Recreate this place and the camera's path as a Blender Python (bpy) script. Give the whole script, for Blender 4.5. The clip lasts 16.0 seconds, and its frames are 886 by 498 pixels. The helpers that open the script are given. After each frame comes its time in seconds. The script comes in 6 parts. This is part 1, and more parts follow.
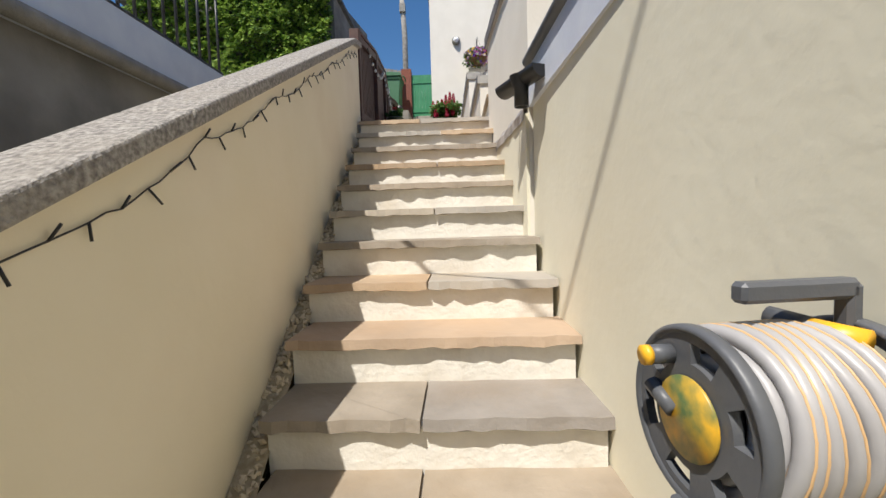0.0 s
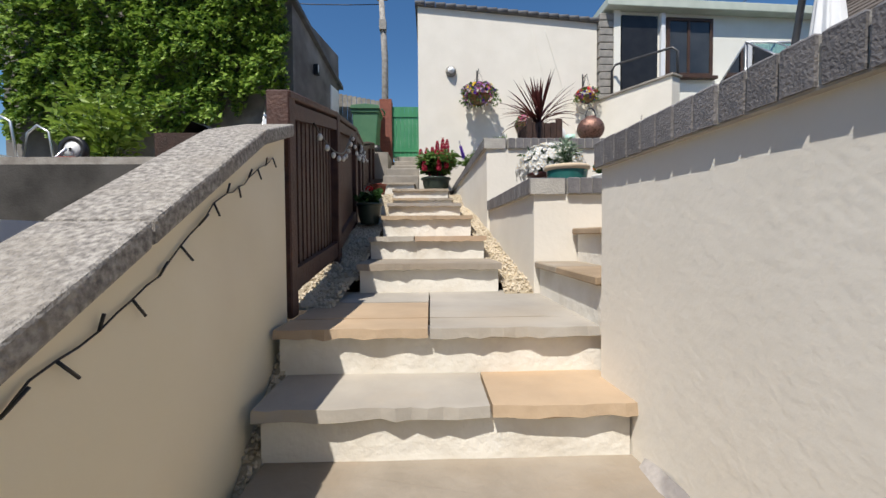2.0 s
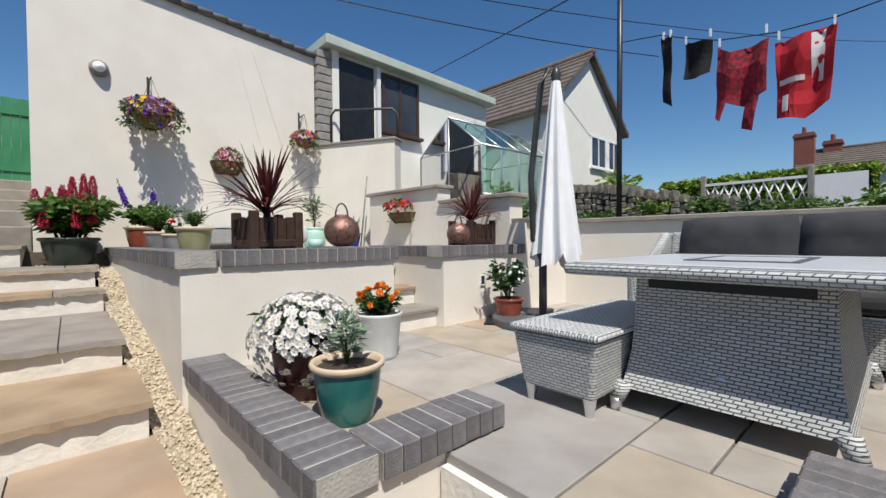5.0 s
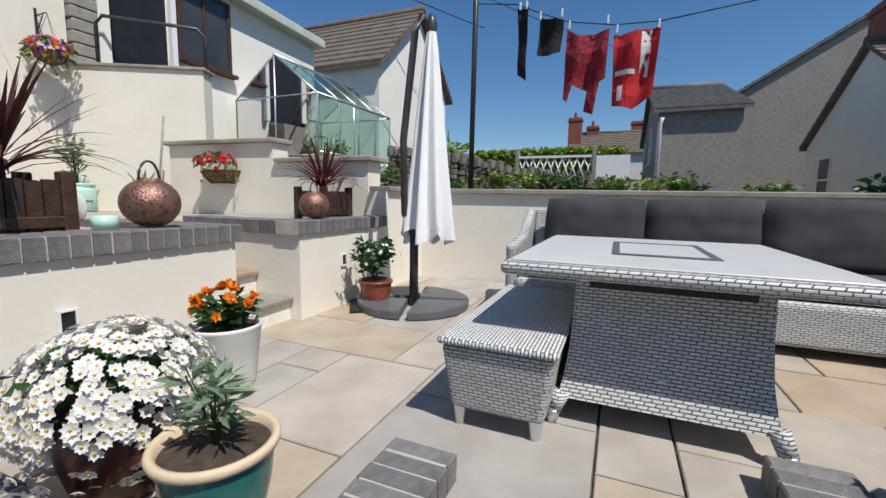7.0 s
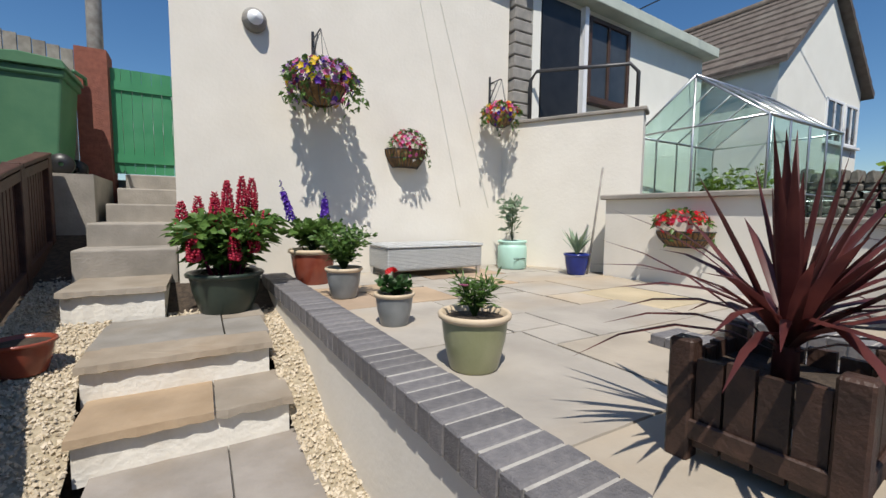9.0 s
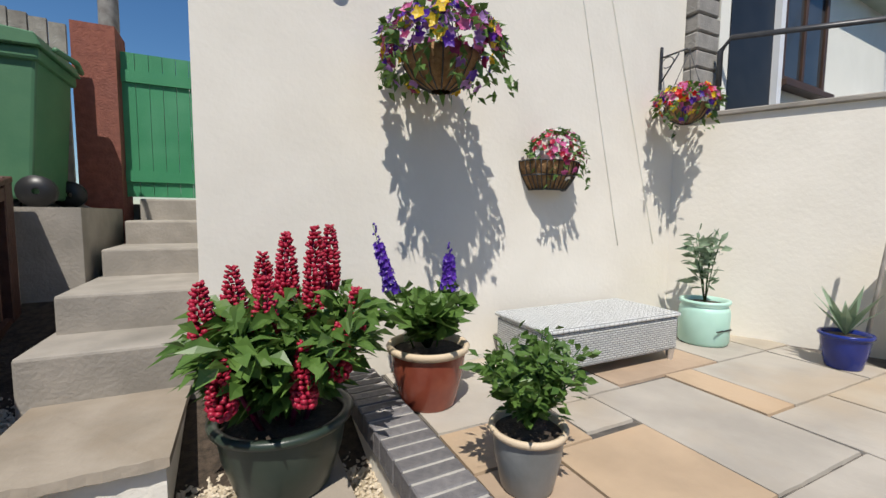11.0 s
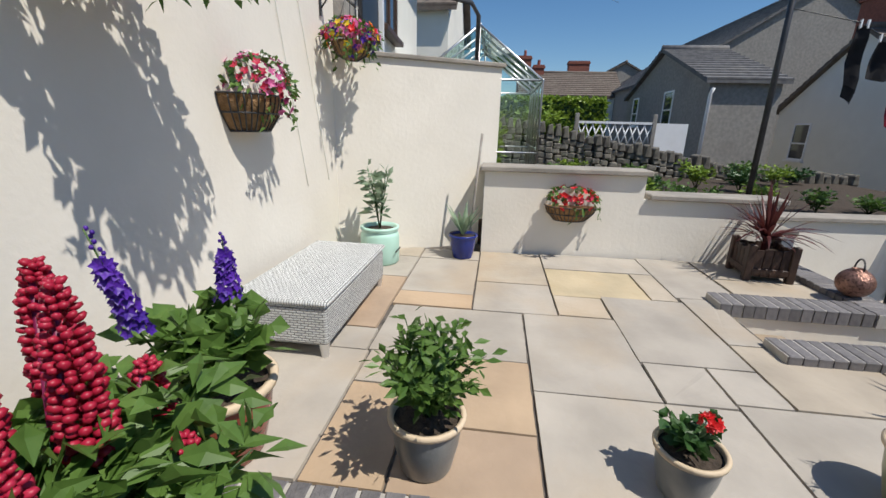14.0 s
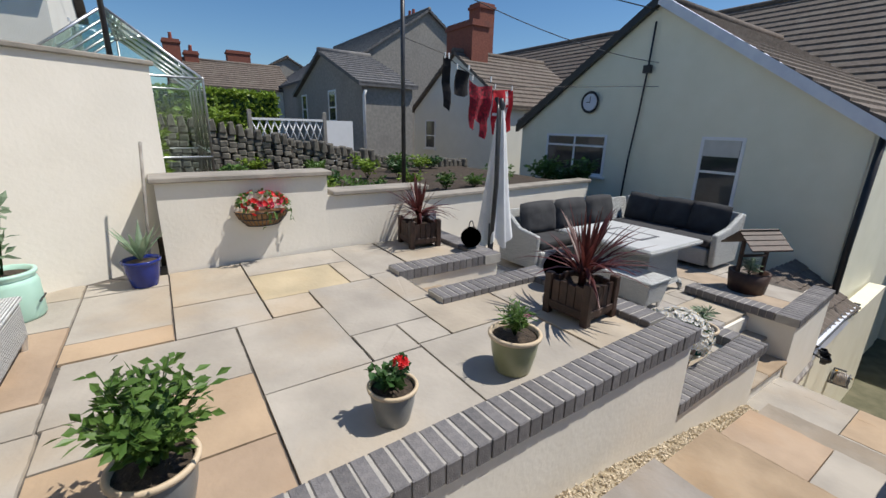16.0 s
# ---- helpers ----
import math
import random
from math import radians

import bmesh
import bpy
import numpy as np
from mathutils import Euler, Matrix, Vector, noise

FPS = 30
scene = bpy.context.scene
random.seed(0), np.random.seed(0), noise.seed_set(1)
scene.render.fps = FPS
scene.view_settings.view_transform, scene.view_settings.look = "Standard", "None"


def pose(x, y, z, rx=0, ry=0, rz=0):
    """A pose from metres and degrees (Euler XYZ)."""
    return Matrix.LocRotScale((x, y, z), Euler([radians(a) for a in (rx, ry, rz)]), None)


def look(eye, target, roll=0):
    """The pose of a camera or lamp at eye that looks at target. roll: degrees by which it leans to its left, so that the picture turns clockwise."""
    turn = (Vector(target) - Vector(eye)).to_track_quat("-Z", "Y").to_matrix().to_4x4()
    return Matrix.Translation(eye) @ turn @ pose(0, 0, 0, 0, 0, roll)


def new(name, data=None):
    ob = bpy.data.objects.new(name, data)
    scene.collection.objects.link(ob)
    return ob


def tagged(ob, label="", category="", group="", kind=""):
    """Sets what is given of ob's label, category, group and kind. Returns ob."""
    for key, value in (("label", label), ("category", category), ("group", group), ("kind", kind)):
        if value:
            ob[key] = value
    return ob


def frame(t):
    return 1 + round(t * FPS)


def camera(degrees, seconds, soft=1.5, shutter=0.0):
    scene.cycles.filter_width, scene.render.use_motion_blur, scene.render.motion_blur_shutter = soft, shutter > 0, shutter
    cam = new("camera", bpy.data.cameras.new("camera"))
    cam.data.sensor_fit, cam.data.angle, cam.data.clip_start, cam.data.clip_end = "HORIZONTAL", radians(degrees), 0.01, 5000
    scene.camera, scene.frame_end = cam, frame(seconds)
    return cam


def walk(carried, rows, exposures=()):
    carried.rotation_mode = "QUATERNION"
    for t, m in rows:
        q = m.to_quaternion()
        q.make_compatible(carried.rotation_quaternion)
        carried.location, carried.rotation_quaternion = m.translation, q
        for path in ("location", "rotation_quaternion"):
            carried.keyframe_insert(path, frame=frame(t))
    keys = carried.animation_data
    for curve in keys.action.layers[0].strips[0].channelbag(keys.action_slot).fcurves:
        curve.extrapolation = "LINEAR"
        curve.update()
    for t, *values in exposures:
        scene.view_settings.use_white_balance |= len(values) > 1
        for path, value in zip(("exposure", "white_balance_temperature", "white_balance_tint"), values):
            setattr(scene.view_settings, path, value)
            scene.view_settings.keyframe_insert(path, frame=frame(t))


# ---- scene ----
cam = camera(93.8, 16.0)
PATH = [
    (0, (0.066, -0.006, 1.3), (-0.002, 1.989, 1.186), -1.7),
    (0.5, (0.002, 0.624, 1.582), (-0.042, 2.622, 1.495), -1.3),
    (1, (-0.077, 1.291, 1.899), (-0.101, 3.289, 1.811), -1.3),
    (1.5, (-0.202, 1.881, 2.273), (-0.184, 3.879, 2.197), -0.6),
    (2, (-0.23, 2.323, 2.62), (-0.172, 4.321, 2.558), -0.4),
    (2.5, (-0.266, 2.745, 2.987), (-0.112, 4.739, 2.948), -0.2),
    (3, (-0.315, 3.092, 3.292), (0.033, 5.062, 3.292), 0.0),
    (3.5, (-0.265, 3.357, 3.469), (0.3, 5.276, 3.495), 0.0),
    (4, (-0.265, 3.515, 3.54), (0.534, 5.349, 3.571), -0.1),
    (4.5, (-0.176, 3.582, 3.576), (0.888, 5.275, 3.586), -0.3),
    (5, (-0.139, 3.643, 3.593), (1.2, 5.128, 3.553), -0.5),
    (5.2, (-0.129, 3.672, 3.597), (1.314, 5.055, 3.533), -0.4),
    (7.3, (0.029, 4.514, 3.745), (1.865, 5.269, 3.502), 1.1),
    (7.5, (0.003, 4.702, 3.778), (1.782, 5.584, 3.538), 1.0),
    (8, (-0.185, 5.272, 3.956), (1.378, 6.499, 3.734), 1.0),
    (8.1, (-0.219, 5.365, 3.962), (1.293, 6.66, 3.764), 1.1),
    (8.5, (-0.234, 5.802, 3.982), (1.031, 7.34, 3.795), 0.5),
    (9, (-0.278, 6.278, 4.098), (0.726, 8.0, 3.936), 0.6),
    (9.5, (-0.323, 6.734, 4.296), (0.481, 8.559, 4.14), 0.4),
    (9.7, (-0.333, 6.914, 4.313), (0.417, 8.762, 4.167), 0.3),
    (11.8, (-0.198, 8.602, 4.522), (1.029, 10.167, 4.309), 1.2),
    (12, (-0.192, 8.666, 4.552), (1.175, 10.103, 4.298), 1.2),
    (12.5, (-0.22, 8.774, 4.641), (1.306, 9.975, 4.164), 1.6),
    (13, (-0.302, 8.913, 4.647), (1.375, 9.854, 4.099), 1.3),
    (13.5, (-0.438, 9.001, 4.65), (1.387, 9.603, 4.094), 1.4),
    (14, (-0.581, 9.018, 4.642), (1.325, 9.249, 4.08), 1.6),
    (14.5, (-0.707, 9.019, 4.663), (1.207, 8.881, 4.099), 1.5),
    (15, (-0.784, 9.038, 4.697), (1.068, 8.535, 4.133), 1.4),
    (15.5, (-0.81, 9.053, 4.73), (0.92, 8.223, 4.165), 1.4),
    (16, (-0.796, 9.054, 4.754), (0.793, 7.975, 4.196), 1.4),
]
walk(cam, [(t, look(eye, target, roll)) for t, eye, target, roll in PATH], [(0, 0.3), (1, 0.3), (2.5, 0.15), (4, 0.08), (16, 0.06)])

# ---- sky and sun ----
SUN_WAY = Vector((0.205, 0.38, -0.73)).normalized()
world = bpy.data.worlds.new("sky")
scene.world = world
world.use_nodes = True
wn, wl = world.node_tree.nodes, world.node_tree.links
sky = wn.new("ShaderNodeTexSky")
sky.sky_type, sky.sun_disc = "NISHITA", False
sky.sun_elevation, sky.sun_rotation = math.asin(-SUN_WAY.z), math.atan2(-SUN_WAY.x, -SUN_WAY.y)
sky.air_density, sky.dust_density, sky.ozone_density = 1.0, 0.4, 4.0
deep = wn.new("ShaderNodeHueSaturation")
deep.inputs["Saturation"].default_value = 1.2
wl.new(sky.outputs[0], deep.inputs["Color"])
wl.new(deep.outputs[0], wn["Background"].inputs[0])
wn["Background"].inputs[1].default_value = 0.1
sun = new("sun", bpy.data.lights.new("sun", "SUN"))
sun.data.energy, sun.data.angle, sun.data.color = 4.8, radians(0.5), (1.0, 0.945, 0.865)
sun.matrix_world = look((0, 0, 30), Vector((0, 0, 30)) + SUN_WAY)


# ---- materials ----
def mat(name, a, b=None, rough=0.8, scale=6.0, bump=0.3, bscale=60.0, metal=0.0, spread=0.0, stain=None, sscale=1.5, samount=0.5):
    """Two tones mixed by noise, a fine relief, a random shade for each object and wide stains."""
    m = bpy.data.materials.new(name)
    m.use_nodes = True
    nt = m.node_tree
    n, l = nt.nodes, nt.links
    p = n["Principled BSDF"]
    p.inputs["Roughness"].default_value, p.inputs["Metallic"].default_value = rough, metal
    co = n.new("ShaderNodeTexCoord")
    tx = n.new("ShaderNodeTexNoise")
    tx.inputs["Scale"].default_value, tx.inputs["Detail"].default_value = scale, 6
    l.new(co.outputs["Object"], tx.inputs["Vector"])
    rp = n.new("ShaderNodeValToRGB")
    rp.color_ramp.elements[0].position, rp.color_ramp.elements[1].position = 0.35, 0.65
    rp.color_ramp.elements[0].color, rp.color_ramp.elements[1].color = (*a, 1), (*(b or a), 1)
    l.new(tx.outputs["Fac"], rp.inputs[0])
    col = rp.outputs[0]
    if stain:
        t2 = n.new("ShaderNodeTexNoise")
        t2.inputs["Scale"].default_value, t2.inputs["Detail"].default_value = sscale, 8
        l.new(co.outputs["Object"], t2.inputs["Vector"])
        mr = n.new("ShaderNodeMapRange")
        mr.inputs[1].default_value, mr.inputs[2].default_value, mr.inputs[4].default_value = 0.5, 0.72, samount
        l.new(t2.outputs["Fac"], mr.inputs[0])
        mx = n.new("ShaderNodeMix")
        mx.data_type = "RGBA"
        l.new(mr.outputs[0], mx.inputs[0])
        l.new(col, mx.inputs[6])
        mx.inputs[7].default_value = (*stain, 1)
        col = mx.outputs[2]
    if spread:
        oi = n.new("ShaderNodeObjectInfo")
        mr = n.new("ShaderNodeMapRange")
        mr.inputs[3].default_value, mr.inputs[4].default_value = 1 - spread, 1 + spread
        l.new(oi.outputs["Random"], mr.inputs[0])
        hs = n.new("ShaderNodeHueSaturation")
        l.new(mr.outputs[0], hs.inputs["Value"])
        l.new(col, hs.inputs["Color"])
        col = hs.outputs[0]
    l.new(col, p.inputs["Base Color"])
    if bump:
        bt = n.new("ShaderNodeTexNoise")
        bt.inputs["Scale"].default_value, bt.inputs["Detail"].default_value = bscale, 4
        l.new(co.outputs["Object"], bt.inputs["Vector"])
        bp = n.new("ShaderNodeBump")
        bp.inputs["Strength"].default_value, bp.inputs["Distance"].default_value = bump, 0.01
        l.new(bt.outputs["Fac"], bp.inputs["Height"])
        l.new(bp.outputs[0], p.inputs["Normal"])
    return m


def ramp_by_object(m, colours):
    """Gives each piece one of several tones, mottled by the noise that is already there."""
    n, l = m.node_tree.nodes, m.node_tree.links
    oi = n.new("ShaderNodeObjectInfo")
    rp = n.new("ShaderNodeValToRGB")
    rp.color_ramp.interpolation = "CONSTANT"
    els = rp.color_ramp.elements
    els[0].color = (*colours[0], 1)
    els[1].position, els[1].color = 1 / len(colours), (*colours[1], 1)
    for i, c in enumerate(colours[2:], 2):
        els.new(i / len(colours)).color = (*c, 1)
    l.new(oi.outputs["Random"], rp.inputs[0])
    p = n["Principled BSDF"]
    old = p.inputs["Base Color"].links[0].from_socket
    mx = n.new("ShaderNodeMix")
    mx.data_type, mx.blend_type = "RGBA", "MULTIPLY"
    mx.inputs[0].default_value = 1.0
    l.new(rp.outputs[0], mx.inputs[6])
    l.new(old, mx.inputs[7])
    l.new(mx.outputs[2], p.inputs["Base Color"])
    return m


def wicker_mat(name, a, b, flat=False):
    """Woven strands: offset bricks in relief, on upright faces along x + y and z, on lying faces along x and y."""
    m = bpy.data.materials.new(name)
    m.use_nodes = True
    n, l = m.node_tree.nodes, m.node_tree.links
    p = n["Principled BSDF"]
    p.inputs["Roughness"].default_value = 0.55
    co = n.new("ShaderNodeTexCoord")
    vec = co.outputs["Object"]
    if not flat:
        sp, ad, cb = n.new("ShaderNodeSeparateXYZ"), n.new("ShaderNodeMath"), n.new("ShaderNodeCombineXYZ")
        l.new(vec, sp.inputs[0])
        l.new(sp.outputs[0], ad.inputs[0])
        l.new(sp.outputs[1], ad.inputs[1])
        l.new(ad.outputs[0], cb.inputs[0])
        l.new(sp.outputs[2], cb.inputs[1])
        vec = cb.outputs[0]
    br = n.new("ShaderNodeTexBrick")
    br.inputs["Scale"].default_value = 1.0
    br.inputs["Brick Width"].default_value, br.inputs["Row Height"].default_value = 0.038, 0.0135
    br.inputs["Mortar Size"].default_value, br.inputs["Mortar Smooth"].default_value = 0.003, 1.0
    br.inputs["Color1"].default_value, br.inputs["Color2"].default_value = (*a, 1), (*b, 1)
    br.inputs["Mortar"].default_value = (a[0] * 0.3, a[1] * 0.3, a[2] * 0.31, 1)
    l.new(vec, br.inputs["Vector"])
    l.new(br.outputs["Color"], p.inputs["Base Color"])
    iv, bp = n.new("ShaderNodeMath"), n.new("ShaderNodeBump")
    iv.operation, iv.inputs[0].default_value = "SUBTRACT", 1.0
    l.new(br.outputs["Fac"], iv.inputs[1])
    bp.inputs["Strength"].default_value, bp.inputs["Distance"].default_value = 1.0, 0.006
    l.new(iv.outputs[0], bp.inputs["Height"])
    l.new(bp.outputs[0], p.inputs["Normal"])
    return m


def glass_mat(name, tint, alpha):
    m = bpy.data.materials.new(name)
    m.use_nodes = True
    n, l = m.node_tree.nodes, m.node_tree.links
    tr, gl, mx = n.new("ShaderNodeBsdfTransparent"), n.new("ShaderNodeBsdfGlossy"), n.new("ShaderNodeMixShader")
    fr = n.new("ShaderNodeFresnel")
    fr.inputs[0].default_value = 1.5
    tr.inputs[0].default_value = (*tint, 1)
    gl.inputs["Roughness"].default_value = 0.03
    ad = n.new("ShaderNodeMath")
    ad.inputs[1].default_value = alpha
    l.new(fr.outputs[0], ad.inputs[0])
    l.new(ad.outputs[0], mx.inputs[0])
    l.new(tr.outputs[0], mx.inputs[1])
    l.new(gl.outputs[0], mx.inputs[2])
    l.new(mx.outputs[0], n["Material Output"].inputs[0])
    return m


def leaf_mat(name, a, b, rough=0.45):
    m = mat(name, a, b, rough=rough, scale=9, bump=0)
    n, l = m.node_tree.nodes, m.node_tree.links
    p = n["Principled BSDF"]
    tl, mx = n.new("ShaderNodeBsdfTranslucent"), n.new("ShaderNodeMixShader")
    l.new(p.inputs["Base Color"].links[0].from_socket, tl.inputs[0])
    mx.inputs[0].default_value = 0.3
    l.new(p.outputs[0], mx.inputs[1])
    l.new(tl.outputs[0], mx.inputs[2])
    l.new(mx.outputs[0], n["Material Output"].inputs[0])
    return m


RENDER = mat("cream_render", (0.73, 0.69, 0.61), (0.77, 0.73, 0.65), 0.9, 3, 0.18, 30, stain=(0.69, 0.63, 0.54), sscale=0.9, samount=0.35)
RENDER_Y = mat("yellow_render", (0.78, 0.7, 0.52), (0.81, 0.73, 0.56), 0.9, 2.5, 0.15, 25, stain=(0.7, 0.6, 0.44), sscale=1.2, samount=0.5)
RENDER_L = mat("lean_to_render", (0.75, 0.715, 0.575), (0.79, 0.755, 0.615), 0.9, 2.5, 0.16, 22, stain=(0.68, 0.62, 0.47), sscale=1.0, samount=0.5)
RENDER_W = mat("white_render", (0.76, 0.75, 0.68), (0.8, 0.79, 0.72), 0.9, 3, 0.25, 45, stain=(0.68, 0.66, 0.58), samount=0.3)
GABLE = mat("pale_render", (0.8, 0.785, 0.63), (0.84, 0.82, 0.67), 0.9, 2, 0.3, 40, stain=(0.72, 0.69, 0.54), sscale=0.8, samount=0.4)
RISER = mat("painted_riser", (0.72, 0.69, 0.62), (0.78, 0.75, 0.68), 0.85, 7, 0.5, 35, stain=(0.5, 0.43, 0.33), sscale=4, samount=0.5)
SLAB = ramp_by_object(mat("sandstone", (0.78, 0.76, 0.74), (1.0, 1.0, 1.0), 0.75, 3.5, 0.25, 30, stain=(0.92, 0.86, 0.78), sscale=2.2, samount=0.3),
                      [(0.42, 0.38, 0.33), (0.38, 0.36, 0.32), (0.45, 0.41, 0.36), (0.42, 0.335, 0.25), (0.39, 0.375, 0.345), (0.4, 0.37, 0.33), (0.43, 0.37, 0.29), (0.37, 0.35, 0.33)])
TREAD = ramp_by_object(mat("stair_stone", (0.75, 0.74, 0.72), (1.0, 1.0, 1.0), 0.75, 4, 0.4, 30, stain=(0.8, 0.72, 0.62), sscale=3, samount=0.6),
                       [(0.33, 0.285, 0.23), (0.3, 0.28, 0.25), (0.36, 0.3, 0.23), (0.32, 0.29, 0.26), (0.39, 0.29, 0.19)])
FLAG = {k: mat("flag_" + k, tuple(0.82 * v for v in c), tuple(1.06 * v for v in c), 0.75, 2.6, 0.3, 28, spread=0.07, stain=tuple(v * f for v, f in zip(c, (1.0, 0.86, 0.68))), sscale=1.6, samount=0.55)
        for k, c in (("grey", (0.4, 0.365, 0.315)), ("buff", (0.42, 0.365, 0.29)), ("yellow", (0.48, 0.4, 0.265)), ("orange", (0.425, 0.315, 0.21)), ("brown", (0.41, 0.305, 0.215)))}
MORTAR = mat("mortar", (0.36, 0.34, 0.31), (0.44, 0.42, 0.38), 0.95, 12, 0.5, 80)
JOINT = mat("dark_joint", (0.06, 0.055, 0.05), (0.15, 0.13, 0.11), 0.95, 12, 0.4, 80)
BRICK = mat("blue_brick", (0.13, 0.125, 0.13), (0.19, 0.18, 0.18), 0.7, 25, 0.5, 140, spread=0.18)
COPING = mat("pebbled_concrete", (0.17, 0.155, 0.14), (0.43, 0.4, 0.36), 0.85, 75, 0.9, 110, stain=(0.3, 0.27, 0.23), sscale=6, samount=0.6)
CONCRETE = mat("concrete", (0.26, 0.24, 0.21), (0.34, 0.31, 0.27), 0.9, 5, 0.4, 50, stain=(0.14, 0.13, 0.11), samount=0.6)
DARKWALL = mat("weathered_render", (0.12, 0.11, 0.1), (0.2, 0.185, 0.17), 0.9, 3, 0.4, 40, stain=(0.46, 0.45, 0.43), sscale=1.1, samount=0.5)
SOIL = mat("soil", (0.03, 0.022, 0.015), (0.07, 0.05, 0.035), 0.95, 30, 0.8, 90)
STONE = mat("gravel_stone", (0.5, 0.42, 0.3), (0.62, 0.54, 0.42), 0.85, 14, 0.2, 90)
FENCE = mat("stained_timber", (0.05, 0.02, 0.014), (0.08, 0.035, 0.024), 0.6, 14, 0.4, 70, spread=0.2)
PLANTER = mat("dark_timber", (0.035, 0.018, 0.012), (0.06, 0.03, 0.02), 0.55, 16, 0.4, 80, spread=0.2)
GREYWOOD = mat("grey_timber", (0.2, 0.18, 0.16), (0.32, 0.3, 0.27), 0.85, 12, 0.4, 70, spread=0.2)
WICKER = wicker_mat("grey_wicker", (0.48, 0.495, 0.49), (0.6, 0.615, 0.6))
# same wicker, made paler so the tops carry the sun in their colour
WICKER_SUNLIT = wicker_mat("sunlit_grey_wicker", (0.62, 0.64, 0.63), (0.73, 0.745, 0.735), True)
CUSHION = mat("charcoal_cloth", (0.03, 0.031, 0.035), (0.045, 0.046, 0.05), 0.9, 5, 0.3, 12)
TABLETOP = mat("table_glass_top", (0.55, 0.56, 0.56), (0.6, 0.61, 0.61), 0.3, 5, 0)
PARASOL = mat("white_canvas", (0.74, 0.75, 0.76), (0.8, 0.81, 0.82), 0.9, 6, 0.2, 60)
METAL = mat("dark_metal", (0.03, 0.03, 0.033), (0.05, 0.05, 0.052), 0.4, 8, 0)
ALU = mat("aluminium", (0.6, 0.61, 0.62), (0.7, 0.71, 0.72), 0.35, 8, 0, metal=0.9)
WHITE = mat("white_plastic", (0.78, 0.79, 0.8), (0.82, 0.83, 0.84), 0.35, 5, 0)
BARGE = mat("white_board", (0.62, 0.66, 0.76), (0.7, 0.74, 0.82), 0.5, 5, 0.1)
BLACK = mat("black_plastic", (0.012, 0.012, 0.013), (0.02, 0.02, 0.021), 0.4, 6, 0)
GREYP = mat("grey_plastic", (0.09, 0.095, 0.105), (0.11, 0.115, 0.125), 0.45, 6, 0.1)
YELLOW = mat("yellow_plastic", (0.8, 0.42, 0.02), (0.85, 0.46, 0.03), 0.4, 6, 0)
HOSE = mat("hose_rubber", (0.36, 0.35, 0.35), (0.42, 0.41, 0.41), 0.4, 10, 0)
ORANGE_LINE = mat("hose_stripe", (0.62, 0.4, 0.2), None, 0.4, 5, 0)
GREENP = mat("green_plastic", (0.05, 0.15, 0.075), (0.07, 0.18, 0.09), 0.5, 5, 0.1)
GREENPAINT = mat("green_paint", (0.03, 0.2, 0.09), (0.045, 0.24, 0.11), 0.5, 3, 0.2, stain=(0.12, 0.3, 0.2), samount=0.4)
TILE = mat("roof_tile", (0.1, 0.08, 0.065), (0.15, 0.12, 0.1), 0.85, 7, 0.5, 60, stain=(0.19, 0.17, 0.14), sscale=2.0, samount=0.5)
SLATE = mat("roof_slate", (0.1, 0.1, 0.105), (0.15, 0.15, 0.155), 0.8, 6, 0.4, 50, stain=(0.2, 0.19, 0.17), samount=0.4)
REDBRICK = mat("red_brick", (0.2, 0.065, 0.045), (0.27, 0.095, 0.065), 0.9, 18, 0.6, 60, stain=(0.14, 0.07, 0.06), samount=0.5)
GREYREND = mat("grey_roughcast", (0.25, 0.24, 0.22), (0.33, 0.31, 0.28), 0.95, 10, 0.7, 60, stain=(0.2, 0.19, 0.18), samount=0.4)
BARESTONE = mat("rubble_stone", (0.13, 0.12, 0.1), (0.26, 0.24, 0.2), 0.9, 9, 0.7, 40, spread=0.3)
LEAD = mat("lead_flashing", (0.3, 0.28, 0.27), (0.55, 0.52, 0.5), 0.4, 11, 0.9, 18, metal=0.1, stain=(0.14, 0.1, 0.08), sscale=5, samount=0.85)
TERRA = mat("glazed_red", (0.22, 0.05, 0.03), (0.3, 0.08, 0.045), 0.25, 6, 0.05)
CREAMRIM = mat("bare_rim", (0.55, 0.44, 0.3), (0.62, 0.5, 0.36), 0.7, 8, 0.2)
TEAL = mat("glazed_teal", (0.02, 0.13, 0.12), (0.045, 0.18, 0.16), 0.22, 7, 0.05)
OLIVE = mat("glazed_olive", (0.24, 0.25, 0.13), (0.31, 0.31, 0.18), 0.3, 7, 0.1)
GREYPOT = mat("glazed_grey", (0.16, 0.17, 0.17), (0.23, 0.24, 0.24), 0.3, 7, 0.1)
BLUEPOT = mat("glazed_blue", (0.008, 0.02, 0.16), (0.012, 0.03, 0.22), 0.2, 7, 0.05)
MAROON = mat("maroon_pot", (0.06, 0.015, 0.012), (0.085, 0.022, 0.018), 0.35, 7, 0.05)
DARKPOT = mat("dark_green_pot", (0.025, 0.04, 0.03), (0.04, 0.055, 0.04), 0.35, 7, 0.05)
MINT = mat("mint_enamel", (0.42, 0.66, 0.55), (0.46, 0.7, 0.6), 0.4, 7, 0.05)
BUCKET = mat("pale_bucket", (0.6, 0.61, 0.6), (0.68, 0.69, 0.68), 0.4, 7, 0.05)
COIR = mat("coir_basket", (0.2, 0.11, 0.045), (0.32, 0.19, 0.09), 0.95, 20, 0.9, 90)
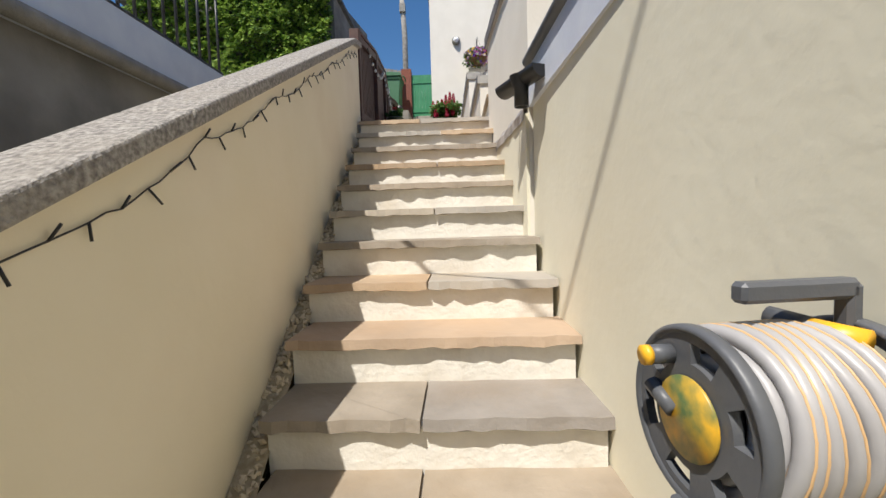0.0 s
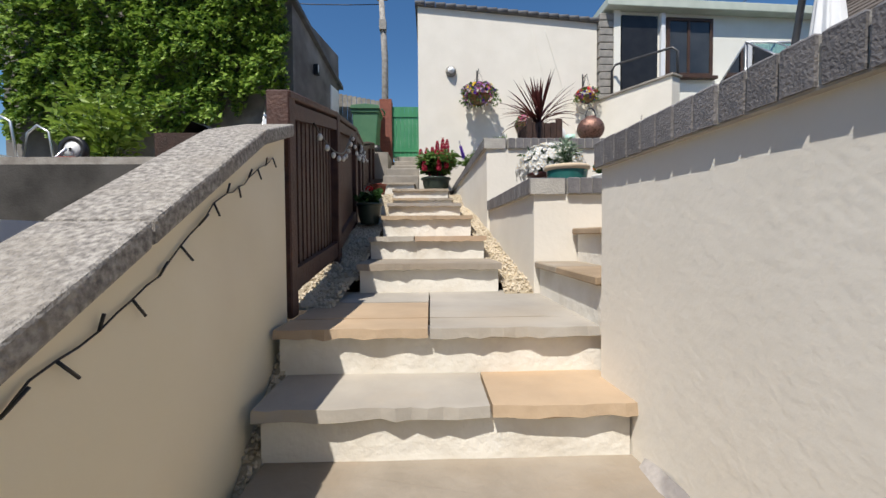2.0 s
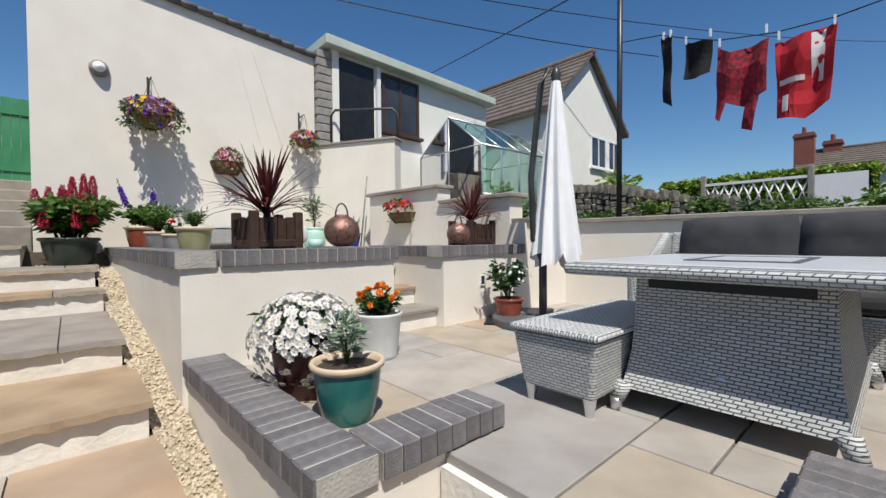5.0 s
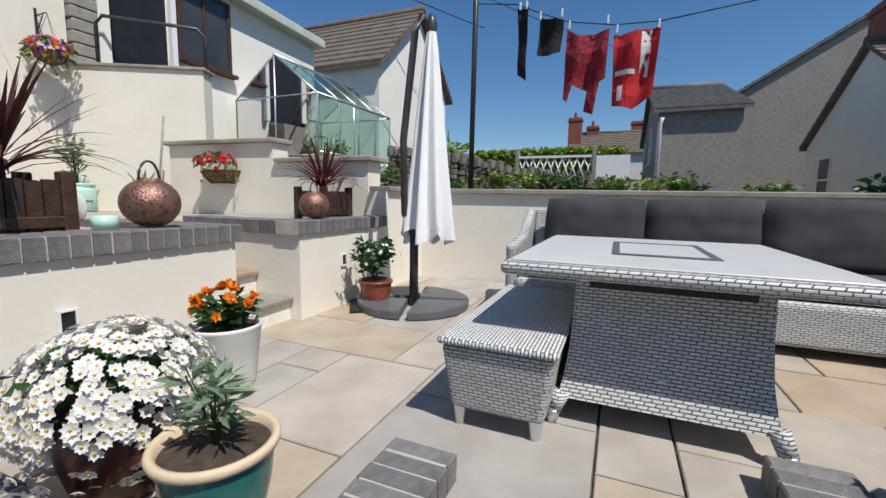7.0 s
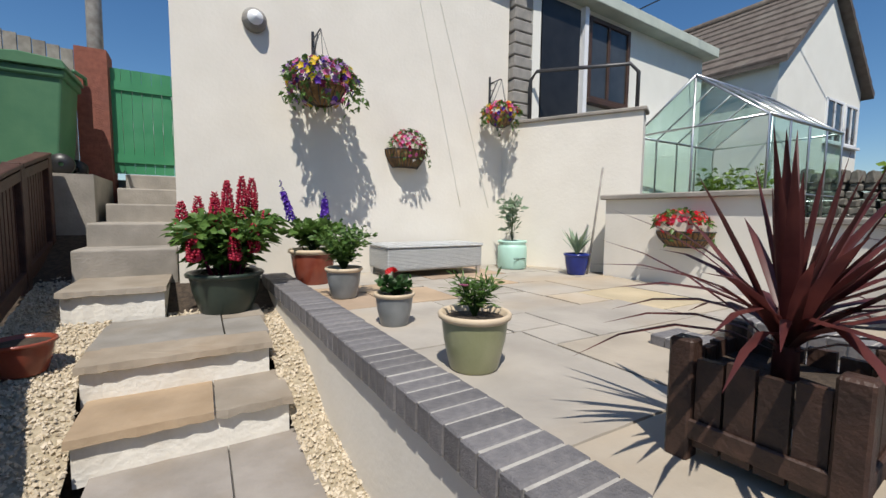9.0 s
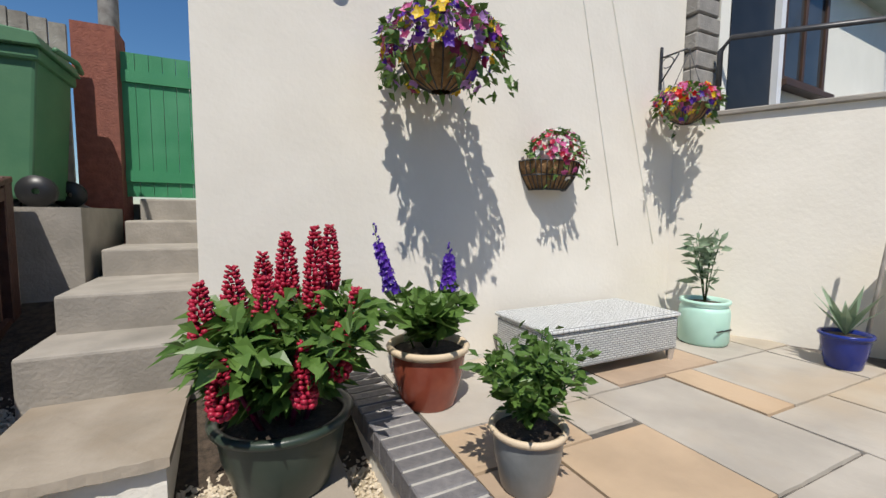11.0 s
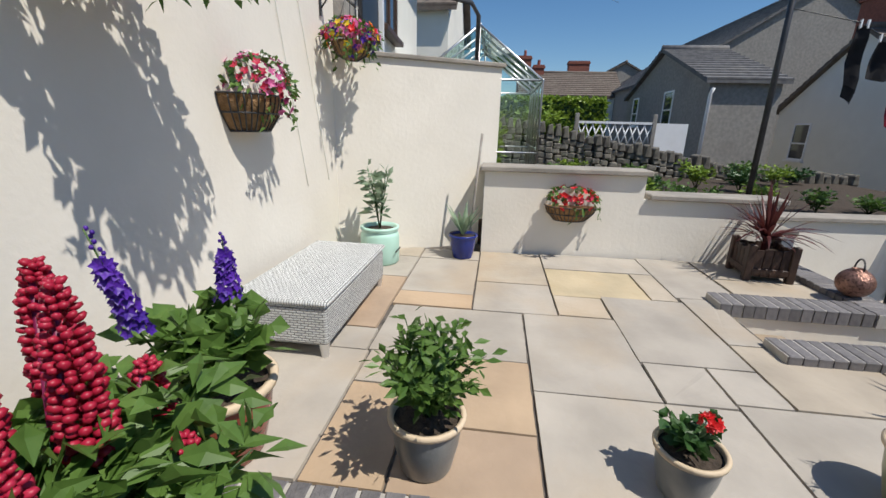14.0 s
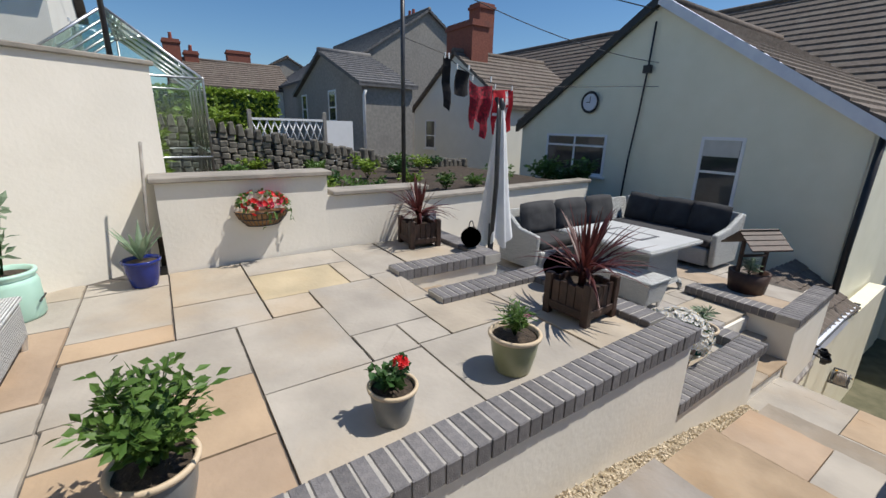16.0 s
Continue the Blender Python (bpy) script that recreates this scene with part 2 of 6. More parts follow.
COPPER = mat("copper_mesh", (0.24, 0.125, 0.095), (0.32, 0.18, 0.135), 0.38, 12, 0.6, 90, metal=0.6, stain=(0.03, 0.015, 0.012), sscale=55, samount=0.95)
BULB = mat("bulb_plastic", (0.75, 0.74, 0.7), None, 0.2, 5, 0)
LEAF = leaf_mat("leaf_green", (0.065, 0.135, 0.025), (0.13, 0.23, 0.05))
LEAF_D = leaf_mat("leaf_dark", (0.025, 0.07, 0.018), (0.05, 0.12, 0.03))
LEAF_Y = leaf_mat("leaf_lime", (0.16, 0.26, 0.03), (0.26, 0.36, 0.05))
LEAF_G = leaf_mat("leaf_grey", (0.16, 0.24, 0.15), (0.25, 0.33, 0.22))
CORDY = leaf_mat("cordyline_leaf", (0.07, 0.018, 0.018), (0.13, 0.035, 0.03))
REDF = leaf_mat("red_petal", (0.42, 0.012, 0.04), (0.55, 0.03, 0.08))
SCARLET = leaf_mat("scarlet_petal", (0.65, 0.012, 0.02), (0.75, 0.03, 0.03))
WHITEF = leaf_mat("white_petal", (0.8, 0.8, 0.78), (0.85, 0.85, 0.83))
YELLOWF = leaf_mat("yellow_petal", (0.75, 0.5, 0.02), (0.85, 0.6, 0.04))
ORANGEF = leaf_mat("orange_petal", (0.8, 0.22, 0.01), (0.85, 0.3, 0.02))
PURPLEF = leaf_mat("violet_petal", (0.06, 0.015, 0.3), (0.12, 0.03, 0.42))
PINKF = leaf_mat("pink_petal", (0.6, 0.08, 0.28), (0.7, 0.2, 0.42))
LILACF = leaf_mat("lilac_petal", (0.3, 0.14, 0.45), (0.45, 0.25, 0.55))
PLUMF = leaf_mat("plum_petal", (0.18, 0.01, 0.06), (0.28, 0.02, 0.1))
CLOTHRED = leaf_mat("red_cloth", (0.5, 0.015, 0.03), (0.58, 0.03, 0.045), 0.9)
CLOTHBLACK = leaf_mat("black_cloth", (0.012, 0.012, 0.015), (0.02, 0.02, 0.024), 0.9)
CLOTHWHITE = leaf_mat("white_cloth", (0.78, 0.78, 0.78), (0.82, 0.82, 0.82), 0.9)
PANE = glass_mat("clear_glass", (0.9, 0.97, 0.95), 0.04)
PANE_G = glass_mat("green_glass", (0.72, 0.93, 0.88), 0.05)
DARKGLASS = mat("window_glass", (0.03, 0.035, 0.04), (0.06, 0.065, 0.07), 0.05, 1.5, 0)
CURTAIN = mat("blind", (0.5, 0.5, 0.47), (0.58, 0.58, 0.55), 0.8, 3, 0)


# ---- mesh helpers ----
class Build:
    """Gathers boxes, tubes, turned and lofted shapes into one mesh."""

    def __init__(self):
        self.v, self.f, self.smooth = [], [], []

    def add(self, verts, faces, smooth=False):
        k = len(self.v)
        self.v += [tuple(p) for p in verts]
        self.f += [tuple(i + k for i in f) for f in faces]
        self.smooth += [smooth] * len(faces)
        return self

    def box(self, x0, y0, z0, x1, y1, z1, m=None):
        vs = [Vector((x, y, z)) for z in (z0, z1) for y in (y0, y1) for x in (x0, x1)]
        if m:
            vs = [m @ p for p in vs]
        return self.add(vs, [(0, 2, 3, 1), (4, 5, 7, 6), (0, 1, 5, 4), (2, 6, 7, 3), (0, 4, 6, 2), (1, 3, 7, 5)])

    def prism(self, outline, axis, a, b):
        """An outline of two numbers a corner, drawn out along an axis from a to b."""
        def put(p, d):
            return {"x": (d, p[0], p[1]), "y": (p[0], d, p[1]), "z": (p[0], p[1], d)}[axis]
        n = len(outline)
        vs = [put(p, a) for p in outline] + [put(p, b) for p in outline]
        fs = [tuple(range(n))[::-1], tuple(range(n, 2 * n))] + [(i, (i + 1) % n, n + (i + 1) % n, n + i) for i in range(n)]
        return self.add(vs, fs)

    def lathe(self, profile, x=0, y=0, z=0, n=28, m=None):
        vs, fs = [], []
        for r, h in profile:
            for i in range(n):
                a = 2 * math.pi * i / n
                p = Vector((x + r * math.cos(a), y + r * math.sin(a), z + h))
                vs.append(m @ p if m else p)
        for j in range(len(profile) - 1):
            for i in range(n):
                fs.append((j * n + i, j * n + (i + 1) % n, (j + 1) * n + (i + 1) % n, (j + 1) * n + i))
        return self.add(vs, fs, True)

    def tube(self, points, r, n=8, r1=None):
        pts = [Vector(p) for p in points]
        vs, fs = [], []
        up = Vector((0, 0, 1))
        for j, p in enumerate(pts):
            d = (pts[min(j + 1, len(pts) - 1)] - pts[max(j - 1, 0)]).normalized()
            s = d.cross(up if abs(d.z) < 0.95 else Vector((1, 0, 0))).normalized()
            t = d.cross(s)
            rr = r if r1 is None else r + (r1 - r) * j / (len(pts) - 1)
            vs += [p + rr * (math.cos(2 * math.pi * i / n) * s + math.sin(2 * math.pi * i / n) * t) for i in range(n)]
        for j in range(len(pts) - 1):
            fs += [(j * n + i, j * n + (i + 1) % n, (j + 1) * n + (i + 1) % n, (j + 1) * n + i) for i in range(n)]
        fs += [tuple(range(n))[::-1], tuple(range((len(pts) - 1) * n, len(pts) * n))]
        return self.add(vs, fs, True)

    def leaf(self, base, way, length, width, droop=0.2, side=None):
        """A pointed, slightly folded leaf of four triangles."""
        way = Vector(way).normalized()
        s = side or way.cross(Vector((random.uniform(-1, 1), random.uniform(-1, 1), random.uniform(0.2, 1.4))))
        s = Vector(s).normalized()
        up = s.cross(way)
        b = Vector(base)
        mid = b + way * length * 0.5 - up * length * 0.06
        tip = b + way * length - Vector((0, 0, length * droop))
        return self.add([b, mid + s * width / 2 + up * width * 0.12, tip, mid - s * width / 2 + up * width * 0.12, mid], [(0, 1, 4), (1, 2, 4), (2, 3, 4), (3, 0, 4)])

    def blob(self, c, r, squash=1.0, n=6):
        prof = [(r * math.sin(math.pi * j / n) + 1e-4, -r * squash * math.cos(math.pi * j / n)) for j in range(n + 1)]
        return self.lathe(prof, *c, n=n + 2)

    def done(self, name, material, parent=None, bevel=0.0, label="", category="", group="", kind="", segments=1):
        me = bpy.data.meshes.new(name)
        me.from_pydata(self.v, [], self.f)
        me.polygons.foreach_set("use_smooth", self.smooth)
        me.materials.append(material)
        me.update()
        ob = new(name, me)
        if parent:
            ob.parent = parent
        if bevel:
            bv = ob.modifiers.new("bevel", "BEVEL")
            bv.width, bv.segments, bv.limit_method = bevel, segments, "ANGLE"
        return tagged(ob, label, category, group, kind)


def thing(name, label, category, at=(0, 0, 0), turn=0, group="", kind=""):
    ob = new(name)
    ob.matrix_basis = pose(*at, 0, 0, turn)
    ob.empty_display_size = 0.1
    return tagged(ob, label, category, group, kind)


def rnd(a, b):
    return random.uniform(a, b)


def ball():
    """A random direction."""
    while True:
        v = Vector((rnd(-1, 1), rnd(-1, 1), rnd(-1, 1)))
        if 0.05 < v.length < 1:
            return v.normalized()


# ---- ground and main levels ----
LOW, UP = 2.85, 3.5          # the two patios
Build().box(-60, -60, -0.45, 60, 60, -0.3).done("ground", mat("earth", (0.1, 0.1, 0.06), (0.15, 0.14, 0.09), 0.95, 4, 0.4), kind="structure", label="plain earth around the houses")


def rising(name, y0, z0, y1, z1, x0, x1, base, material, label=""):
    return Build().prism([(y0, base), (y1, base), (y1, z1), (y0, z0)], "x", x0, x1).done(name, material, kind="structure", label=label)


# hillside under garden and lane
rising("ground_slope_1", 0.3, -0.3, 4.05, 1.98, -0.9, 0.42, -0.4, SOIL)
Build().prism([(4.05, -0.3), (14, -0.3), (14, 4.3), (12.0, 4.1), (10.4, 3.5), (9.7, 3.28), (8.35, 2.88), (4.9, 2.2), (4.05, 2.1)], "x", -1.45, 0.36).done("ground_slope_2", SOIL, kind="structure", label="soil under the path")
Build().box(0.84, 3.62, -0.3, 4.3, 6.4, LOW - 0.014).box(0.5, 4.9, -0.3, 0.84, 6.4, LOW - 0.014).done("floor_lower_bed", JOINT, kind="structure")
Build().box(0.66, 2.33, -0.3, 1.5, 3.62, LOW - 0.014).box(1.5, 1.95, -0.3, 4.6, 3.62, LOW - 0.014).done("floor_lower_bed_2", JOINT, kind="structure")
Build().box(0.45, 7.4, -0.3, 3.6, 10.38, UP - 0.014).done("floor_upper_bed", JOINT, kind="structure")
Build().box(0.45, 6.42, -0.3, 1.72, 7.4, UP - 0.014).box(2.28, 6.42, -0.3, 3.5, 7.4, UP - 0.014).done("floor_upper_bed_2", JOINT, kind="structure")
Build().box(4.7, 0.14, -0.3, 9.0, 2.0, 3.2).done("ground_house_bed", SOIL, kind="structure", label="low soil bed beside the house")
Build().box(3.62, 6.5, -0.3, 40, 9.9, 3.75).prism([(4.4, 6.5), (4.84, 2.0), (40, 2.0), (40, 6.5)], "z", -0.3, 3.745).done("ground_east", SOIL, kind="structure", label="garden soil behind the low wall")

# retaining walls beside the path
Build().prism([(0.31, 6.3), (0.205, 10.38), (0.42, 10.38), (0.5, 6.3)], "z", 1.9, 3.455).done("wall_upper_side", RENDER, kind="structure", label="cream rendered retaining wall")
Build().box(0.45, 6.303, 1.9, 1.74, 6.5, 3.45).done("wall_upper_front", RENDER, kind="structure", label="cream rendered patio front wall")
Build().box(2.26, 6.3, 1.9, 3.42, 6.5, 3.45).done("wall_upper_front_2", RENDER, kind="structure", label="cream rendered patio front wall")
Build().box(1.56, 6.5, 1.9, 1.74, 7.42, 3.45).box(2.26, 6.5, 1.9, 2.44, 7.42, 3.45).done("wall_steps_sides", RENDER, kind="structure")
Build().prism([(0.37, 4.72), (0.335, 6.3), (0.55, 6.3), (0.57, 4.72)], "z", 1.8, 2.86).done("wall_low_side", RENDER, kind="structure", label="low cream rendered wall")
Build().box(0.5, 4.723, 1.8, 1.12, 4.92, 2.857).done("wall_low_front", RENDER, kind="structure", label="low cream rendered wall")
Build().prism([(0.478, 2.315), (0.385, 3.8), (0.6, 3.8), (0.72, 2.315)], "z", -0.3, 2.86).done("wall_bed_side", RENDER, kind="structure", label="cream rendered retaining wall beside the stairs")
Build().box(0.55, 3.6, 1.8, 1.5, 3.797, 2.855).done("wall_bed_front", RENDER, kind="structure", label="cream rendered retaining wall")
Build().prism([(0.66, -2.5), (0.5, 2.31), (0.74, 2.31), (0.9, -2.5)], "z", -0.3, 1.98).done("wall_lean_to", RENDER_L, kind="structure", label="cream rendered lean-to wall beside the stairs")
Build().prism([(0.462, 2.318), (0.387, 3.52), (0.47, 3.52), (0.6, 2.318)], "z", -0.3, 1.9).done("wall_plinth", RENDER_L, kind="structure")
fl = Build()
for k in range(10):
    ya, yb = 2.32 + k * 0.12, 2.32 + (k + 1) * 0.12
    za, zb = (1.9 + 0.004 * math.sin(q * 17) for q in (ya, yb))
    xa, xb = (0.458 - 0.062 * (q - 2.32) + 0.006 * math.sin(q * 31) for q in (ya, yb))
    fl.add([(xa - 0.008, ya, za - 0.035), (xb - 0.008, yb, zb - 0.035), (xb - 0.01, yb, zb + 0.02), (xa - 0.01, ya, za + 0.02), (xb + 0.02, yb, zb + 0.065), (xa + 0.02, ya, za + 0.065)], [(0, 1, 2, 3), (3, 2, 4, 5)])
fl.done("trim_flashing", LEAD, kind="structure", label="stained crinkled lead flashing strip")

# left stair wall with coping; its face runs slightly out of line with the stairs
def wall_x(y):
    return -0.645 - 0.07 * (y - 1.24)


def wall_z(y):
    return np.interp(y, [-2.5, 3.75, 4.13], [-0.24, 2.93, 3.05])


def sloped(b, stretch, inner, outer, low, high):
    """A length of the stair wall between two offsets from its face and two heights about its top line."""
    vs = [(wall_x(y) + o, y, (wall_z(y) + h) if h is not None else -0.3) for y in stretch for o, h in ((inner, low), (outer, low), (outer, high), (inner, high))]
    fs = [(4 * k + i, 4 * k + (i + 1) % 4, 4 * k + 4 + (i + 1) % 4, 4 * k + 4 + i) for k in range(len(stretch) - 1) for i in range(4)]
    return b.add(vs, fs + [(3, 2, 1, 0), tuple(len(vs) - 4 + i for i in range(4))])


sloped(Build(), (-2.5, 1.0, 3.75, 4.1), 0, -0.14, None, 0.0).done("wall_stair", RENDER_Y, kind="structure", label="yellow-cream rendered sloping stair wall")
stair_coping = thing("trim_stair_coping", "rough pebbled grey concrete wall coping", "", kind="structure")
for ya, yb in ((-2.4, -1.0), (-0.994, -0.1), (-0.094, 1.05), (1.056, 2.2), (2.206, 3.1), (3.106, 3.75), (3.756, 4.13)):
    sloped(Build(), (ya, yb), 0.037, -0.17, 0.001, 0.054).done("coping_stone", COPING, stair_coping, bevel=0.008, segments=2)

# main house wall, its verge and the annexe behind
Build().prism([(-0.45, 3.0), (3.02, 3.0), (3.02, 6.72), (-0.45, 7.02)], "y", 10.4, 10.65).done("wall_house", RENDER, kind="structure", label="tall cream rendered outbuilding wall")
Build().box(-0.447, 10.65, 3.0, -0.2, 17.0, 6.98).done("wall_house_side", RENDER, kind="structure")
vg = Build()
for k in range(18):
    x = -0.5 + k * 0.197
    z = 7.03 - 0.0865 * (x + 0.45)
    vg.box(x, 10.33 + rnd(-0.01, 0.01), z, x + 0.185, 10.75, z + 0.035 + rnd(0, 0.02), None)
    vg.lathe([(0.045, 0), (0.05, 0.19), (0.001, 0.19)], n=8, m=Matrix.Translation((x, 10.36, z + 0.02)) @ pose(0, 0, 0, 0, 90, 0))
vg.done("roof_verge", SLATE, kind="structure", label="dark ragged tile verge along the wall top")
Build().prism([(-0.5, 7.06), (3.1, 6.74), (3.1, 6.78), (-0.5, 7.1)], "y", 10.75, 17).done("roof_outbuilding", SLATE, kind="structure")

# tall white wall beside the greenhouse and the low wall along the patio
GW = [(2.95, 10.4), (3.7, 9.02)]
d = Vector((GW[1][0] - GW[0][0], GW[1][1] - GW[0][1], 0)).normalized()
nrm = Vector((-d.y, d.x, 0))
L0 = math.hypot(GW[1][0] - GW[0][0], GW[1][1] - GW[0][1])
gm = Matrix.Translation((*GW[0], 0)) @ Matrix(((d.x, nrm.x, 0, 0), (d.y, nrm.y, 0, 0), (0, 0, 1, 0), (0, 0, 0, 1)))
Build().box(-0.25, 0, 3.0, L0, 0.22, 5.2, gm).done("wall_greenhouse", RENDER, kind="structure", label="cream rendered tall garden wall")
Build().box(-0.2, -0.03, 5.2, L0 + 0.03, 0.25, 5.24, gm).done("trim_greenhouse_coping", CONCRETE, kind="structure", bevel=0.008, label="grey concrete coping")
Build().prism([(3.3, 9.12), (3.4, 7.66), (3.62, 7.66), (3.62, 9.12)], "z", 3.0, 4.27).done("wall_low_1", RENDER, kind="structure", label="cream rendered garden wall")
Build().prism([(3.4, 7.66), (3.42, 6.5), (3.64, 6.5), (3.62, 7.66)], "z", 2.4, 4.06).done("wall_low_2", RENDER, kind="structure", label="cream rendered garden wall")
Build().box(3.42, 6.303, 2.4, 4.42, 6.5, 3.78).done("wall_low_return", RENDER, kind="structure", label="cream rendered return wall")
Build().prism([(4.2, 6.303), (4.64, 1.8), (4.86, 1.8), (4.42, 6.303)], "z", 2.4, 3.78).done("wall_low_3", RENDER, kind="structure", label="long cream rendered garden wall")
Build().prism([(4.16, 6.26), (4.6, 1.76), (4.9, 1.76), (4.46, 6.26)], "z", 3.78, 3.83).box(3.44, 6.262, 3.78, 4.46, 6.54, 3.828).done("trim_low_coping_3", CONCRETE, kind="structure", bevel=0.008)
Build().prism([(3.25, 9.16), (3.35, 7.62), (3.66, 7.62), (3.66, 9.16)], "z", 4.27, 4.32).done("trim_low_coping_1", CONCRETE, kind="structure", bevel=0.01)
Build().prism([(3.355, 7.618), (3.375, 6.44), (3.68, 6.44), (3.66, 7.618)], "z", 4.06, 4.11).done("trim_low_coping_2", CONCRETE, kind="structure", bevel=0.01)
Build().tube([(3.2, 9.24, 3.5), (3.28, 9.16, 4.6)], 0.012, 6).done("timber_stake", GREYWOOD, kind="", label="weathered grey timber stake against the wall", category="stake")


def coping_bricks(parent, x0, y0, x1, y1, z, across, height=0.1, mesh={}):
    """A row of bricks on edge from one point to another; across: the way to the inner side."""
    key = height
    if key not in mesh:
        b = Build()
        e = 0.006
        x, y, h = 0.0325, 0.1075, height
        b.add([(-x, -y, 0), (x, -y, 0), (x, y, 0), (-x, y, 0), (-x, -y, h - e), (x, -y, h - e), (x, y, h - e), (-x, y, h - e),
               (-x + e, -y + e, h), (x - e, -y + e, h), (x - e, y - e, h), (-x + e, y - e, h)],
              [(0, 3, 2, 1), (0, 1, 5, 4), (1, 2, 6, 5), (2, 3, 7, 6), (3, 0, 4, 7), (4, 5, 9, 8), (5, 6, 10, 9), (6, 7, 11, 10), (7, 4, 8, 11), (8, 9, 10, 11)])
        mesh[key] = bpy.data.meshes.new("brick")
        mesh[key].from_pydata(b.v, [], b.f)
        mesh[key].materials.append(BRICK)
    a, b = Vector((x0, y0, z)), Vector((x1, y1, z))
    way = (b - a).normalized()
    n = max(1, round((b - a).length / 0.075))
    turn = math.degrees(math.atan2(way.y, way.x))
    inner = Vector(across).normalized() * 0.1
    for i in range(n):
        p = a + way * ((i + 0.5) * (b - a).length / n) + inner
        o = new("brick", mesh[key])
        o.parent = parent
        o.matrix_basis = pose(p.x + rnd(-0.002, 0.002), p.y + rnd(-0.002, 0.002), z + rnd(-0.002, 0.002), 0, 0, turn + rnd(-0.7, 0.7))
    a2, b2 = a + inner, b + inner
    side = Vector((-way.y, way.x, 0)) * 0.1
    return [(a2 - side).to_2d(), (b2 - side).to_2d(), (b2 + side).to_2d(), (a2 + side).to_2d()]


def coping(name, runs, z, height=0.1):
    """A brick-on-edge coping: a mortar bed with the bricks as its parts."""
    bed = Build()
    holder = thing(name, "blue-grey brick-on-edge wall coping", "", kind="structure")
    for x0, y0, x1, y1, across in runs:
        q = coping_bricks(holder, x0, y0, x1, y1, z, across, height)
        bed.prism([tuple(p) for p in q], "z", z - 0.004, z + height - 0.005)
    bed.done("mortar", MORTAR, holder)
    return holder


# ---- stairs ----
def flagstone(parent, x0, x1, y0, y1, z, thick, material, rough_edge=0.007):
    """One stone with a riven, uneven front edge."""
    n = max(3, int((x1 - x0) / 0.045))
    front = [(x0 + (x1 - x0) * i / n, y0 + rnd(-rough_edge, rough_edge)) for i in range(n + 1)]
    outline = front + [(x1, y1), (x0, y1)]
    k = len(outline)
    vs = [(x, y, z - thick + rnd(-0.006, 0.004)) for x, y in outline] + [(x + (0 if 0 < i < n else 0), y + (0.006 if i <= n else 0), z + rnd(-0.002, 0.002)) for i, (x, y) in enumerate(outline)]
    fs = [tuple(range(k))[::-1], tuple(range(k, 2 * k))] + [(i, (i + 1) % k, k + (i + 1) % k, k + i) for i in range(k)]
    return Build().add(vs, fs).done("flagstone", material, parent)


def step(name, y, z, drop, xa, xb, depth, splits, label="stone step with a cream painted riser", tones=()):
    st = thing(name, label, "step", (0, 0, 0), kind="structure")
    b = Build()
    n = 10
    pts = [(xa + 0.02 + (xb - xa - 0.04) * i / n, y + 0.035 + rnd(-0.005, 0.005)) for i in range(n + 1)]
    b.prism(pts + [(xb - 0.02, y + depth), (xa + 0.02, y + depth)], "z", z - drop - 0.03, z - 0.03)
    b.done("riser", RISER, st)
    xs = [xa, *splits, xb]
    for k, (a, c) in enumerate(zip(xs, xs[1:])):
        flagstone(st, a + 0.004, c - 0.004, y, y + depth, z, 0.035, FLAG[tones[k]] if tones else TREAD)
    return st


STEP_TONES = {2: ("brown",), 3: ("orange", "grey"), 5: ("buff", "grey"), 9: ("grey", "orange"), 10: ("orange", "grey")}
for i in range(-4, 11):
    y, z = 1.24 + 0.289 * (i - 1), 0.70 + 0.1755 * (i - 1)
    xr = 0.545 - 0.057 * (y - 1.2)
    if i == 10:
        xr = 0.45
    split = {2: [], 4: [], 6: [], 8: [], 10: [-0.24], 3: [-0.07], 9: [-0.05]}.get(i, [-0.06])
    xl = -0.575 - 0.09 * (y - 1.24)
    step("step_%d" % (i + 4), y, z, 0.176, xl + rnd(-0.01, 0.01), xr, 0.33 if i < 10 else 0.2, split, tones=STEP_TONES.get(i, ()))
landing = thing("landing", "sandstone flag landing", "", kind="structure")
for x0, x1, y0, y1, tone in ((-0.8, -0.245, 4.04, 4.45, "orange"), (-0.8, -0.245, 4.458, 4.9, "grey"), (-0.237, 0.42, 4.04, 4.9, "grey")):
    flagstone(landing, x0, x1, y0, y1, 2.281, 0.05, FLAG[tone], 0.003)
UPSTEPS = [(4.80, 2.455, 5.33, -0.68, 0.2, []), (5.33, 2.62, 6.13, -0.69, 0.18, [-0.35]), (6.13, 2.81, 6.95, -0.69, 0.16, []), (6.95, 2.99, 8.4, -0.72, 0.12, [-0.2]), (8.40, 3.18, 8.79, -0.79, 0.1, [-0.25])]
for k, (y, z, y2, xa, xb, sp) in enumerate(UPSTEPS):
    step("step_up_%d" % (k + 1), y, z, 0.19, xa, xb, y2 - y + 0.05, sp, tones=("grey", "brown") if k == 1 else ())
step("step_up_6", 8.79, 3.36, 0.19, -0.83, 0.06, 0.3, [])
for x0, x1, y0, y1 in ((-0.83, -0.18, 9.06, 9.75), (-0.17, 0.07, 9.06, 9.5), (-0.17, 0.1, 9.51, 10.36)):
    flagstone(landing, x0, x1, y0, y1, 3.361, 0.05, TREAD, 0.004)
step("step_up_7", 9.74, 3.58, 0.22, -1.1, -0.5, 0.7, [])
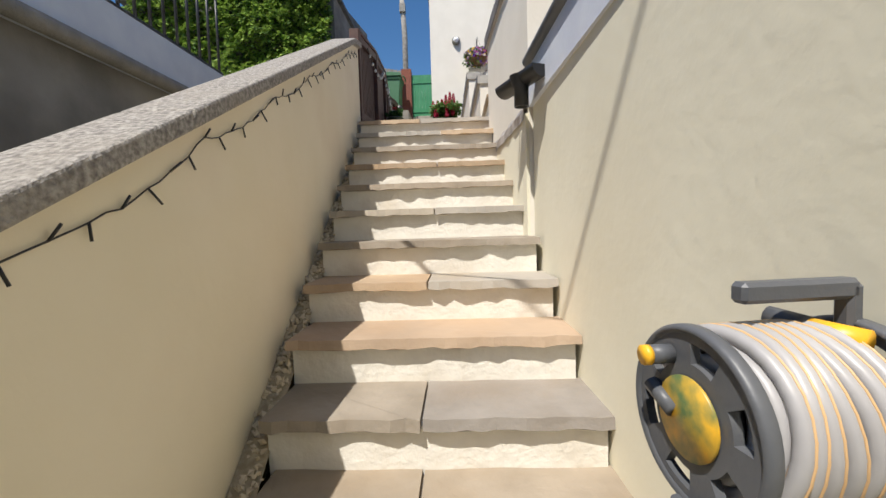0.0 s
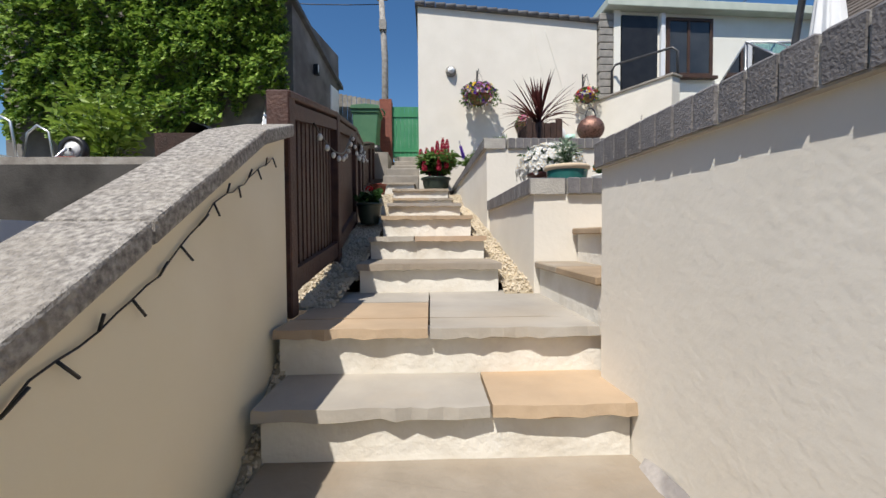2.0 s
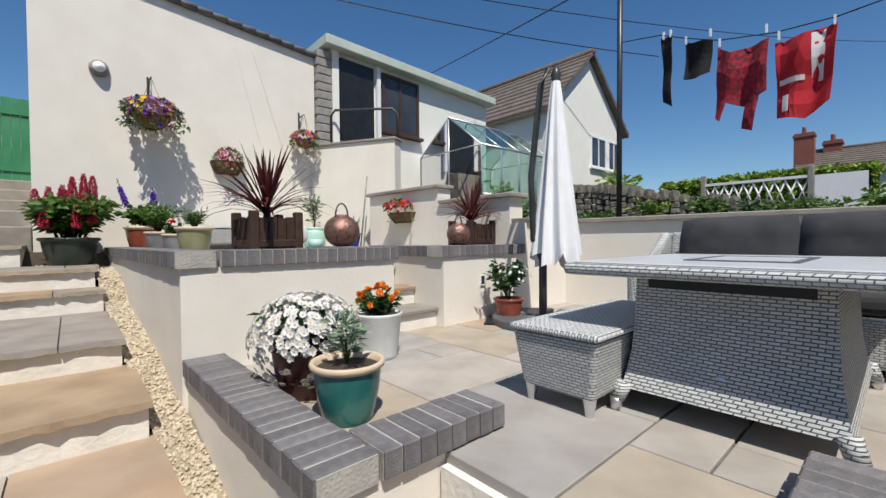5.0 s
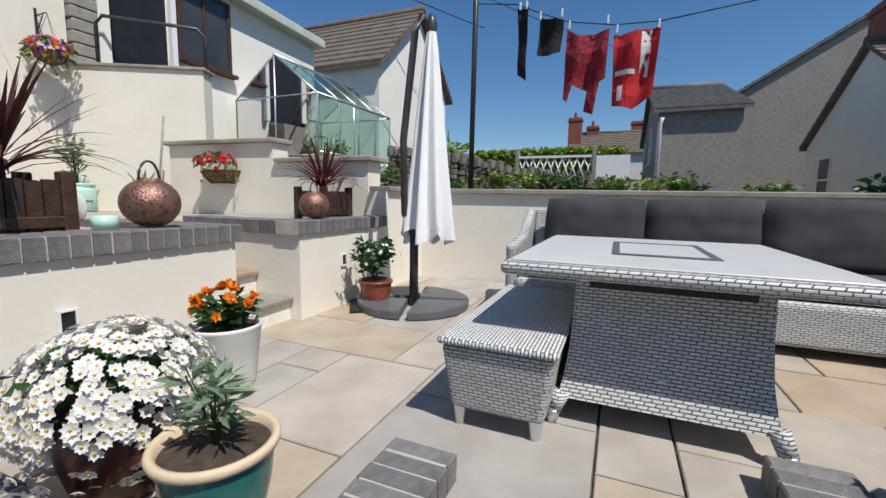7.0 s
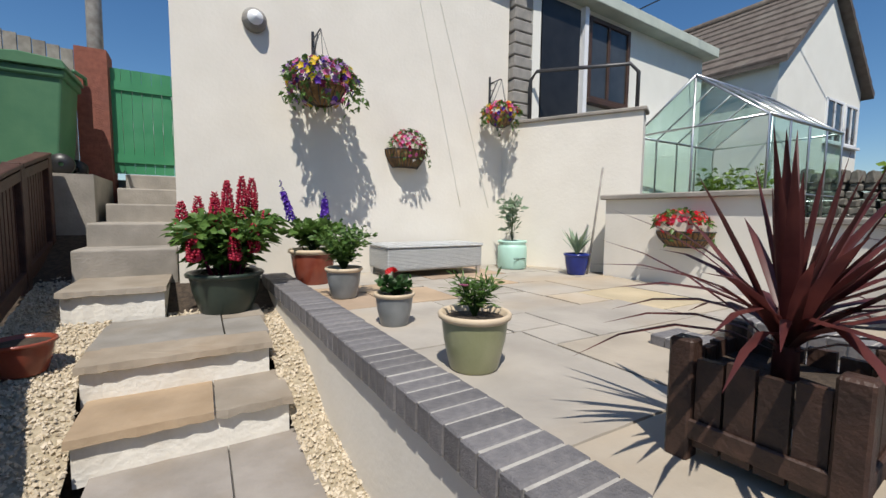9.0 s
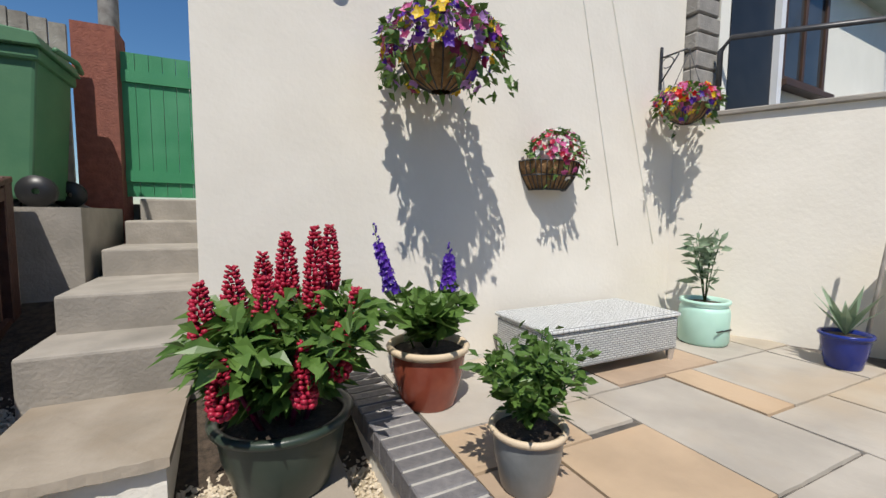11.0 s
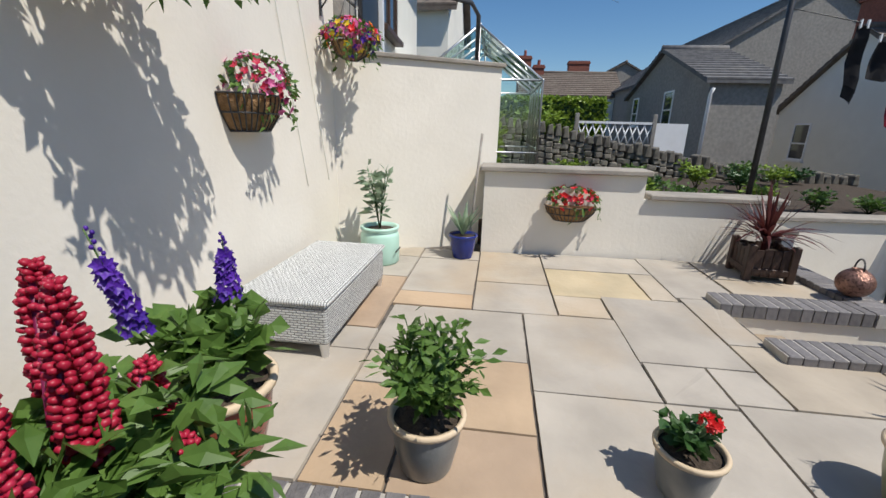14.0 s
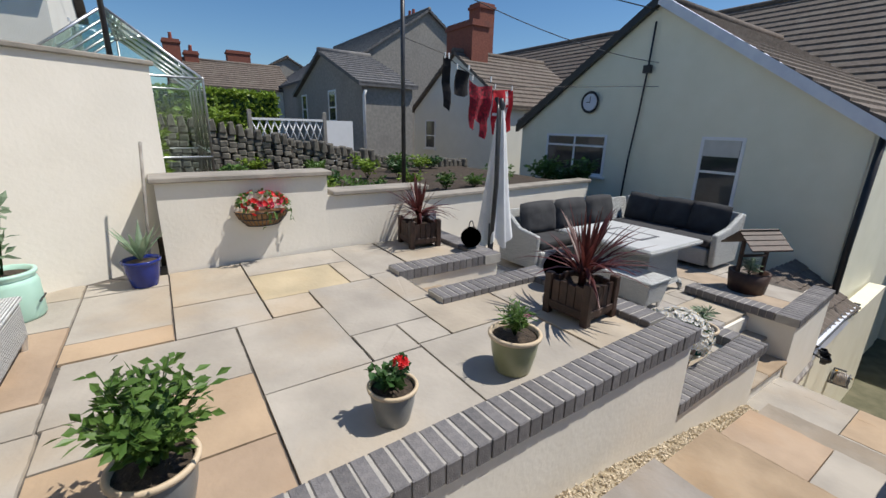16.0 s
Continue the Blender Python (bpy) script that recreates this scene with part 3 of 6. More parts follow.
for k, (y, z) in enumerate(((10.42, 3.8), (10.8, 4.0), (11.5, 4.18), (12.0, 4.36), (12.4, 4.54))):
    b = thing("step_top_%d" % (k + 1), "worn concrete step", "step", kind="structure")
    Build().box(-1.15 + 0.03 * k, y, z - 0.35, -0.46, y + 0.9, z).done("riser", CONCRETE, b, bevel=0.015, segments=2)

# side steps to the lower patio and steps between the patios
Build().box(0.805, 3.8, 2.4, 0.845, 4.71, LOW - 0.04).done("wall_side_step_head", RISER, kind="structure")
for k, (x, z) in enumerate(((0.37, 2.47), (0.59, 2.66))):
    st = thing("step_side_%d" % (k + 1), "stone step with a cream painted riser", "step", kind="structure")
    Build().box(x + 0.03, 3.82, z - 0.22, min(x + 0.4, 0.8), 4.7, z - 0.03).done("riser", RISER, st)
    for y0, y1 in ((3.815, 4.3), (4.305, 4.712)):
        Build().box(x, y0, z - 0.035, min(x + 0.38, 0.8), y1, z).done("flagstone", TREAD, st, bevel=0.006)
for k in range(3):
    st = thing("step_patio_%d" % (k + 1), "stone step with a cream painted riser", "step", kind="structure")
    y, z = 6.36 + 0.32 * k, LOW + 0.1625 * (k + 1)
    Build().box(1.745, y + 0.03, z - 0.17, 2.255, 7.42, z - 0.03).done("riser", RISER, st)
    Build().box(1.743, y, z - 0.035, 2.257, y + 0.36, z).done("flagstone", TREAD, st, bevel=0.006)
Build().box(1.745, 7.36, 3.2, 2.255, 7.44, 3.455).done("wall_step_head", RISER, kind="structure")


# ---- paving ----
def paving(name, x0, y0, nx, ny, cell, z, label, blocked=lambda x, y: False):
    """Random slabs on a grid of cells, each a thin stone of its own."""
    floor = thing(name, label, "", kind="structure")
    rng = random.Random(7)
    used = [[blocked(x0 + (i + 0.5) * cell, y0 + (j + 0.5) * cell) for j in range(ny)] for i in range(nx)]
    sizes = [(3, 2), (2, 2), (2, 3), (2, 1), (3, 2), (3, 3), (2, 3), (3, 1)]
    meshes = {}
    for j in range(ny):
        for i in range(nx):
            if used[i][j]:
                continue
            rng.shuffle(sizes)
            for w, h in sizes + [(1, 1)]:
                if i + w <= nx and j + h <= ny and not any(used[a][b] for a in range(i, i + w) for b in range(j, j + h)):
                    break
            for a in range(i, i + w):
                for b in range(j, j + h):
                    used[a][b] = True
            if (w, h) not in meshes:
                g, e, x, y = 0.005, 0.004, w * cell / 2, h * cell / 2
                bb = Build()
                ring = lambda s, zz: [(-x + s, -y + s, zz), (x - s, -y + s, zz), (x - s, y - s, zz), (-x + s, y - s, zz)]
                bb.add(ring(g, -0.04) + ring(g, -e) + ring(g + e, 0),
                       [(0, 1, 5, 4), (1, 2, 6, 5), (2, 3, 7, 6), (3, 0, 4, 7), (4, 5, 9, 8), (5, 6, 10, 9), (6, 7, 11, 10), (7, 4, 8, 11), (8, 9, 10, 11)])
                me = bpy.data.meshes.new("slab")
                me.from_pydata(bb.v, [], bb.f)
                me.materials.append(SLAB)
                meshes[(w, h)] = me
            o = new("slab", meshes[(w, h)])
            o.parent = floor
            o.matrix_basis = pose(x0 + (i + w / 2) * cell, y0 + (j + h / 2) * cell, z + rng.uniform(-0.002, 0.002))
    return floor


# ---- neighbour's side ----
Build().box(-8, -4, -0.3, -2.05, 5.2, 2.38).done("wall_neighbour", mat("damp_render", (0.2, 0.19, 0.18), (0.3, 0.29, 0.28), 0.9, 2, 0.4, 40, stain=(0.1, 0.1, 0.1), samount=0.7), kind="structure", label="grey damp rendered wall")
Build().box(-2.05, -4, 2.34, -1.99, 5.2, 2.7).done("trim_fascia", BARGE, kind="structure", label="white fascia board")
Build().tube([(-1.96, -4, 2.36), (-1.96, 0.5, 2.36), (-1.96, 5.2, 2.36)], 0.05).done("pipe", GREYREND, label="grey pipe below a white fascia", category="pipe")
Build().box(-8, -4, 2.64, -2.05, 5.2, 2.7).done("floor_neighbour", CONCRETE, kind="structure")
Build().box(-8, 5.2, -0.3, -1.5, 12.5, 3.12).done("ground_neighbour", mat("dark_boards", (0.03, 0.028, 0.025), (0.07, 0.065, 0.06), 0.9, 4, 0.4), kind="structure")
deck = thing("floor_deck", "weathered grey timber deck", "", kind="structure")
for k in range(31):
    Build().box(-7, 5.2 + k * 0.145, 3.12, -1.45, 5.335 + k * 0.145, 3.17).done("plank", GREYWOOD, deck)
SHED = [(-2.6, 9.7), (-2.27, 11.8), (-7.5, 11.8), (-7.5, 9.7)]
Build().add([(x, y, z) for z in (3.1, None) for x, y in SHED for z in [z if z else (6.66 if y < 10 else 5.95)]],
            [(3, 2, 1, 0), (4, 5, 6, 7), (0, 1, 5, 4), (1, 2, 6, 5), (2, 3, 7, 6), (3, 0, 4, 7)]).done("wall_shed", DARKWALL, kind="structure", label="dark weathered rendered shed walls with peeling patches")
Build().add([(x + (0.08 if x > -5 else -0.08), y + (-0.1 if y < 10 else 0.1), (6.69 if y < 10 else 5.95) + h) for h in (0.0, 0.08) for x, y in SHED],
            [(3, 2, 1, 0), (4, 5, 6, 7), (0, 1, 5, 4), (1, 2, 6, 5), (2, 3, 7, 6), (3, 0, 4, 7)]).done("roof_shed", SLATE, kind="structure")
sd_m = Matrix.Translation((-2.6, 9.7, 0)) @ pose(0, 0, 0, 0, 0, math.degrees(math.atan2(2.1, 0.33)))
Build().box(1.62, -0.025, 4.4, 2.06, -0.004, 5.85, sd_m).done("shed_door", WHITE, label="white boarded shed door", category="door")
Build().box(0.55, -0.02, 3.17, 0.95, -0.004, 4.2, sd_m).done("shed_opening", BLACK, label="dark low opening in the shed wall", category="opening")
sl = thing("shed_light", "small boxy dark wall light on the shed", "wall light")
Build().box(0.8, -0.1, 5.76, 0.9, -0.004, 5.96, sd_m).done("housing", BLACK, sl, bevel=0.01)
Build().box(0.79, -0.11, 5.8, 0.83, -0.1, 5.93, sd_m).done("lens", WHITE, sl)
Build().prism([(-2.3, 3.4), (-1.25, 3.4), (-1.25, 4.4), (-2.3, 4.9)], "y", 12.4, 12.5).done("wall_back", GREYREND, kind="structure")


# ---- houses around ----
def gabled_house(name, label, x0, x1, y0, y1, z0, eaves, ridge, along, wall, roof, overhang=0.15):
    """A house with a pitched roof; along: the axis of its ridge."""
    h = thing(name, label, "house")
    b = Build()
    if along == "y":
        c = (x0 + x1) / 2
        b.prism([(x0, z0), (x1, z0), (x1, eaves), (c, ridge), (x0, eaves)], "y", y0, y1)
        sl = (ridge - eaves) / (x1 - c)
        o = overhang
        ro = [[(c, ridge + 0.02), (x0 - o, eaves - o * sl + 0.02), (x0 - o, eaves - o * sl + 0.12), (c, ridge + 0.12)],
              [(c, ridge + 0.02), (x1 + o, eaves - o * sl + 0.02), (x1 + o, eaves - o * sl + 0.12), (c, ridge + 0.12)]]
        ax, a, e = "y", y0 - o, y1 + o
        lo = [(x0 - o, eaves - o * sl), (x1 + o, eaves - o * sl)]
    else:
        c = (y0 + y1) / 2
        b.prism([(y0, z0), (y1, z0), (y1, eaves), (c, ridge), (y0, eaves)], "x", x0, x1)
        sl = (ridge - eaves) / (y1 - c)
        o = overhang
        ro = [[(c, ridge + 0.02), (y0 - o, eaves - o * sl + 0.02), (y0 - o, eaves - o * sl + 0.12), (c, ridge + 0.12)],
              [(c, ridge + 0.02), (y1 + o, eaves - o * sl + 0.02), (y1 + o, eaves - o * sl + 0.12), (c, ridge + 0.12)]]
        ax, a, e = "x", x0 - o, x1 + o
        lo = [(y0 - o, eaves - o * sl), (y1 + o, eaves - o * sl)]
    b.done("wall", wall, h)
    r = Build()
    for q in ro:
        r.prism(q, ax, a, e)
    # courses of tiles as overlapping ledges
    for edge in lo:
        length = math.hypot(edge[0] - c, ridge - edge[1])
        n = int(length / 0.3)
        for k in range(n):
            f0, f1 = k / n, (k + 1) / n
            p0 = (edge[0] + (c - edge[0]) * f0, edge[1] + (ridge - edge[1]) * f0 + 0.165)
            p1 = (edge[0] + (c - edge[0]) * f1, edge[1] + (ridge - edge[1]) * f1 + 0.12)
            r.prism([p0, p1, (p1[0], p1[1] - 0.02), (p0[0], p0[1] - 0.06)], ax, a - 0.005, e + 0.005)
    r.done("roof", roof, h)
    rt = Build()
    pts = [(a, c, ridge + 0.13), (e, c, ridge + 0.13)] if ax == "x" else [(c, a, ridge + 0.13), (c, e, ridge + 0.13)]
    rt.tube(pts, 0.11).done("ridge_tiles", roof, h)
    return h


def window(parent, m, w, h, bars=(), cross=(), frame_mat=None, glass=None, sill=True):
    """A framed window in the plane of m: x along the wall, z up, -y outwards."""
    f = Build()
    t = 0.06
    for q in ((0, -0.03, 0, t, 0.05, h), (w - t, -0.03, 0, w, 0.05, h), (t, -0.03, 0, w - t, 0.05, t), (t, -0.03, h - t, w - t, 0.05, h)):
        f.box(*q, m)
    for u in bars:
        f.box(u - 0.025, -0.028, t, u + 0.025, 0.048, h - t, m)
    for v in cross:
        f.box(t, -0.026, v - 0.025, w - t, 0.046, v + 0.025, m)
    if sill:
        f.box(-0.06, -0.1, -0.06, w + 0.06, 0.02, 0.0, m)
    win = Build().box(t, -0.005, t, w - t, 0.015, h - t, m).done("window", glass or DARKGLASS, parent)
    f.done("frame", frame_mat or WHITE, win, bevel=0.005)
    return win


def chimney(x, y, z0, z1, w=0.7, d=0.5, material=None, pots=2):
    c = thing("chimney", "brick chimney stack with clay pots", "chimney", (x, y, z0), group="chimneys")
    b = Build().box(-w / 2, -d / 2, 0, w / 2, d / 2, z1 - z0).box(-w / 2 - 0.05, -d / 2 - 0.05, z1 - z0 - 0.22, w / 2 + 0.05, d / 2 + 0.05, z1 - z0 - 0.1)
    b.done("stack", material or REDBRICK, c)
    for k in range(pots):
        Build().lathe([(0.11, 0), (0.09, 0.3), (0.1, 0.35), (0.07, 0.35), (0.07, 0.1)], -w / 4 + k * w / 2, 0, z1 - z0, 12).done("pot", TERRA, c)
    return c


gable = gabled_house("gable_house", "pale cream rendered house with a tiled gable roof", 0.95, 8.5, -6.0, 0.0, -0.3, 4.95, 7.3, "y", GABLE, TILE, 0.12)
for s, x0 in ((1, 0.78), (-1, 8.65)):
    dx = 4.72 - x0
    b = Build().prism([(x0, 4.72), (4.72, 7.3), (4.72, 7.5), (x0, 4.92)], "y", 0.02, 0.14)
    b.done("bargeboard", BARGE if s == 1 else BLACK, gable)
window(gable, Matrix.Translation((3.43, 0.0, 3.3)) @ pose(0, 0, 0, 0, 0, 180), 0.78, 1.42, cross=(0.75,))
Build().box(2.72, 0.018, 4.35, 3.37, 0.022, 4.66).done("blind", CURTAIN, gable)
window(gable, Matrix.Translation((7.5, 0.0, 3.7)) @ pose(0, 0, 0, 0, 0, 180), 1.9, 1.0, bars=(0.95,), cross=(0.72,))
ck = thing("wall_clock", "round dark-rimmed outdoor wall clock with a pale dial", "clock", (6.18, 0.03, 5.46))
Build().lathe([(0.24, 0), (0.26, 0.03), (0.22, 0.05), (0.2, 0.03)], m=pose(0, 0, 0, -90, 0, 0)).done("rim", BLACK, ck)
Build().lathe([(0.001, 0.025), (0.21, 0.025)], m=pose(0, 0, 0, -90, 0, 0)).done("dial", BARGE, ck)
Build().box(-0.008, 0.03, 0, 0.008, 0.034, 0.13).box(0, 0.03, -0.008, 0.1, 0.034, 0.008).done("pointers", BLACK, ck)
Build().tube([(4.75, 0.05, 7.0), (4.78, 0.05, 6.2), (4.85, 0.05, 5.2), (4.95, 0.05, 4.2), (5.0, 0.05, 3.2)], 0.02).box(4.7, 0.02, 6.0, 4.86, 0.12, 6.16).done("cable", BLACK, gable)
Build().tube([(0.86, 0.06, 4.8), (0.88, 0.08, 3.0), (0.86, 0.08, -0.2)], 0.05).done("downpipe", BLACK, gable)
Build().box(0.92, -5.5, -0.3, 0.96, 0.0, 4.9).done("side_wall", GABLE, gable)

terrace = gabled_house("terrace_house", "long terrace with a brown tiled roof", -14, 30, -14.5, -6.1, -0.3, 5.4, 9.3, "x", GABLE, TILE)
# neighbouring houses to the east
b1 = gabled_house("cottage", "white rendered house with a brown tiled roof", 10.3, 16.6, -5.6, -1.0, -0.3, 5.5, 7.5, "y", RENDER_W, TILE)
window(b1, Matrix.Translation((15.6, -1.0, 3.9)) @ pose(0, 0, 0, 0, 0, 180), 0.8, 1.2, cross=(0.55,))
b2 = gabled_house("cottage", "grey roughcast house with a slate roof", 12.1, 19.4, 1.7, 3.5, -0.3, 6.0, 7.3, "y", GREYREND, SLATE)
window(b2, Matrix.Translation((15.2, 3.5, 4.9)) @ pose(0, 0, 0, 0, 0, 180), 0.8, 1.1, cross=(0.5,))
window(b2, Matrix.Translation((18.6, 3.5, 4.9)) @ pose(0, 0, 0, 0, 0, 180), 0.7, 1.1, cross=(0.5,))
Build().tube([(12.0, 3.42, 5.85), (12.05, 3.46, 5.7), (12.05, 3.46, 3.0)], 0.05).done("downpipe", WHITE, b2)
b2b = gabled_house("cottage", "grey rendered house with a tall slate roof", 20, 34, -9.0, 1.5, -0.3, 7.2, 10.6, "x", GREYREND, SLATE)
b3 = gabled_house("cottage", "rendered house with a brown tiled roof", 30, 36, 1.0, 7.7, -0.3, 6.9, 8.6, "y", RENDER_W, TILE)
b4 = gabled_house("cottage", "brown roofed house behind a hedge", 36, 46, -6, 5, -0.3, 7, 9.8, "x", GREYREND, TILE)
chimney(13.7, -1.7, 6.6, 8.7, 1.7, 0.8, pots=0)
chimney(15.0, -3.4, 6.5, 9.9, 0.75, 0.8, pots=0)
chimney(24.3, -5.2, 9.0, 11.4, 0.9, 0.7)
chimney(31.6, 7.5, 7.0, 9.6, 0.6, 0.9, REDBRICK, 1)
chimney(33.0, 6.4, 7.6, 9.2, 0.8, 0.8)
chimney(36.5, 3.0, 8.0, 10.0, 0.8, 1.6, pots=0)

# white house to the north-east, behind the greenhouse
b5 = gabled_house("white_house", "white rendered house with a brown tiled gable roof", 9.8, 14.3, 10.3, 18.5, -0.3, 7.3, 9.3, "y", RENDER_W, TILE, 0.2)
window(b5, Matrix.Translation((12.2, 10.3, 5.9)), 1.0, 1.0, bars=(0.5,))
window(b5, Matrix.Translation((13.35, 10.3, 5.9)), 0.8, 1.0, bars=(0.4,))

# annexe with flat roof, dark door and window
an = thing("annexe", "white painted outbuilding with a flat felt roof", "outbuilding")
Build().prism([(3.42, 10.36), (7.6, 10.6), (7.6, 13.6), (3.42, 13.6)], "z", 3.0, 6.93).done("wall", RENDER_W, an)
Build().prism([(3.12, 10.12), (7.75, 10.4), (7.75, 13.7), (3.12, 13.7)], "z", 6.93, 7.09).done("roof", mat("felt_edge", (0.45, 0.5, 0.44), (0.52, 0.57, 0.5), 0.8, 4, 0.2), an, bevel=0.01)
for j in range(12):
    Build().box(3.025 + 0.012 * (j % 2), 10.3, 5.2 + j * 0.14, 3.3 + 0.01 * (j % 3), 10.66, 5.33 + j * 0.14).done("pier_stone", GREYREND, an, bevel=0.012)
Build().box(3.31, 10.3, 5.2, 3.44, 10.6, 6.93).done("door_jamb", RENDER_W, an)
dm = Matrix.Translation((3.47, 10.34, 5.1)) @ pose(0, 0, 0, 0, 0, 3.3)
Build().box(0, -0.03, 0, 0.72, 0.05, 1.74, dm).done("door", BLACK, an)
Build().box(0.78, -0.06, 0, 0.86, 0.05, 1.8, dm).done("door_post", WHITE, an)
BROWN = mat("brown_frame", (0.05, 0.025, 0.015), (0.07, 0.035, 0.02), 0.5, 6, 0)
window(an, dm @ Matrix.Translation((0.92, 0, 0.62)), 0.95, 1.12, bars=(0.45,), frame_mat=BROWN, glass=DARKGLASS)

# green gate, brick pier, bin, pole
gate = thing("green_gate", "green painted boarded gate at the top of the steps", "gate", (-1.15, 12.6, 4.54))
for k in range(7):
    Build().box(k * 0.1, 0, 0.02, k * 0.1 + 0.096, 0.03, 1.25).done("board", GREENPAINT, gate)
Build().box(0, -0.02, 0.15, 0.68, 0, 0.25).box(0, -0.02, 1.0, 0.68, 0, 1.1).done("rail", GREENPAINT, gate)
Build().box(-1.45, 12.5, 3.4, -1.16, 12.85, 5.95).done("brick_pier", REDBRICK, label="red brick gate pier", category="pier")
Build().box(-3.5, 12.9, 3.4, -0.46, 13.0, 4.5).done("wall_lane", GREYREND, kind="structure")
Build().box(-1.6, 15.5, 5.5, 0.5, 19, 6.1).prism([(-1.8, 6.1), (0.6, 6.1), (0.6, 6.35), (-1.8, 6.15)], "y", 15.3, 19).done("garage", WHITE, label="white low garage beyond the gate", category="garage")
bf = thing("board_fence", "grey weathered board fence", "fence")
for k in range(9):
    Build().box(-2.4 + k * 0.11, 12.3, 4.4, -2.3 + k * 0.11, 12.33, 6.0 - 0.02 * k).done("board", GREYWOOD, bf)
wb = thing("wheelie_bin", "green plastic wheelie bin with a lid", "bin", (-1.66, 11.9, 4.45))
Build().prism([(-0.22, 0.05), (0.22, 0.05), (0.29, 0.98), (-0.29, 0.98)], "y", -0.3, 0.3).box(-0.31, -0.33, 0.9, 0.31, 0.33, 0.98).done("body", GREENP, wb, bevel=0.02, segments=2)
Build().prism([(-0.33, 0.98), (0.33, 0.98), (0.3, 1.06), (0, 1.09), (-0.3, 1.06)], "y", -0.36, 0.36).tube([(0.36, -0.25, 1.0), (0.4, 0, 1.0), (0.36, 0.25, 1.0)], 0.02).done("lid", GREENP, wb, bevel=0.015)
for s in (-0.28, 0.28):
    Build().lathe([(0.02, -0.03), (0.1, -0.03), (0.1, 0.03), (0.02, 0.03)], m=Matrix.Translation((0.24, s, 0.1)) @ pose(0, 0, 0, 90, 0, 0), n=20).done("wheel", BLACK, wb)
Build().box(-2.3, 11.4, 3.4, -1.15, 12.4, 4.45).done("ground_bin_stand", CONCRETE, kind="structure")
tp = thing("telegraph_pole", "weathered brown timber telegraph pole", "pole", (-1.45, 13.6, 3.4))
Build().tube([(0, 0, 0), (0.03, 0, 4), (-0.05, 0, 5.6)], 0.1, 12, 0.07).done("shaft", GREYWOOD, tp)
Build().box(-0.1, -0.12, 4.7, 0.08, 0.06, 4.95).tube([(-0.16, 0, 5.5), (0.12, 0, 5.52)], 0.02).done("fittings", GREYREND, tp)


def wire(name, pts, r=0.008, sag=0.0, material=None):
    out = []
    for a, c in zip(pts, pts[1:]):
        for k in range(13):
            f = k / 12
            p = Vector(a).lerp(Vector(c), f)
            p.z -= sag * 4 * f * (1 - f)
            out.append(p)
    return Build().tube(out, r, 5).done(name, material or BLACK, label="thin dark overhead cable", category="cable", group="overhead cables")


wire("overhead_cable", [(-1.5, 13.6, 8.95), (30, 2, 12.5)], 0.012, 0.8)
wire("overhead_cable", [(-1.5, 13.6, 8.95), (11.5, 8.0, 8.4)], 0.012, 0.3)
wire("overhead_cable", [(-1.5, 13.6, 8.8), (-12, 12, 9.5)], 0.012, 0.5)
wire("overhead_cable", [(-1.5, 13.6, 8.95), (-12, 9, 10.0)], 0.012, 0.5)
wire("overhead_cable", [(4.72, 0.1, 7.2), (10, 25, 10)], 0.012, 0.4)
wire("overhead_cable", [(4.9, 5.97, 6.9), (4.6, -0.1, 6.2)], 0.008, 0.2)
Build().tube([(4.86, 5.97, 3.75), (4.9, 5.97, 7.3)], 0.032, 10).done("washing_pole", METAL, label="tall black washing line pole", category="pole")


# ---- pots and plants ----
def pot(name, label, x, y, z, r, h, material, rim=None, group="", shape=0.72, category="plant pot"):
    p = thing(name, label, category, (x, y, z), rnd(0, 360), group)
    Build().lathe([(0.001, 0), (r * shape * 0.95, 0), (r * shape, h * 0.04), (r * (shape + 0.97) / 2 * 1.06, h * 0.5), (r * 0.97, h * 0.88)], n=36).done("body", material, p)
    Build().lathe([(r * 0.96, h * 0.86), (r * 1.06, h * 0.9), (r * 1.08, h * 0.96), (r * 1.03, h), (r * 0.93, h * 0.98), (r * 0.9, h * 0.85)], n=36).done("rim", rim or material, p)
    Build().lathe([(r * 0.92, h * 0.88), (r * 0.6, h * 0.9), (0.001, h * 0.91)], n=20).done("soil", SOIL, p)
    return p


def bush(parent, base, r, h, n, size, material, name="foliage", width=0.45, stems=8, drop=0.15, low=0.0):
    """Stems and leaves in an uneven crown over base."""
    b, s = Build(), Build()
    base = Vector(base)
    for k in range(stems):
        a = rnd(0, 6.28)
        q = rnd(0.2, 0.9)
        tip = base + Vector((r * q * math.cos(a), r * q * math.sin(a), h * rnd(0.6, 1.0)))
        mid = base.lerp(tip, 0.5) + Vector((0, 0, h * 0.1))
        s.tube([base, mid, tip], 0.005, 4, 0.002)
        for j in range(n // stems):
            f = rnd(0.25, 1.0)
            p = (base.lerp(mid, f * 2) if f < 0.5 else mid.lerp(tip, f * 2 - 1))
            w = ball()
            w.z = abs(w.z) * 0.6 + low
            b.leaf(p + w * rnd(0, r * 0.28), w, size * rnd(0.6, 1.25), size * width * rnd(0.8, 1.2), drop)
    s.done("stems", LEAF_D, parent)
    return b.done(name, material, parent)


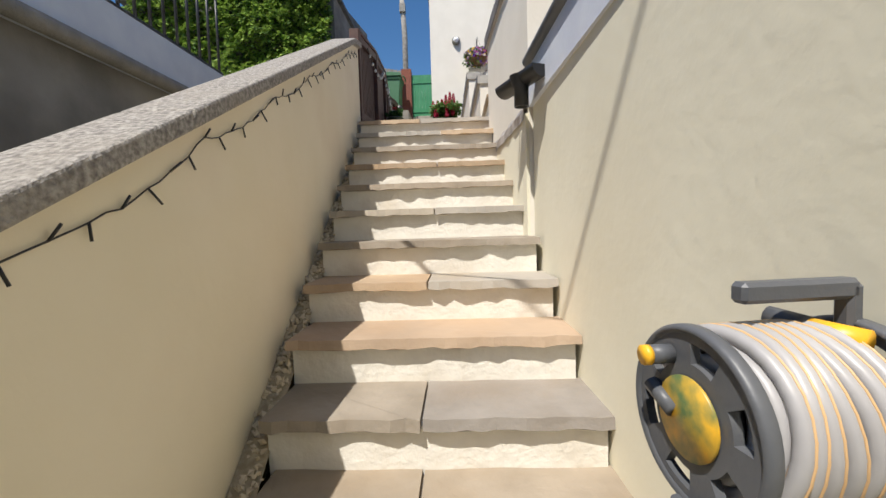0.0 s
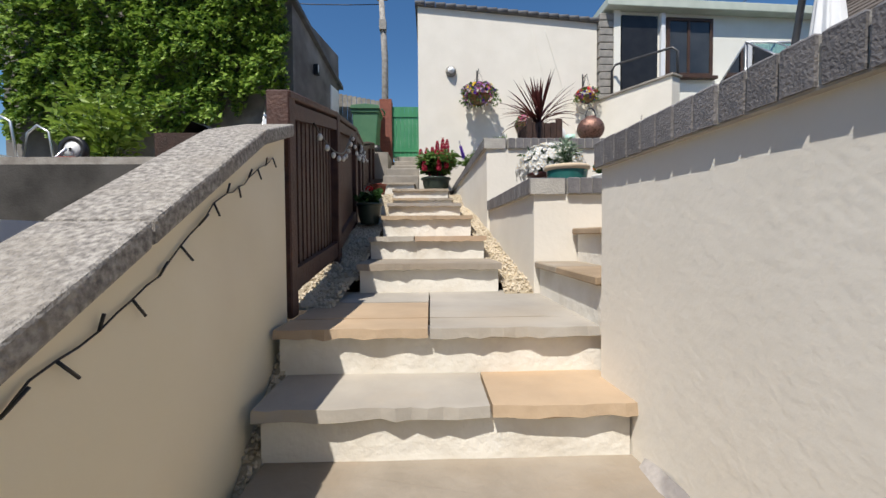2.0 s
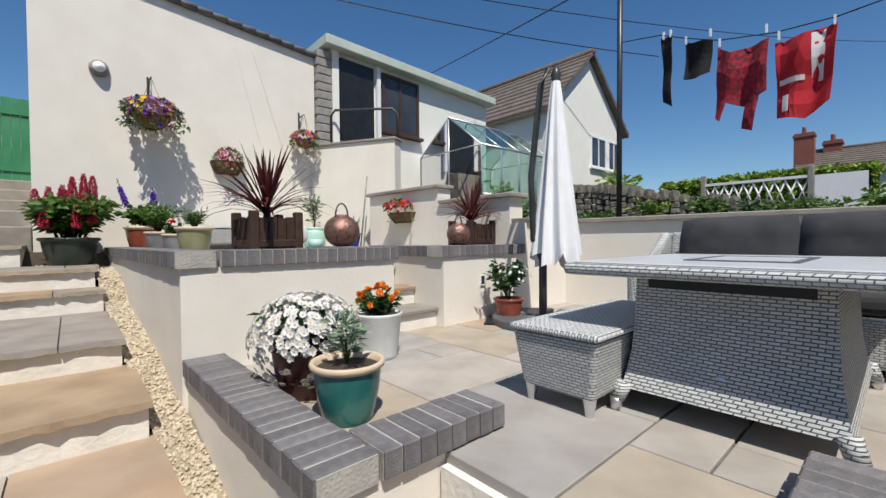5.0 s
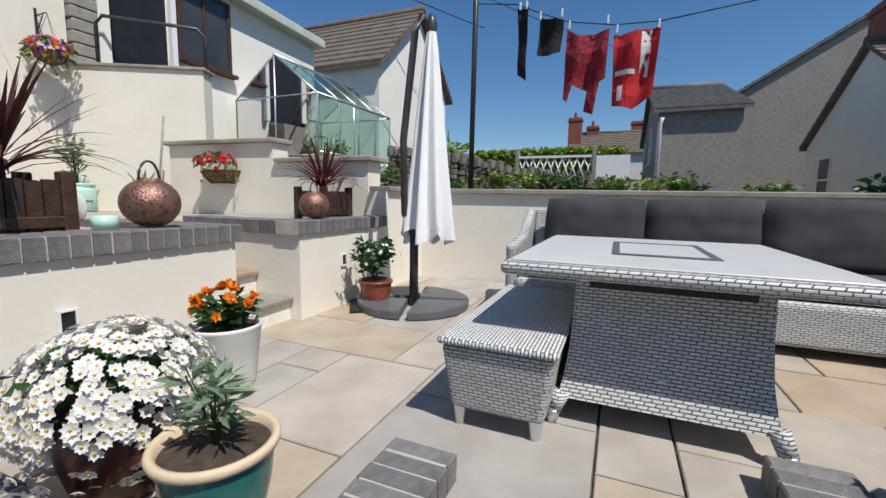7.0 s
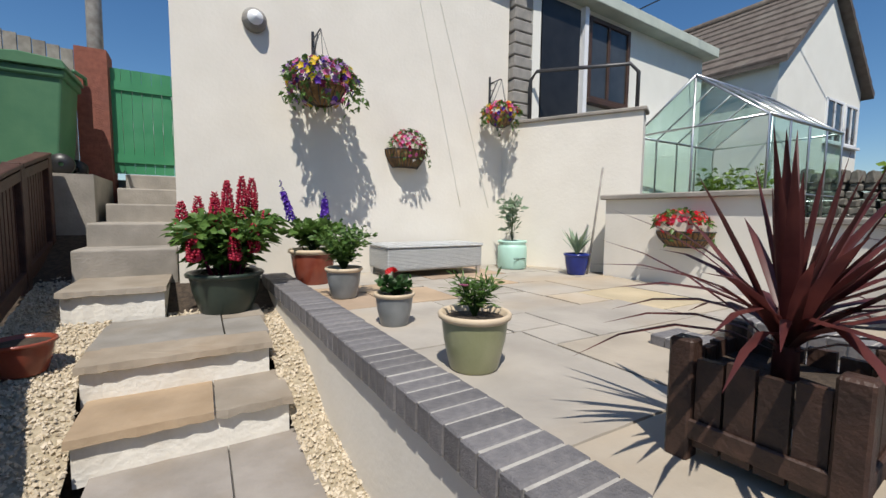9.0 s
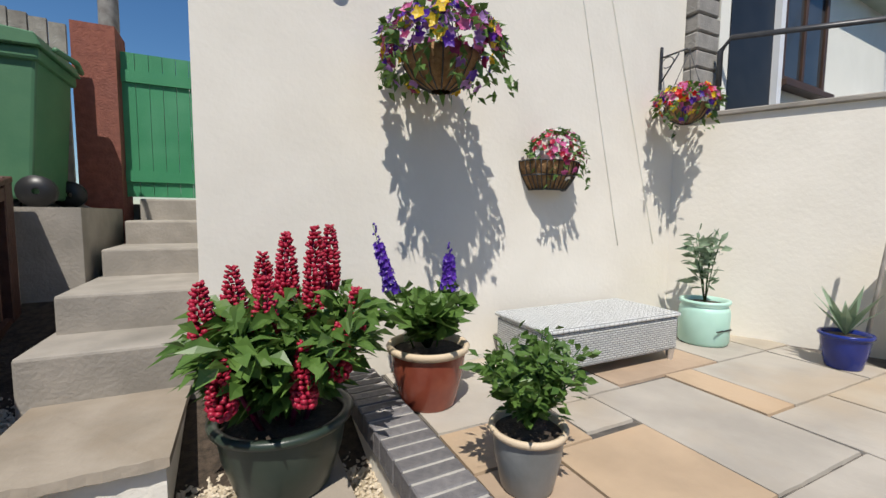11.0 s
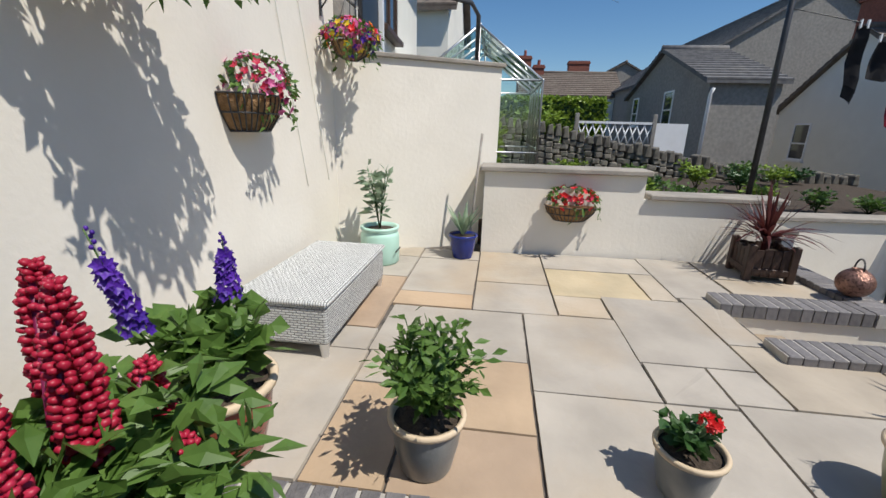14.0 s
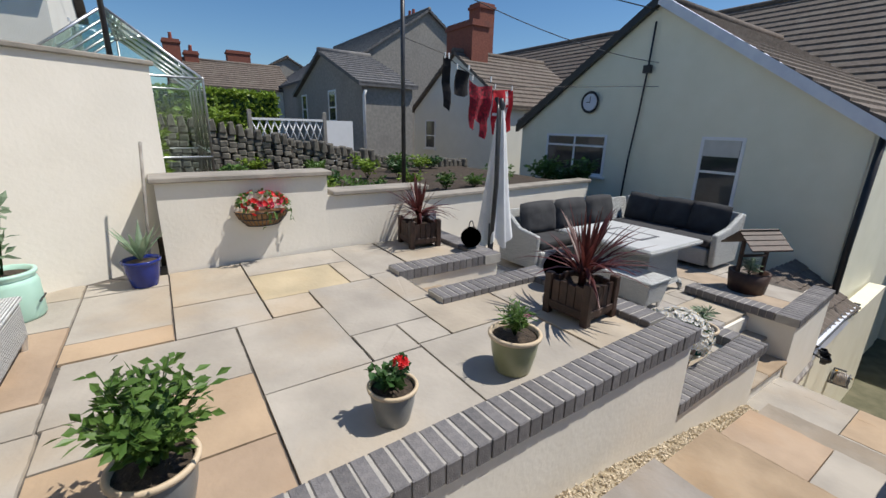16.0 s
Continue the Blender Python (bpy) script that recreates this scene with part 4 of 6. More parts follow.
def flowers(parent, centres, size, material, petals=6, name="flowers"):
    b = Build()
    for c, w in centres:
        w = Vector(w).normalized()
        s = w.cross(Vector((0.3, 0.2, 0.9))).normalized()
        t = w.cross(s)
        for k in range(petals):
            a = 6.28 * k / petals + rnd(0, 0.3)
            d = (math.cos(a) * s + math.sin(a) * t + w * 0.35).normalized()
            b.leaf(c, d, size * rnd(0.8, 1.1), size * 0.75, 0.0, side=d.cross(w))
    return b.done(name, material, parent)


def dome(c, r, h, n, low=0.0):
    out = []
    for k in range(n):
        w = ball()
        w.z = abs(w.z) if rnd(0, 1) > low else w.z * 0.6
        w.normalize()
        out.append((Vector(c) + Vector((w.x * r, w.y * r, w.z * h)) * rnd(0.85, 1.05), w))
    return out


# lower patio pots
p = pot("daisy_pot", "maroon pot brimming with white daisies", 0.72, 5.6, LOW, 0.17, 0.26, MAROON)
bush(p, (0, 0, 0.2), 0.24, 0.22, 400, 0.06, LEAF_D)
cs = dome((0, 0, 0.27), 0.26, 0.22, 800, 0.35)
flowers(p, cs, 0.023, WHITEF, 8)
e = Build()
for c, w in cs:
    e.blob(c + w * 0.005, 0.0045, 0.6, 3)
e.done("flower_centres", YELLOWF, p, kind="stuff")
p = pot("teal_pot", "glazed teal pot with a bare rim and young green plant", 0.72, 5.2, LOW, 0.145, 0.25, TEAL, CREAMRIM)
bush(p, (0, 0, 0.22), 0.1, 0.22, 130, 0.08, LEAF_G, width=0.22)
p = thing("marigold_bucket", "pale metal bucket with orange marigolds", "bucket", (1.33, 5.9, LOW))
Build().lathe([(0.001, 0), (0.115, 0), (0.12, 0.02), (0.15, 0.27), (0.156, 0.28), (0.15, 0.29), (0.14, 0.27)], n=32).done("body", BUCKET, p)
Build().lathe([(0.14, 0.25), (0.001, 0.26)], n=20).done("soil", SOIL, p)
bush(p, (0, 0, 0.24), 0.16, 0.16, 260, 0.07, LEAF_D)
for c, w in dome((0, 0, 0.34), 0.14, 0.12, 22):
    cc = [(c + ball() * 0.006, (w + ball() * 0.8)) for _ in range(5)]
    flowers(p, cc, 0.026, ORANGEF, 5)
p = pot("shrub_pot", "terracotta pot with a small white-flowering shrub on a tray", 2.82, 6.04, LOW + 0.02, 0.13, 0.2, TERRA)
Build().box(-0.2, -0.2, -0.02, 0.2, 0.2, 0.0).done("tray", BLACK, p)
bush(p, (0, 0, 0.18), 0.24, 0.34, 420, 0.06, LEAF_D, width=0.6)
flowers(p, dome((0, 0, 0.35), 0.22, 0.18, 40), 0.018, WHITEF, 5)

# upper patio pots
p = pot("mint_pot", "grey glazed pot with a leafy green bush", 0.6, 9.2, UP, 0.125, 0.22, GREYPOT, CREAMRIM)
bush(p, (0, 0, 0.19), 0.2, 0.32, 900, 0.055, LEAF, width=0.5, stems=30)
p = pot("geranium_pot", "small grey pot with a red geranium", 0.62, 8.34, UP, 0.105, 0.18, GREYPOT, CREAMRIM)
bush(p, (0, 0, 0.15), 0.1, 0.1, 130, 0.05, LEAF_D, width=0.9)
flowers(p, dome((0.03, 0.02, 0.29), 0.03, 0.02, 14), 0.02, SCARLET, 5)
p = pot("olive_pot", "olive glazed pot with ferny green foliage", 0.64, 7.6, UP, 0.135, 0.225, OLIVE, CREAMRIM)
bush(p, (0, 0, 0.2), 0.11, 0.17, 420, 0.055, LEAF, width=0.18, stems=14)
flowers(p, [(Vector((0.06, -0.02, 0.33)), Vector((0, 0, 1)))], 0.025, PINKF, 7)
p = pot("delphinium_pot", "red glazed pot with violet delphiniums", 0.55, 9.93, UP, 0.19, 0.3, TERRA, CREAMRIM)
bush(p, (0, 0, 0.26), 0.26, 0.26, 420, 0.1, LEAF, width=0.75, stems=14)


def spike(parent, x, y, z, h, r, material):
    """A flower spike: stacked whorls of plump florets that point outwards and up."""
    b = Build()
    n = int(h / 0.0165)
    for k in range(n):
        f = k / n
        rr = r * 0.86 * (1 - 0.25 * f - 0.6 * f ** 4) * (0.8 + 0.2 * min(1, k / 2))
        m = max(5, int(11 * (1 - f * 0.4)))
        for j in range(m):
            a = 6.28 * j / m + k * 0.7 + rnd(-0.12, 0.12)
            s_ = (1 - 0.4 * f) * rnd(0.85, 1.15)
            q = rr * rnd(0.88, 1.08)
            mm = Matrix.Translation((x + q * math.cos(a) + 0.04 * f * x, y + q * math.sin(a), z + f * h + rnd(-0.006, 0.006))) @ pose(0, 0, 0, 0, rnd(-45, -15), math.degrees(a)) @ Matrix.Diagonal((1.35, 0.95, 0.72, 1))
            b.lathe([(0.001, -0.015 * s_), (0.0125 * s_, -0.007 * s_), (0.0125 * s_, 0.006 * s_), (0.001, 0.014 * s_)], n=6, m=mm)
    b.done("flower_spike", material, parent)
    Build().tube([(x * 0.3, y * 0.3, 0.2), (x, y, z + h * 0.9)], 0.012, 5, 0.006).done("stem", PLUMF, parent)


def loose_spike(parent, x, y, z, h, lean, material):
    """A loose spike of open five-petalled flowers with buds at the tip."""
    cs, tips = [], Build()
    for k in range(60):
        f = (k + rnd(0, 1)) / 60
        a = k * 2.4
        q = 0.034 * (1 - 0.55 * f) * rnd(0.6, 1.2)
        cs.append((Vector((x + lean * f + q * math.cos(a), y + q * math.sin(a), z + f * h)), Vector((math.cos(a), math.sin(a), 0.3))))
    flowers(parent, cs, 0.023, material, 5, "flower_spike")
    for k in range(9):
        f = 1 + 0.05 * k
        tips.blob((x + lean * f + rnd(-0.012, 0.012), y + rnd(-0.012, 0.012), z + h * f), 0.006, 1.2, 4)
    tips.done("buds", PURPLEF, parent)
    Build().tube([(x * 0.3, y * 0.3, 0.22), (x, y, z), (x + lean * 1.4, y, z + h * 1.4)], 0.005, 5, 0.002).done("stem", LEAF, parent)


loose_spike(p, -0.15, 0.1, 0.54, 0.24, -0.07, PURPLEF)
loose_spike(p, 0.1, -0.02, 0.56, 0.16, 0.0, PURPLEF)
p.rotation_euler.z = 0
p = pot("lupin_pot", "dark green pot crowded with tall red lupins", -0.13, 9.8, 3.362, 0.25, 0.3, DARKPOT)
p.rotation_euler.z = 0
bush(p, (0, 0, 0.22), 0.42, 0.5, 2800, 0.12, LEAF, width=0.42, stems=34, drop=0.3)
for x, y, z, h in ((-0.26, -0.02, 0.62, 0.26), (-0.16, 0.08, 0.68, 0.24), (-0.06, -0.1, 0.6, 0.3), (0.03, 0.08, 0.75, 0.3), (0.12, -0.04, 0.7, 0.38), (0.2, 0.1, 0.78, 0.3), (0.28, -0.02, 0.62, 0.2),
                   (-0.2, -0.22, 0.45, 0.2), (0.05, -0.25, 0.45, 0.24), (0.18, -0.18, 0.5, 0.22), (-0.05, 0.2, 0.7, 0.26)):
    spike(p, x, y, z - 0.04, h * 0.95, 0.045, REDF)
p = thing("milk_churn_pot", "mint green enamel churn planter with a leafy shrub", "planter", (2.8, 9.98, UP))
Build().lathe([(0.001, 0), (0.15, 0), (0.165, 0.02), (0.165, 0.24), (0.155, 0.27), (0.145, 0.28), (0.165, 0.3), (0.165, 0.32), (0.14, 0.32), (0.135, 0.28)], n=36).done("body", MINT, p)
Build().lathe([(0.14, 0.29), (0.001, 0.3)], n=20).done("soil", SOIL, p)
Build().box(-0.11, -0.169, 0.12, -0.03, -0.16, 0.128).box(-0.02, -0.171, 0.12, 0.05, -0.16, 0.128).done("lettering", BLACK, p)
bush(p, (0, 0, 0.28), 0.18, 0.55, 110, 0.12, LEAF_G, width=0.4, stems=9)
p = pot("agave_pot", "blue glazed pot with a variegated agave", 3.08, 9.28, UP, 0.125, 0.22, BLUEPOT)
b = Build()
for k in range(14):
    a = 2.4 * k
    w = Vector((math.cos(a), math.sin(a), 1.0 + 0.08 * k))
    b.leaf((0, 0, 0.2), w, rnd(0.22, 0.36), 0.05, 0.0, side=Vector((-math.sin(a), math.cos(a), 0)))
b.done("leaves", LEAF_G, p)

# pots beside the path
p = pot("terracotta_pot", "empty red glazed pot on the gravel", -1.07, 9.07, 3.29, 0.13, 0.17, TERRA)
p = pot("path_geranium_pot", "dark green pot with a red geranium on the gravel", -0.82, 6.35, 2.74, 0.12, 0.2, DARKPOT)
bush(p, (0, 0, 0.16), 0.13, 0.14, 160, 0.07, LEAF_D, width=0.9)
flowers(p, dome((0, 0, 0.33), 0.03, 0.03, 16), 0.022, SCARLET, 5)


# timber planters with cordylines
def cordyline(x, y, z, turn, h=0.62, n=95):
    p = thing("cordyline_planter", "square dark timber planter with a spiky maroon cordyline", "planter", (x, y, z), turn, "cordyline planters")
    s, hh = 0.155, 0.27
    b = Build()
    for sx in (-1, 1):
        for sy in (-1, 1):
            Build().box(sx * s - 0.028, sy * s - 0.028, 0, sx * s + 0.028, sy * s + 0.028, hh + 0.035).done("post", PLANTER, p, bevel=0.006)
    for k in range(4):
        m = pose(0, 0, 0, 0, 0, 90 * k)
        for j in range(4):
            Build().box(-0.122 + j * 0.063, -s - 0.012, 0.04, -0.122 + j * 0.063 + 0.056, -s + 0.008, hh - 0.01 + 0.008 * (j % 2), m).done("slat", PLANTER, p)
        Build().box(-s, -s - 0.024, 0.06, s, -s - 0.012, 0.11, m).done("rail", PLANTER, p, bevel=0.004)
    Build().box(-s, -s, 0.17, s, s, 0.22).done("soil", SOIL, p)
    b = Build()
    for k in range(n):
        a = rnd(0, 6.28)
        lean = rnd(0.05, 2.1) ** 1.1
        w = Vector((math.cos(a) * lean, math.sin(a) * lean, 1.0)).normalized()
        side = Vector((-math.sin(a), math.cos(a), 0))
        L, wd = h * rnd(0.75, 1.12), rnd(0.018, 0.031)
        pts = []
        q = Vector((0, 0, 0.27 + rnd(0, 0.08)))
        dd = w.copy()
        for j in range(5):
            pts.append(q.copy())
            q += dd * L / 4
            dd.z -= 0.05 + 0.13 * lean
            dd.normalize()
        vs, fs = [], []
        for j, c in enumerate(pts):
            ww = wd * (0.5, 0.95, 1.0, 0.7, 0.04)[j] / 2
            nn = side.cross(w) * 0.35 * ww
            vs += [c - side * ww + nn, c, c + side * ww + nn]
        for j in range(4):
            fs += [(3 * j, 3 * j + 1, 3 * j + 4, 3 * j + 3), (3 * j + 1, 3 * j + 2, 3 * j + 5, 3 * j + 4)]
        b.add(vs, fs, True)
    b.done("leaves", CORDY, p)
    Build().tube([(0, 0, 0.2), (0, 0, 0.4)], 0.03, 8, 0.022).done("stem", CORDY, p)
    return p


cordyline(0.92, 6.7, UP, 4, 0.5, 66)
cordyline(3.08, 6.75, UP, -6, 0.46, 70)


def lantern(x, y, z, r, h):
    p = thing("lantern", "round pierced copper lantern with a wire handle", "lantern", (x, y, z), group="copper lanterns")
    prof = [(r * math.sin(q), h * 0.5 - h * 0.5 * math.cos(q)) for q in [0.35 + (math.pi - 0.75) * k / 14 for k in range(15)]]
    Build().lathe([(0.001, prof[0][1]), *prof, (prof[-1][0], h), (prof[-1][0] * 0.85, h), (prof[-1][0] * 0.8, h * 0.9)], n=36).done("pierced_body", COPPER, p)
    Build().tube([(r * 0.38 * math.cos(q), 0, h * 0.97 + r * 0.7 * math.sin(q)) for q in [math.pi * k / 12 for k in range(13)]], 0.006, 6).done("handle", METAL, p)


lantern(1.36, 6.42, 3.55, 0.13, 0.24)
lantern(2.56, 6.42, 3.55, 0.11, 0.21)
p = thing("plant_label", "oval red, blue and white plant label hung on the planter", "label", (1.118, 6.555, UP + 0.15), 40)
Build().lathe([(0.001, 0.004), (0.038, 0.004), (0.04, 0), (0.038, -0.004), (0.001, -0.004)], n=24, m=pose(0, 0, 0, 0, 90, 0) @ Matrix.Diagonal((1.6, 1, 1, 1))).done("card", CLOTHWHITE, p)
Build().box(0.004, -0.03, -0.01, 0.0065, 0.03, 0.03).done("blue_band", BLUEPOT, p)
Build().box(0.004, -0.03, -0.045, 0.0065, 0.03, -0.014).done("red_band", SCARLET, p)


# ---- wall baskets ----
def flower_heap(p, c, r, h, n, size, mats, trail=0):
    cs = dome(c, r, h, n, 0.3)
    k = len(mats)
    for i, m_ in enumerate(mats):
        flowers(p, cs[i::k], size, m_, 5)
    b = Build()
    for q, w in dome(c, r * 0.95, h * 0.9, n, 0.4):
        b.leaf(q, w + ball() * 0.5, size * 1.9, size * 1.0, 0.3)
    for j in range(trail):
        a = rnd(0, 6.28)
        q = Vector(c) + Vector((r * math.cos(a), r * math.sin(a) * 0.8, 0))
        for i in range(6):
            q = q + Vector((rnd(-0.015, 0.02) + 0.012 * math.cos(a), rnd(-0.01, 0.01), -0.03))
            b.leaf(q, ball(), size * 1.5, size * 0.8, 0.3)
    b.done("foliage", LEAF, p)


def basket_half(m, w, h, name, label):
    """A half-round wall basket: coir lining in a wire cage."""
    p = thing(name, label, "wall basket", group="wall baskets")
    p.matrix_basis = m
    vs, fs, n, rows = [], [], 16, 6
    for j in range(rows + 1):
        f = j / rows
        s = 0.62 + 0.38 * math.sin(f * 1.57)
        for i in range(n + 1):
            a = math.pi * i / n
            vs.append((w / 2 * s * math.cos(a), -(w * 0.42) * s * math.sin(a) ** 0.7 if 0 < i < n else 0, -h + h * f))
    for j in range(rows):
        for i in range(n):
            k = j * (n + 1) + i
            fs.append((k, k + 1, k + n + 2, k + n + 1))
    fs.append(tuple(range(n + 1)))
    fs.append(tuple(range(rows * (n + 1), (rows + 1) * (n + 1)))[::-1])
    Build().add(vs, fs, True).done("coir_lining", COIR, p)
    b = Build()
    for i in range(0, n + 1, 1):
        b.tube([Vector(vs[j * (n + 1) + i]) * 1.015 for j in range(rows + 1)], 0.004, 4)
    for j in (0, 3, rows):
        b.tube([Vector(vs[j * (n + 1) + i]) * 1.02 for i in range(n + 1)], 0.005, 4)
    b.done("wire_cage", METAL, p)
    return p


def basket_hung(x, y, z, r, label, bracket):
    p = thing("hanging_basket", label, "hanging basket", (x, y, z), group="hanging baskets")
    Build().lathe([(r * 0.25, -r * 0.85), (r * 0.7, -r * 0.6), (r * 0.95, -r * 0.2), (r, 0), (r * 0.9, -0.02), (0.001, -0.02)], n=24).done("coir_lining", COIR, p)
    b = Build()
    for k in range(16):
        a = 6.28 * k / 16
        b.tube([(1.02 * q * math.cos(a), 1.02 * q * math.sin(a), zz) for q, zz in ((r * 0.25, -r * 0.86), (r * 0.7, -r * 0.62), (r * 0.96, -r * 0.2), (r, 0.01))], 0.004, 4)
    for k in range(3):
        a = 2.1 * k + 0.4
        b.tube([(r * math.cos(a), r * math.sin(a), 0), (0, 0, bracket)], 0.003, 4)
    b.done("wire_cage", METAL, p)
    wy = 10.395 - y
    Build().box(-0.012, wy - 0.01, bracket - 0.22, 0.012, wy, bracket + 0.1).tube([(0, wy, bracket + 0.02), (0, 0.02, bracket + 0.02), (0, 0, bracket)], 0.007, 6).tube([(0, wy, bracket - 0.18), (0, wy * 0.35, bracket + 0.01)], 0.006, 6).tube(
        [(0, wy - 0.06 + 0.05 * math.cos(q), bracket - 0.03 + 0.04 * math.sin(q)) for q in [0.5 * k for k in range(12)]], 0.004, 4).done("bracket", METAL, p)
    return p


p = basket_hung(0.68, 10.08, 5.22, 0.2, "hanging basket of purple and yellow petunias", 0.48)
flower_heap(p, (0, 0, 0.02), 0.32, 0.2, 260, 0.04, [PLUMF, LILACF, PINKF, PURPLEF, LILACF, YELLOWF], 16)
p = basket_hung(2.74, 10.16, 5.24, 0.15, "hanging basket of pink and purple flowers", 0.4)
flower_heap(p, (0, 0, 0.02), 0.21, 0.14, 150, 0.032, [SCARLET, PINKF, PURPLEF, PINKF, YELLOWF], 8)
p = basket_half(pose(1.63, 10.395, 4.78), 0.44, 0.18, "wall_basket", "half-round coir wall basket with pink flowers")
flower_heap(p, (0, -0.09, 0.02), 0.19, 0.19, 150, 0.027, [REDF, LEAF_D, PINKF, PLUMF, LEAF_D, PINKF, WHITEF], 3)
p = basket_half(pose(3.36, 8.32, 3.98, 0, 0, -86), 0.46, 0.13, "wall_basket", "coir wall trough with red flowers")
flower_heap(p, (0, -0.1, 0.075), 0.21, 0.11, 95, 0.034, [SCARLET, LEAF_D, SCARLET, REDF], 2)
p = thing("wall_light", "round white bulkhead wall light", "wall light", (0.18, 10.4, 5.78))
Build().lathe([(0.001, 0.1), (0.07, 0.09), (0.1, 0.04), (0.1, 0), (0.001, 0)], m=pose(0, 0, 0, 90, 0, 0)).done("body", GREYREND, p)
Build().lathe([(0.001, 0.13), (0.045, 0.115), (0.065, 0.09)], m=pose(0, 0, 0, 90, 0, 0)).done("lens", WHITE, p)
for x0, x1 in ((1.75, 2.35), (2.0, 2.75)):
    wire("wall_cable", [(x0, 10.392, 6.6), (x1, 10.392, 4.2)], 0.0025, 0, RENDER_W)


# ---- wicker furniture ----
def wicker_box(name, label, x0, y0, x1, y1, z, h, category, taper=0.0):
    p = thing(name, label, category, ((x0 + x1) / 2, (y0 + y1) / 2, z))
    w, d_ = (x1 - x0) / 2, (y1 - y0) / 2
    f = 0.07
    b = Build()
    t = taper
    b.add([(-w + t, -d_ + t, f), (w - t, -d_ + t, f), (w - t, d_ - t, f), (-w + t, d_ - t, f), (-w, -d_, h - 0.03), (w, -d_, h - 0.03), (w, d_, h - 0.03), (-w, d_, h - 0.03)],
          [(0, 3, 2, 1), (4, 5, 6, 7), (0, 1, 5, 4), (1, 2, 6, 5), (2, 3, 7, 6), (3, 0, 4, 7)])
    b.done("body", WICKER, p, bevel=0.02, segments=2)
    Build().box(-w - 0.012, -d_ - 0.012, h - 0.03, w + 0.012, d_ + 0.012, h).done("top", WICKER_SUNLIT, p, bevel=0.015, segments=3)
    for sx in (-1, 1):
        for sy in (-1, 1):
            Build().lathe([(0.018, -0.0), (0.022, 0.03), (0.03, 0.08)], sx * (w - t - 0.03), sy * (d_ - t - 0.03), 0, 12).done("foot", ALU, p)
    return p


wicker_box("wicker_storage_bench", "low pale grey wicker storage bench", 1.19, 9.8, 2.25, 10.3, UP, 0.315, "bench")
wicker_box("wicker_stool_bench", "pale grey wicker bench beside the table", 1.4, 4.45, 2.45, 4.87, LOW, 0.36, "bench", 0.035)
tb = thing("fire_pit_table", "grey wicker dining table with a pale top and fire pit panel", "table", (2.2, 4.1, LOW))
w, d_, h = 0.66, 0.59, 0.645
Build().box(-w, -d_, h - 0.06, w, d_, h - 0.008).done("rim", WICKER, tb, bevel=0.022, segments=3)
Build().box(-w + 0.035, -d_ + 0.035, h - 0.008, w - 0.035, d_ - 0.035, h).done("top", TABLETOP, tb, bevel=0.003)
fp = Build()
for q in ((-0.3, -0.2, -0.26, 0.2), (0.26, -0.2, 0.3, 0.2), (-0.26, -0.2, 0.26, -0.17), (-0.26, 0.17, 0.26, 0.2)):
    fp.box(q[0], q[1], h, q[2], q[3], h + 0.005)
fp.done("burner_surround", GREYP, tb)
Build().box(-0.26, -0.17, h - 0.004, 0.26, 0.17, h + 0.003).done("burner_cover", TABLETOP, tb)
rings = ((0.1, 0.56, 0.365), (0.16, 0.535, 0.35), (0.26, 0.515, 0.335), (0.4, 0.505, 0.325), (h - 0.06, 0.5, 0.32))
Build().add([(sx * a, sy * c, z) for z, a, c in rings for sx, sy in ((-1, -1), (1, -1), (1, 1), (-1, 1))],
            [(j * 4 + i, j * 4 + (i + 1) % 4, j * 4 + 4 + (i + 1) % 4, j * 4 + 4 + i) for j in range(4) for i in range(4)] + [(3, 2, 1, 0)]).done("pedestal", WICKER, tb)
Build().box(-0.502, -0.27, h - 0.11, -0.47, 0.27, h - 0.064).done("drawer_front", BLACK, tb)
Build().lathe([(0.001, 0.004), (0.02, 0.004), (0.022, 0.0)], n=16, m=Matrix.Translation((-0.522, 0.0, 0.2)) @ pose(0, 0, 0, 0, -90, 0)).done("badge", ALU, tb)
for sx in (-1, 1):
    for sy in (-1, 1):
        Build().tube([(sx * 0.545, sy * 0.35, 0.12), (sx * 0.57, sy * 0.375, 0.05)], 0.035, 10, 0.03).done("leg", WICKER, tb)
        Build().tube([(sx * 0.57, sy * 0.375, 0.055), (sx * 0.575, sy * 0.38, 0.0)], 0.03, 10, 0.02).done("foot", ALU, tb)


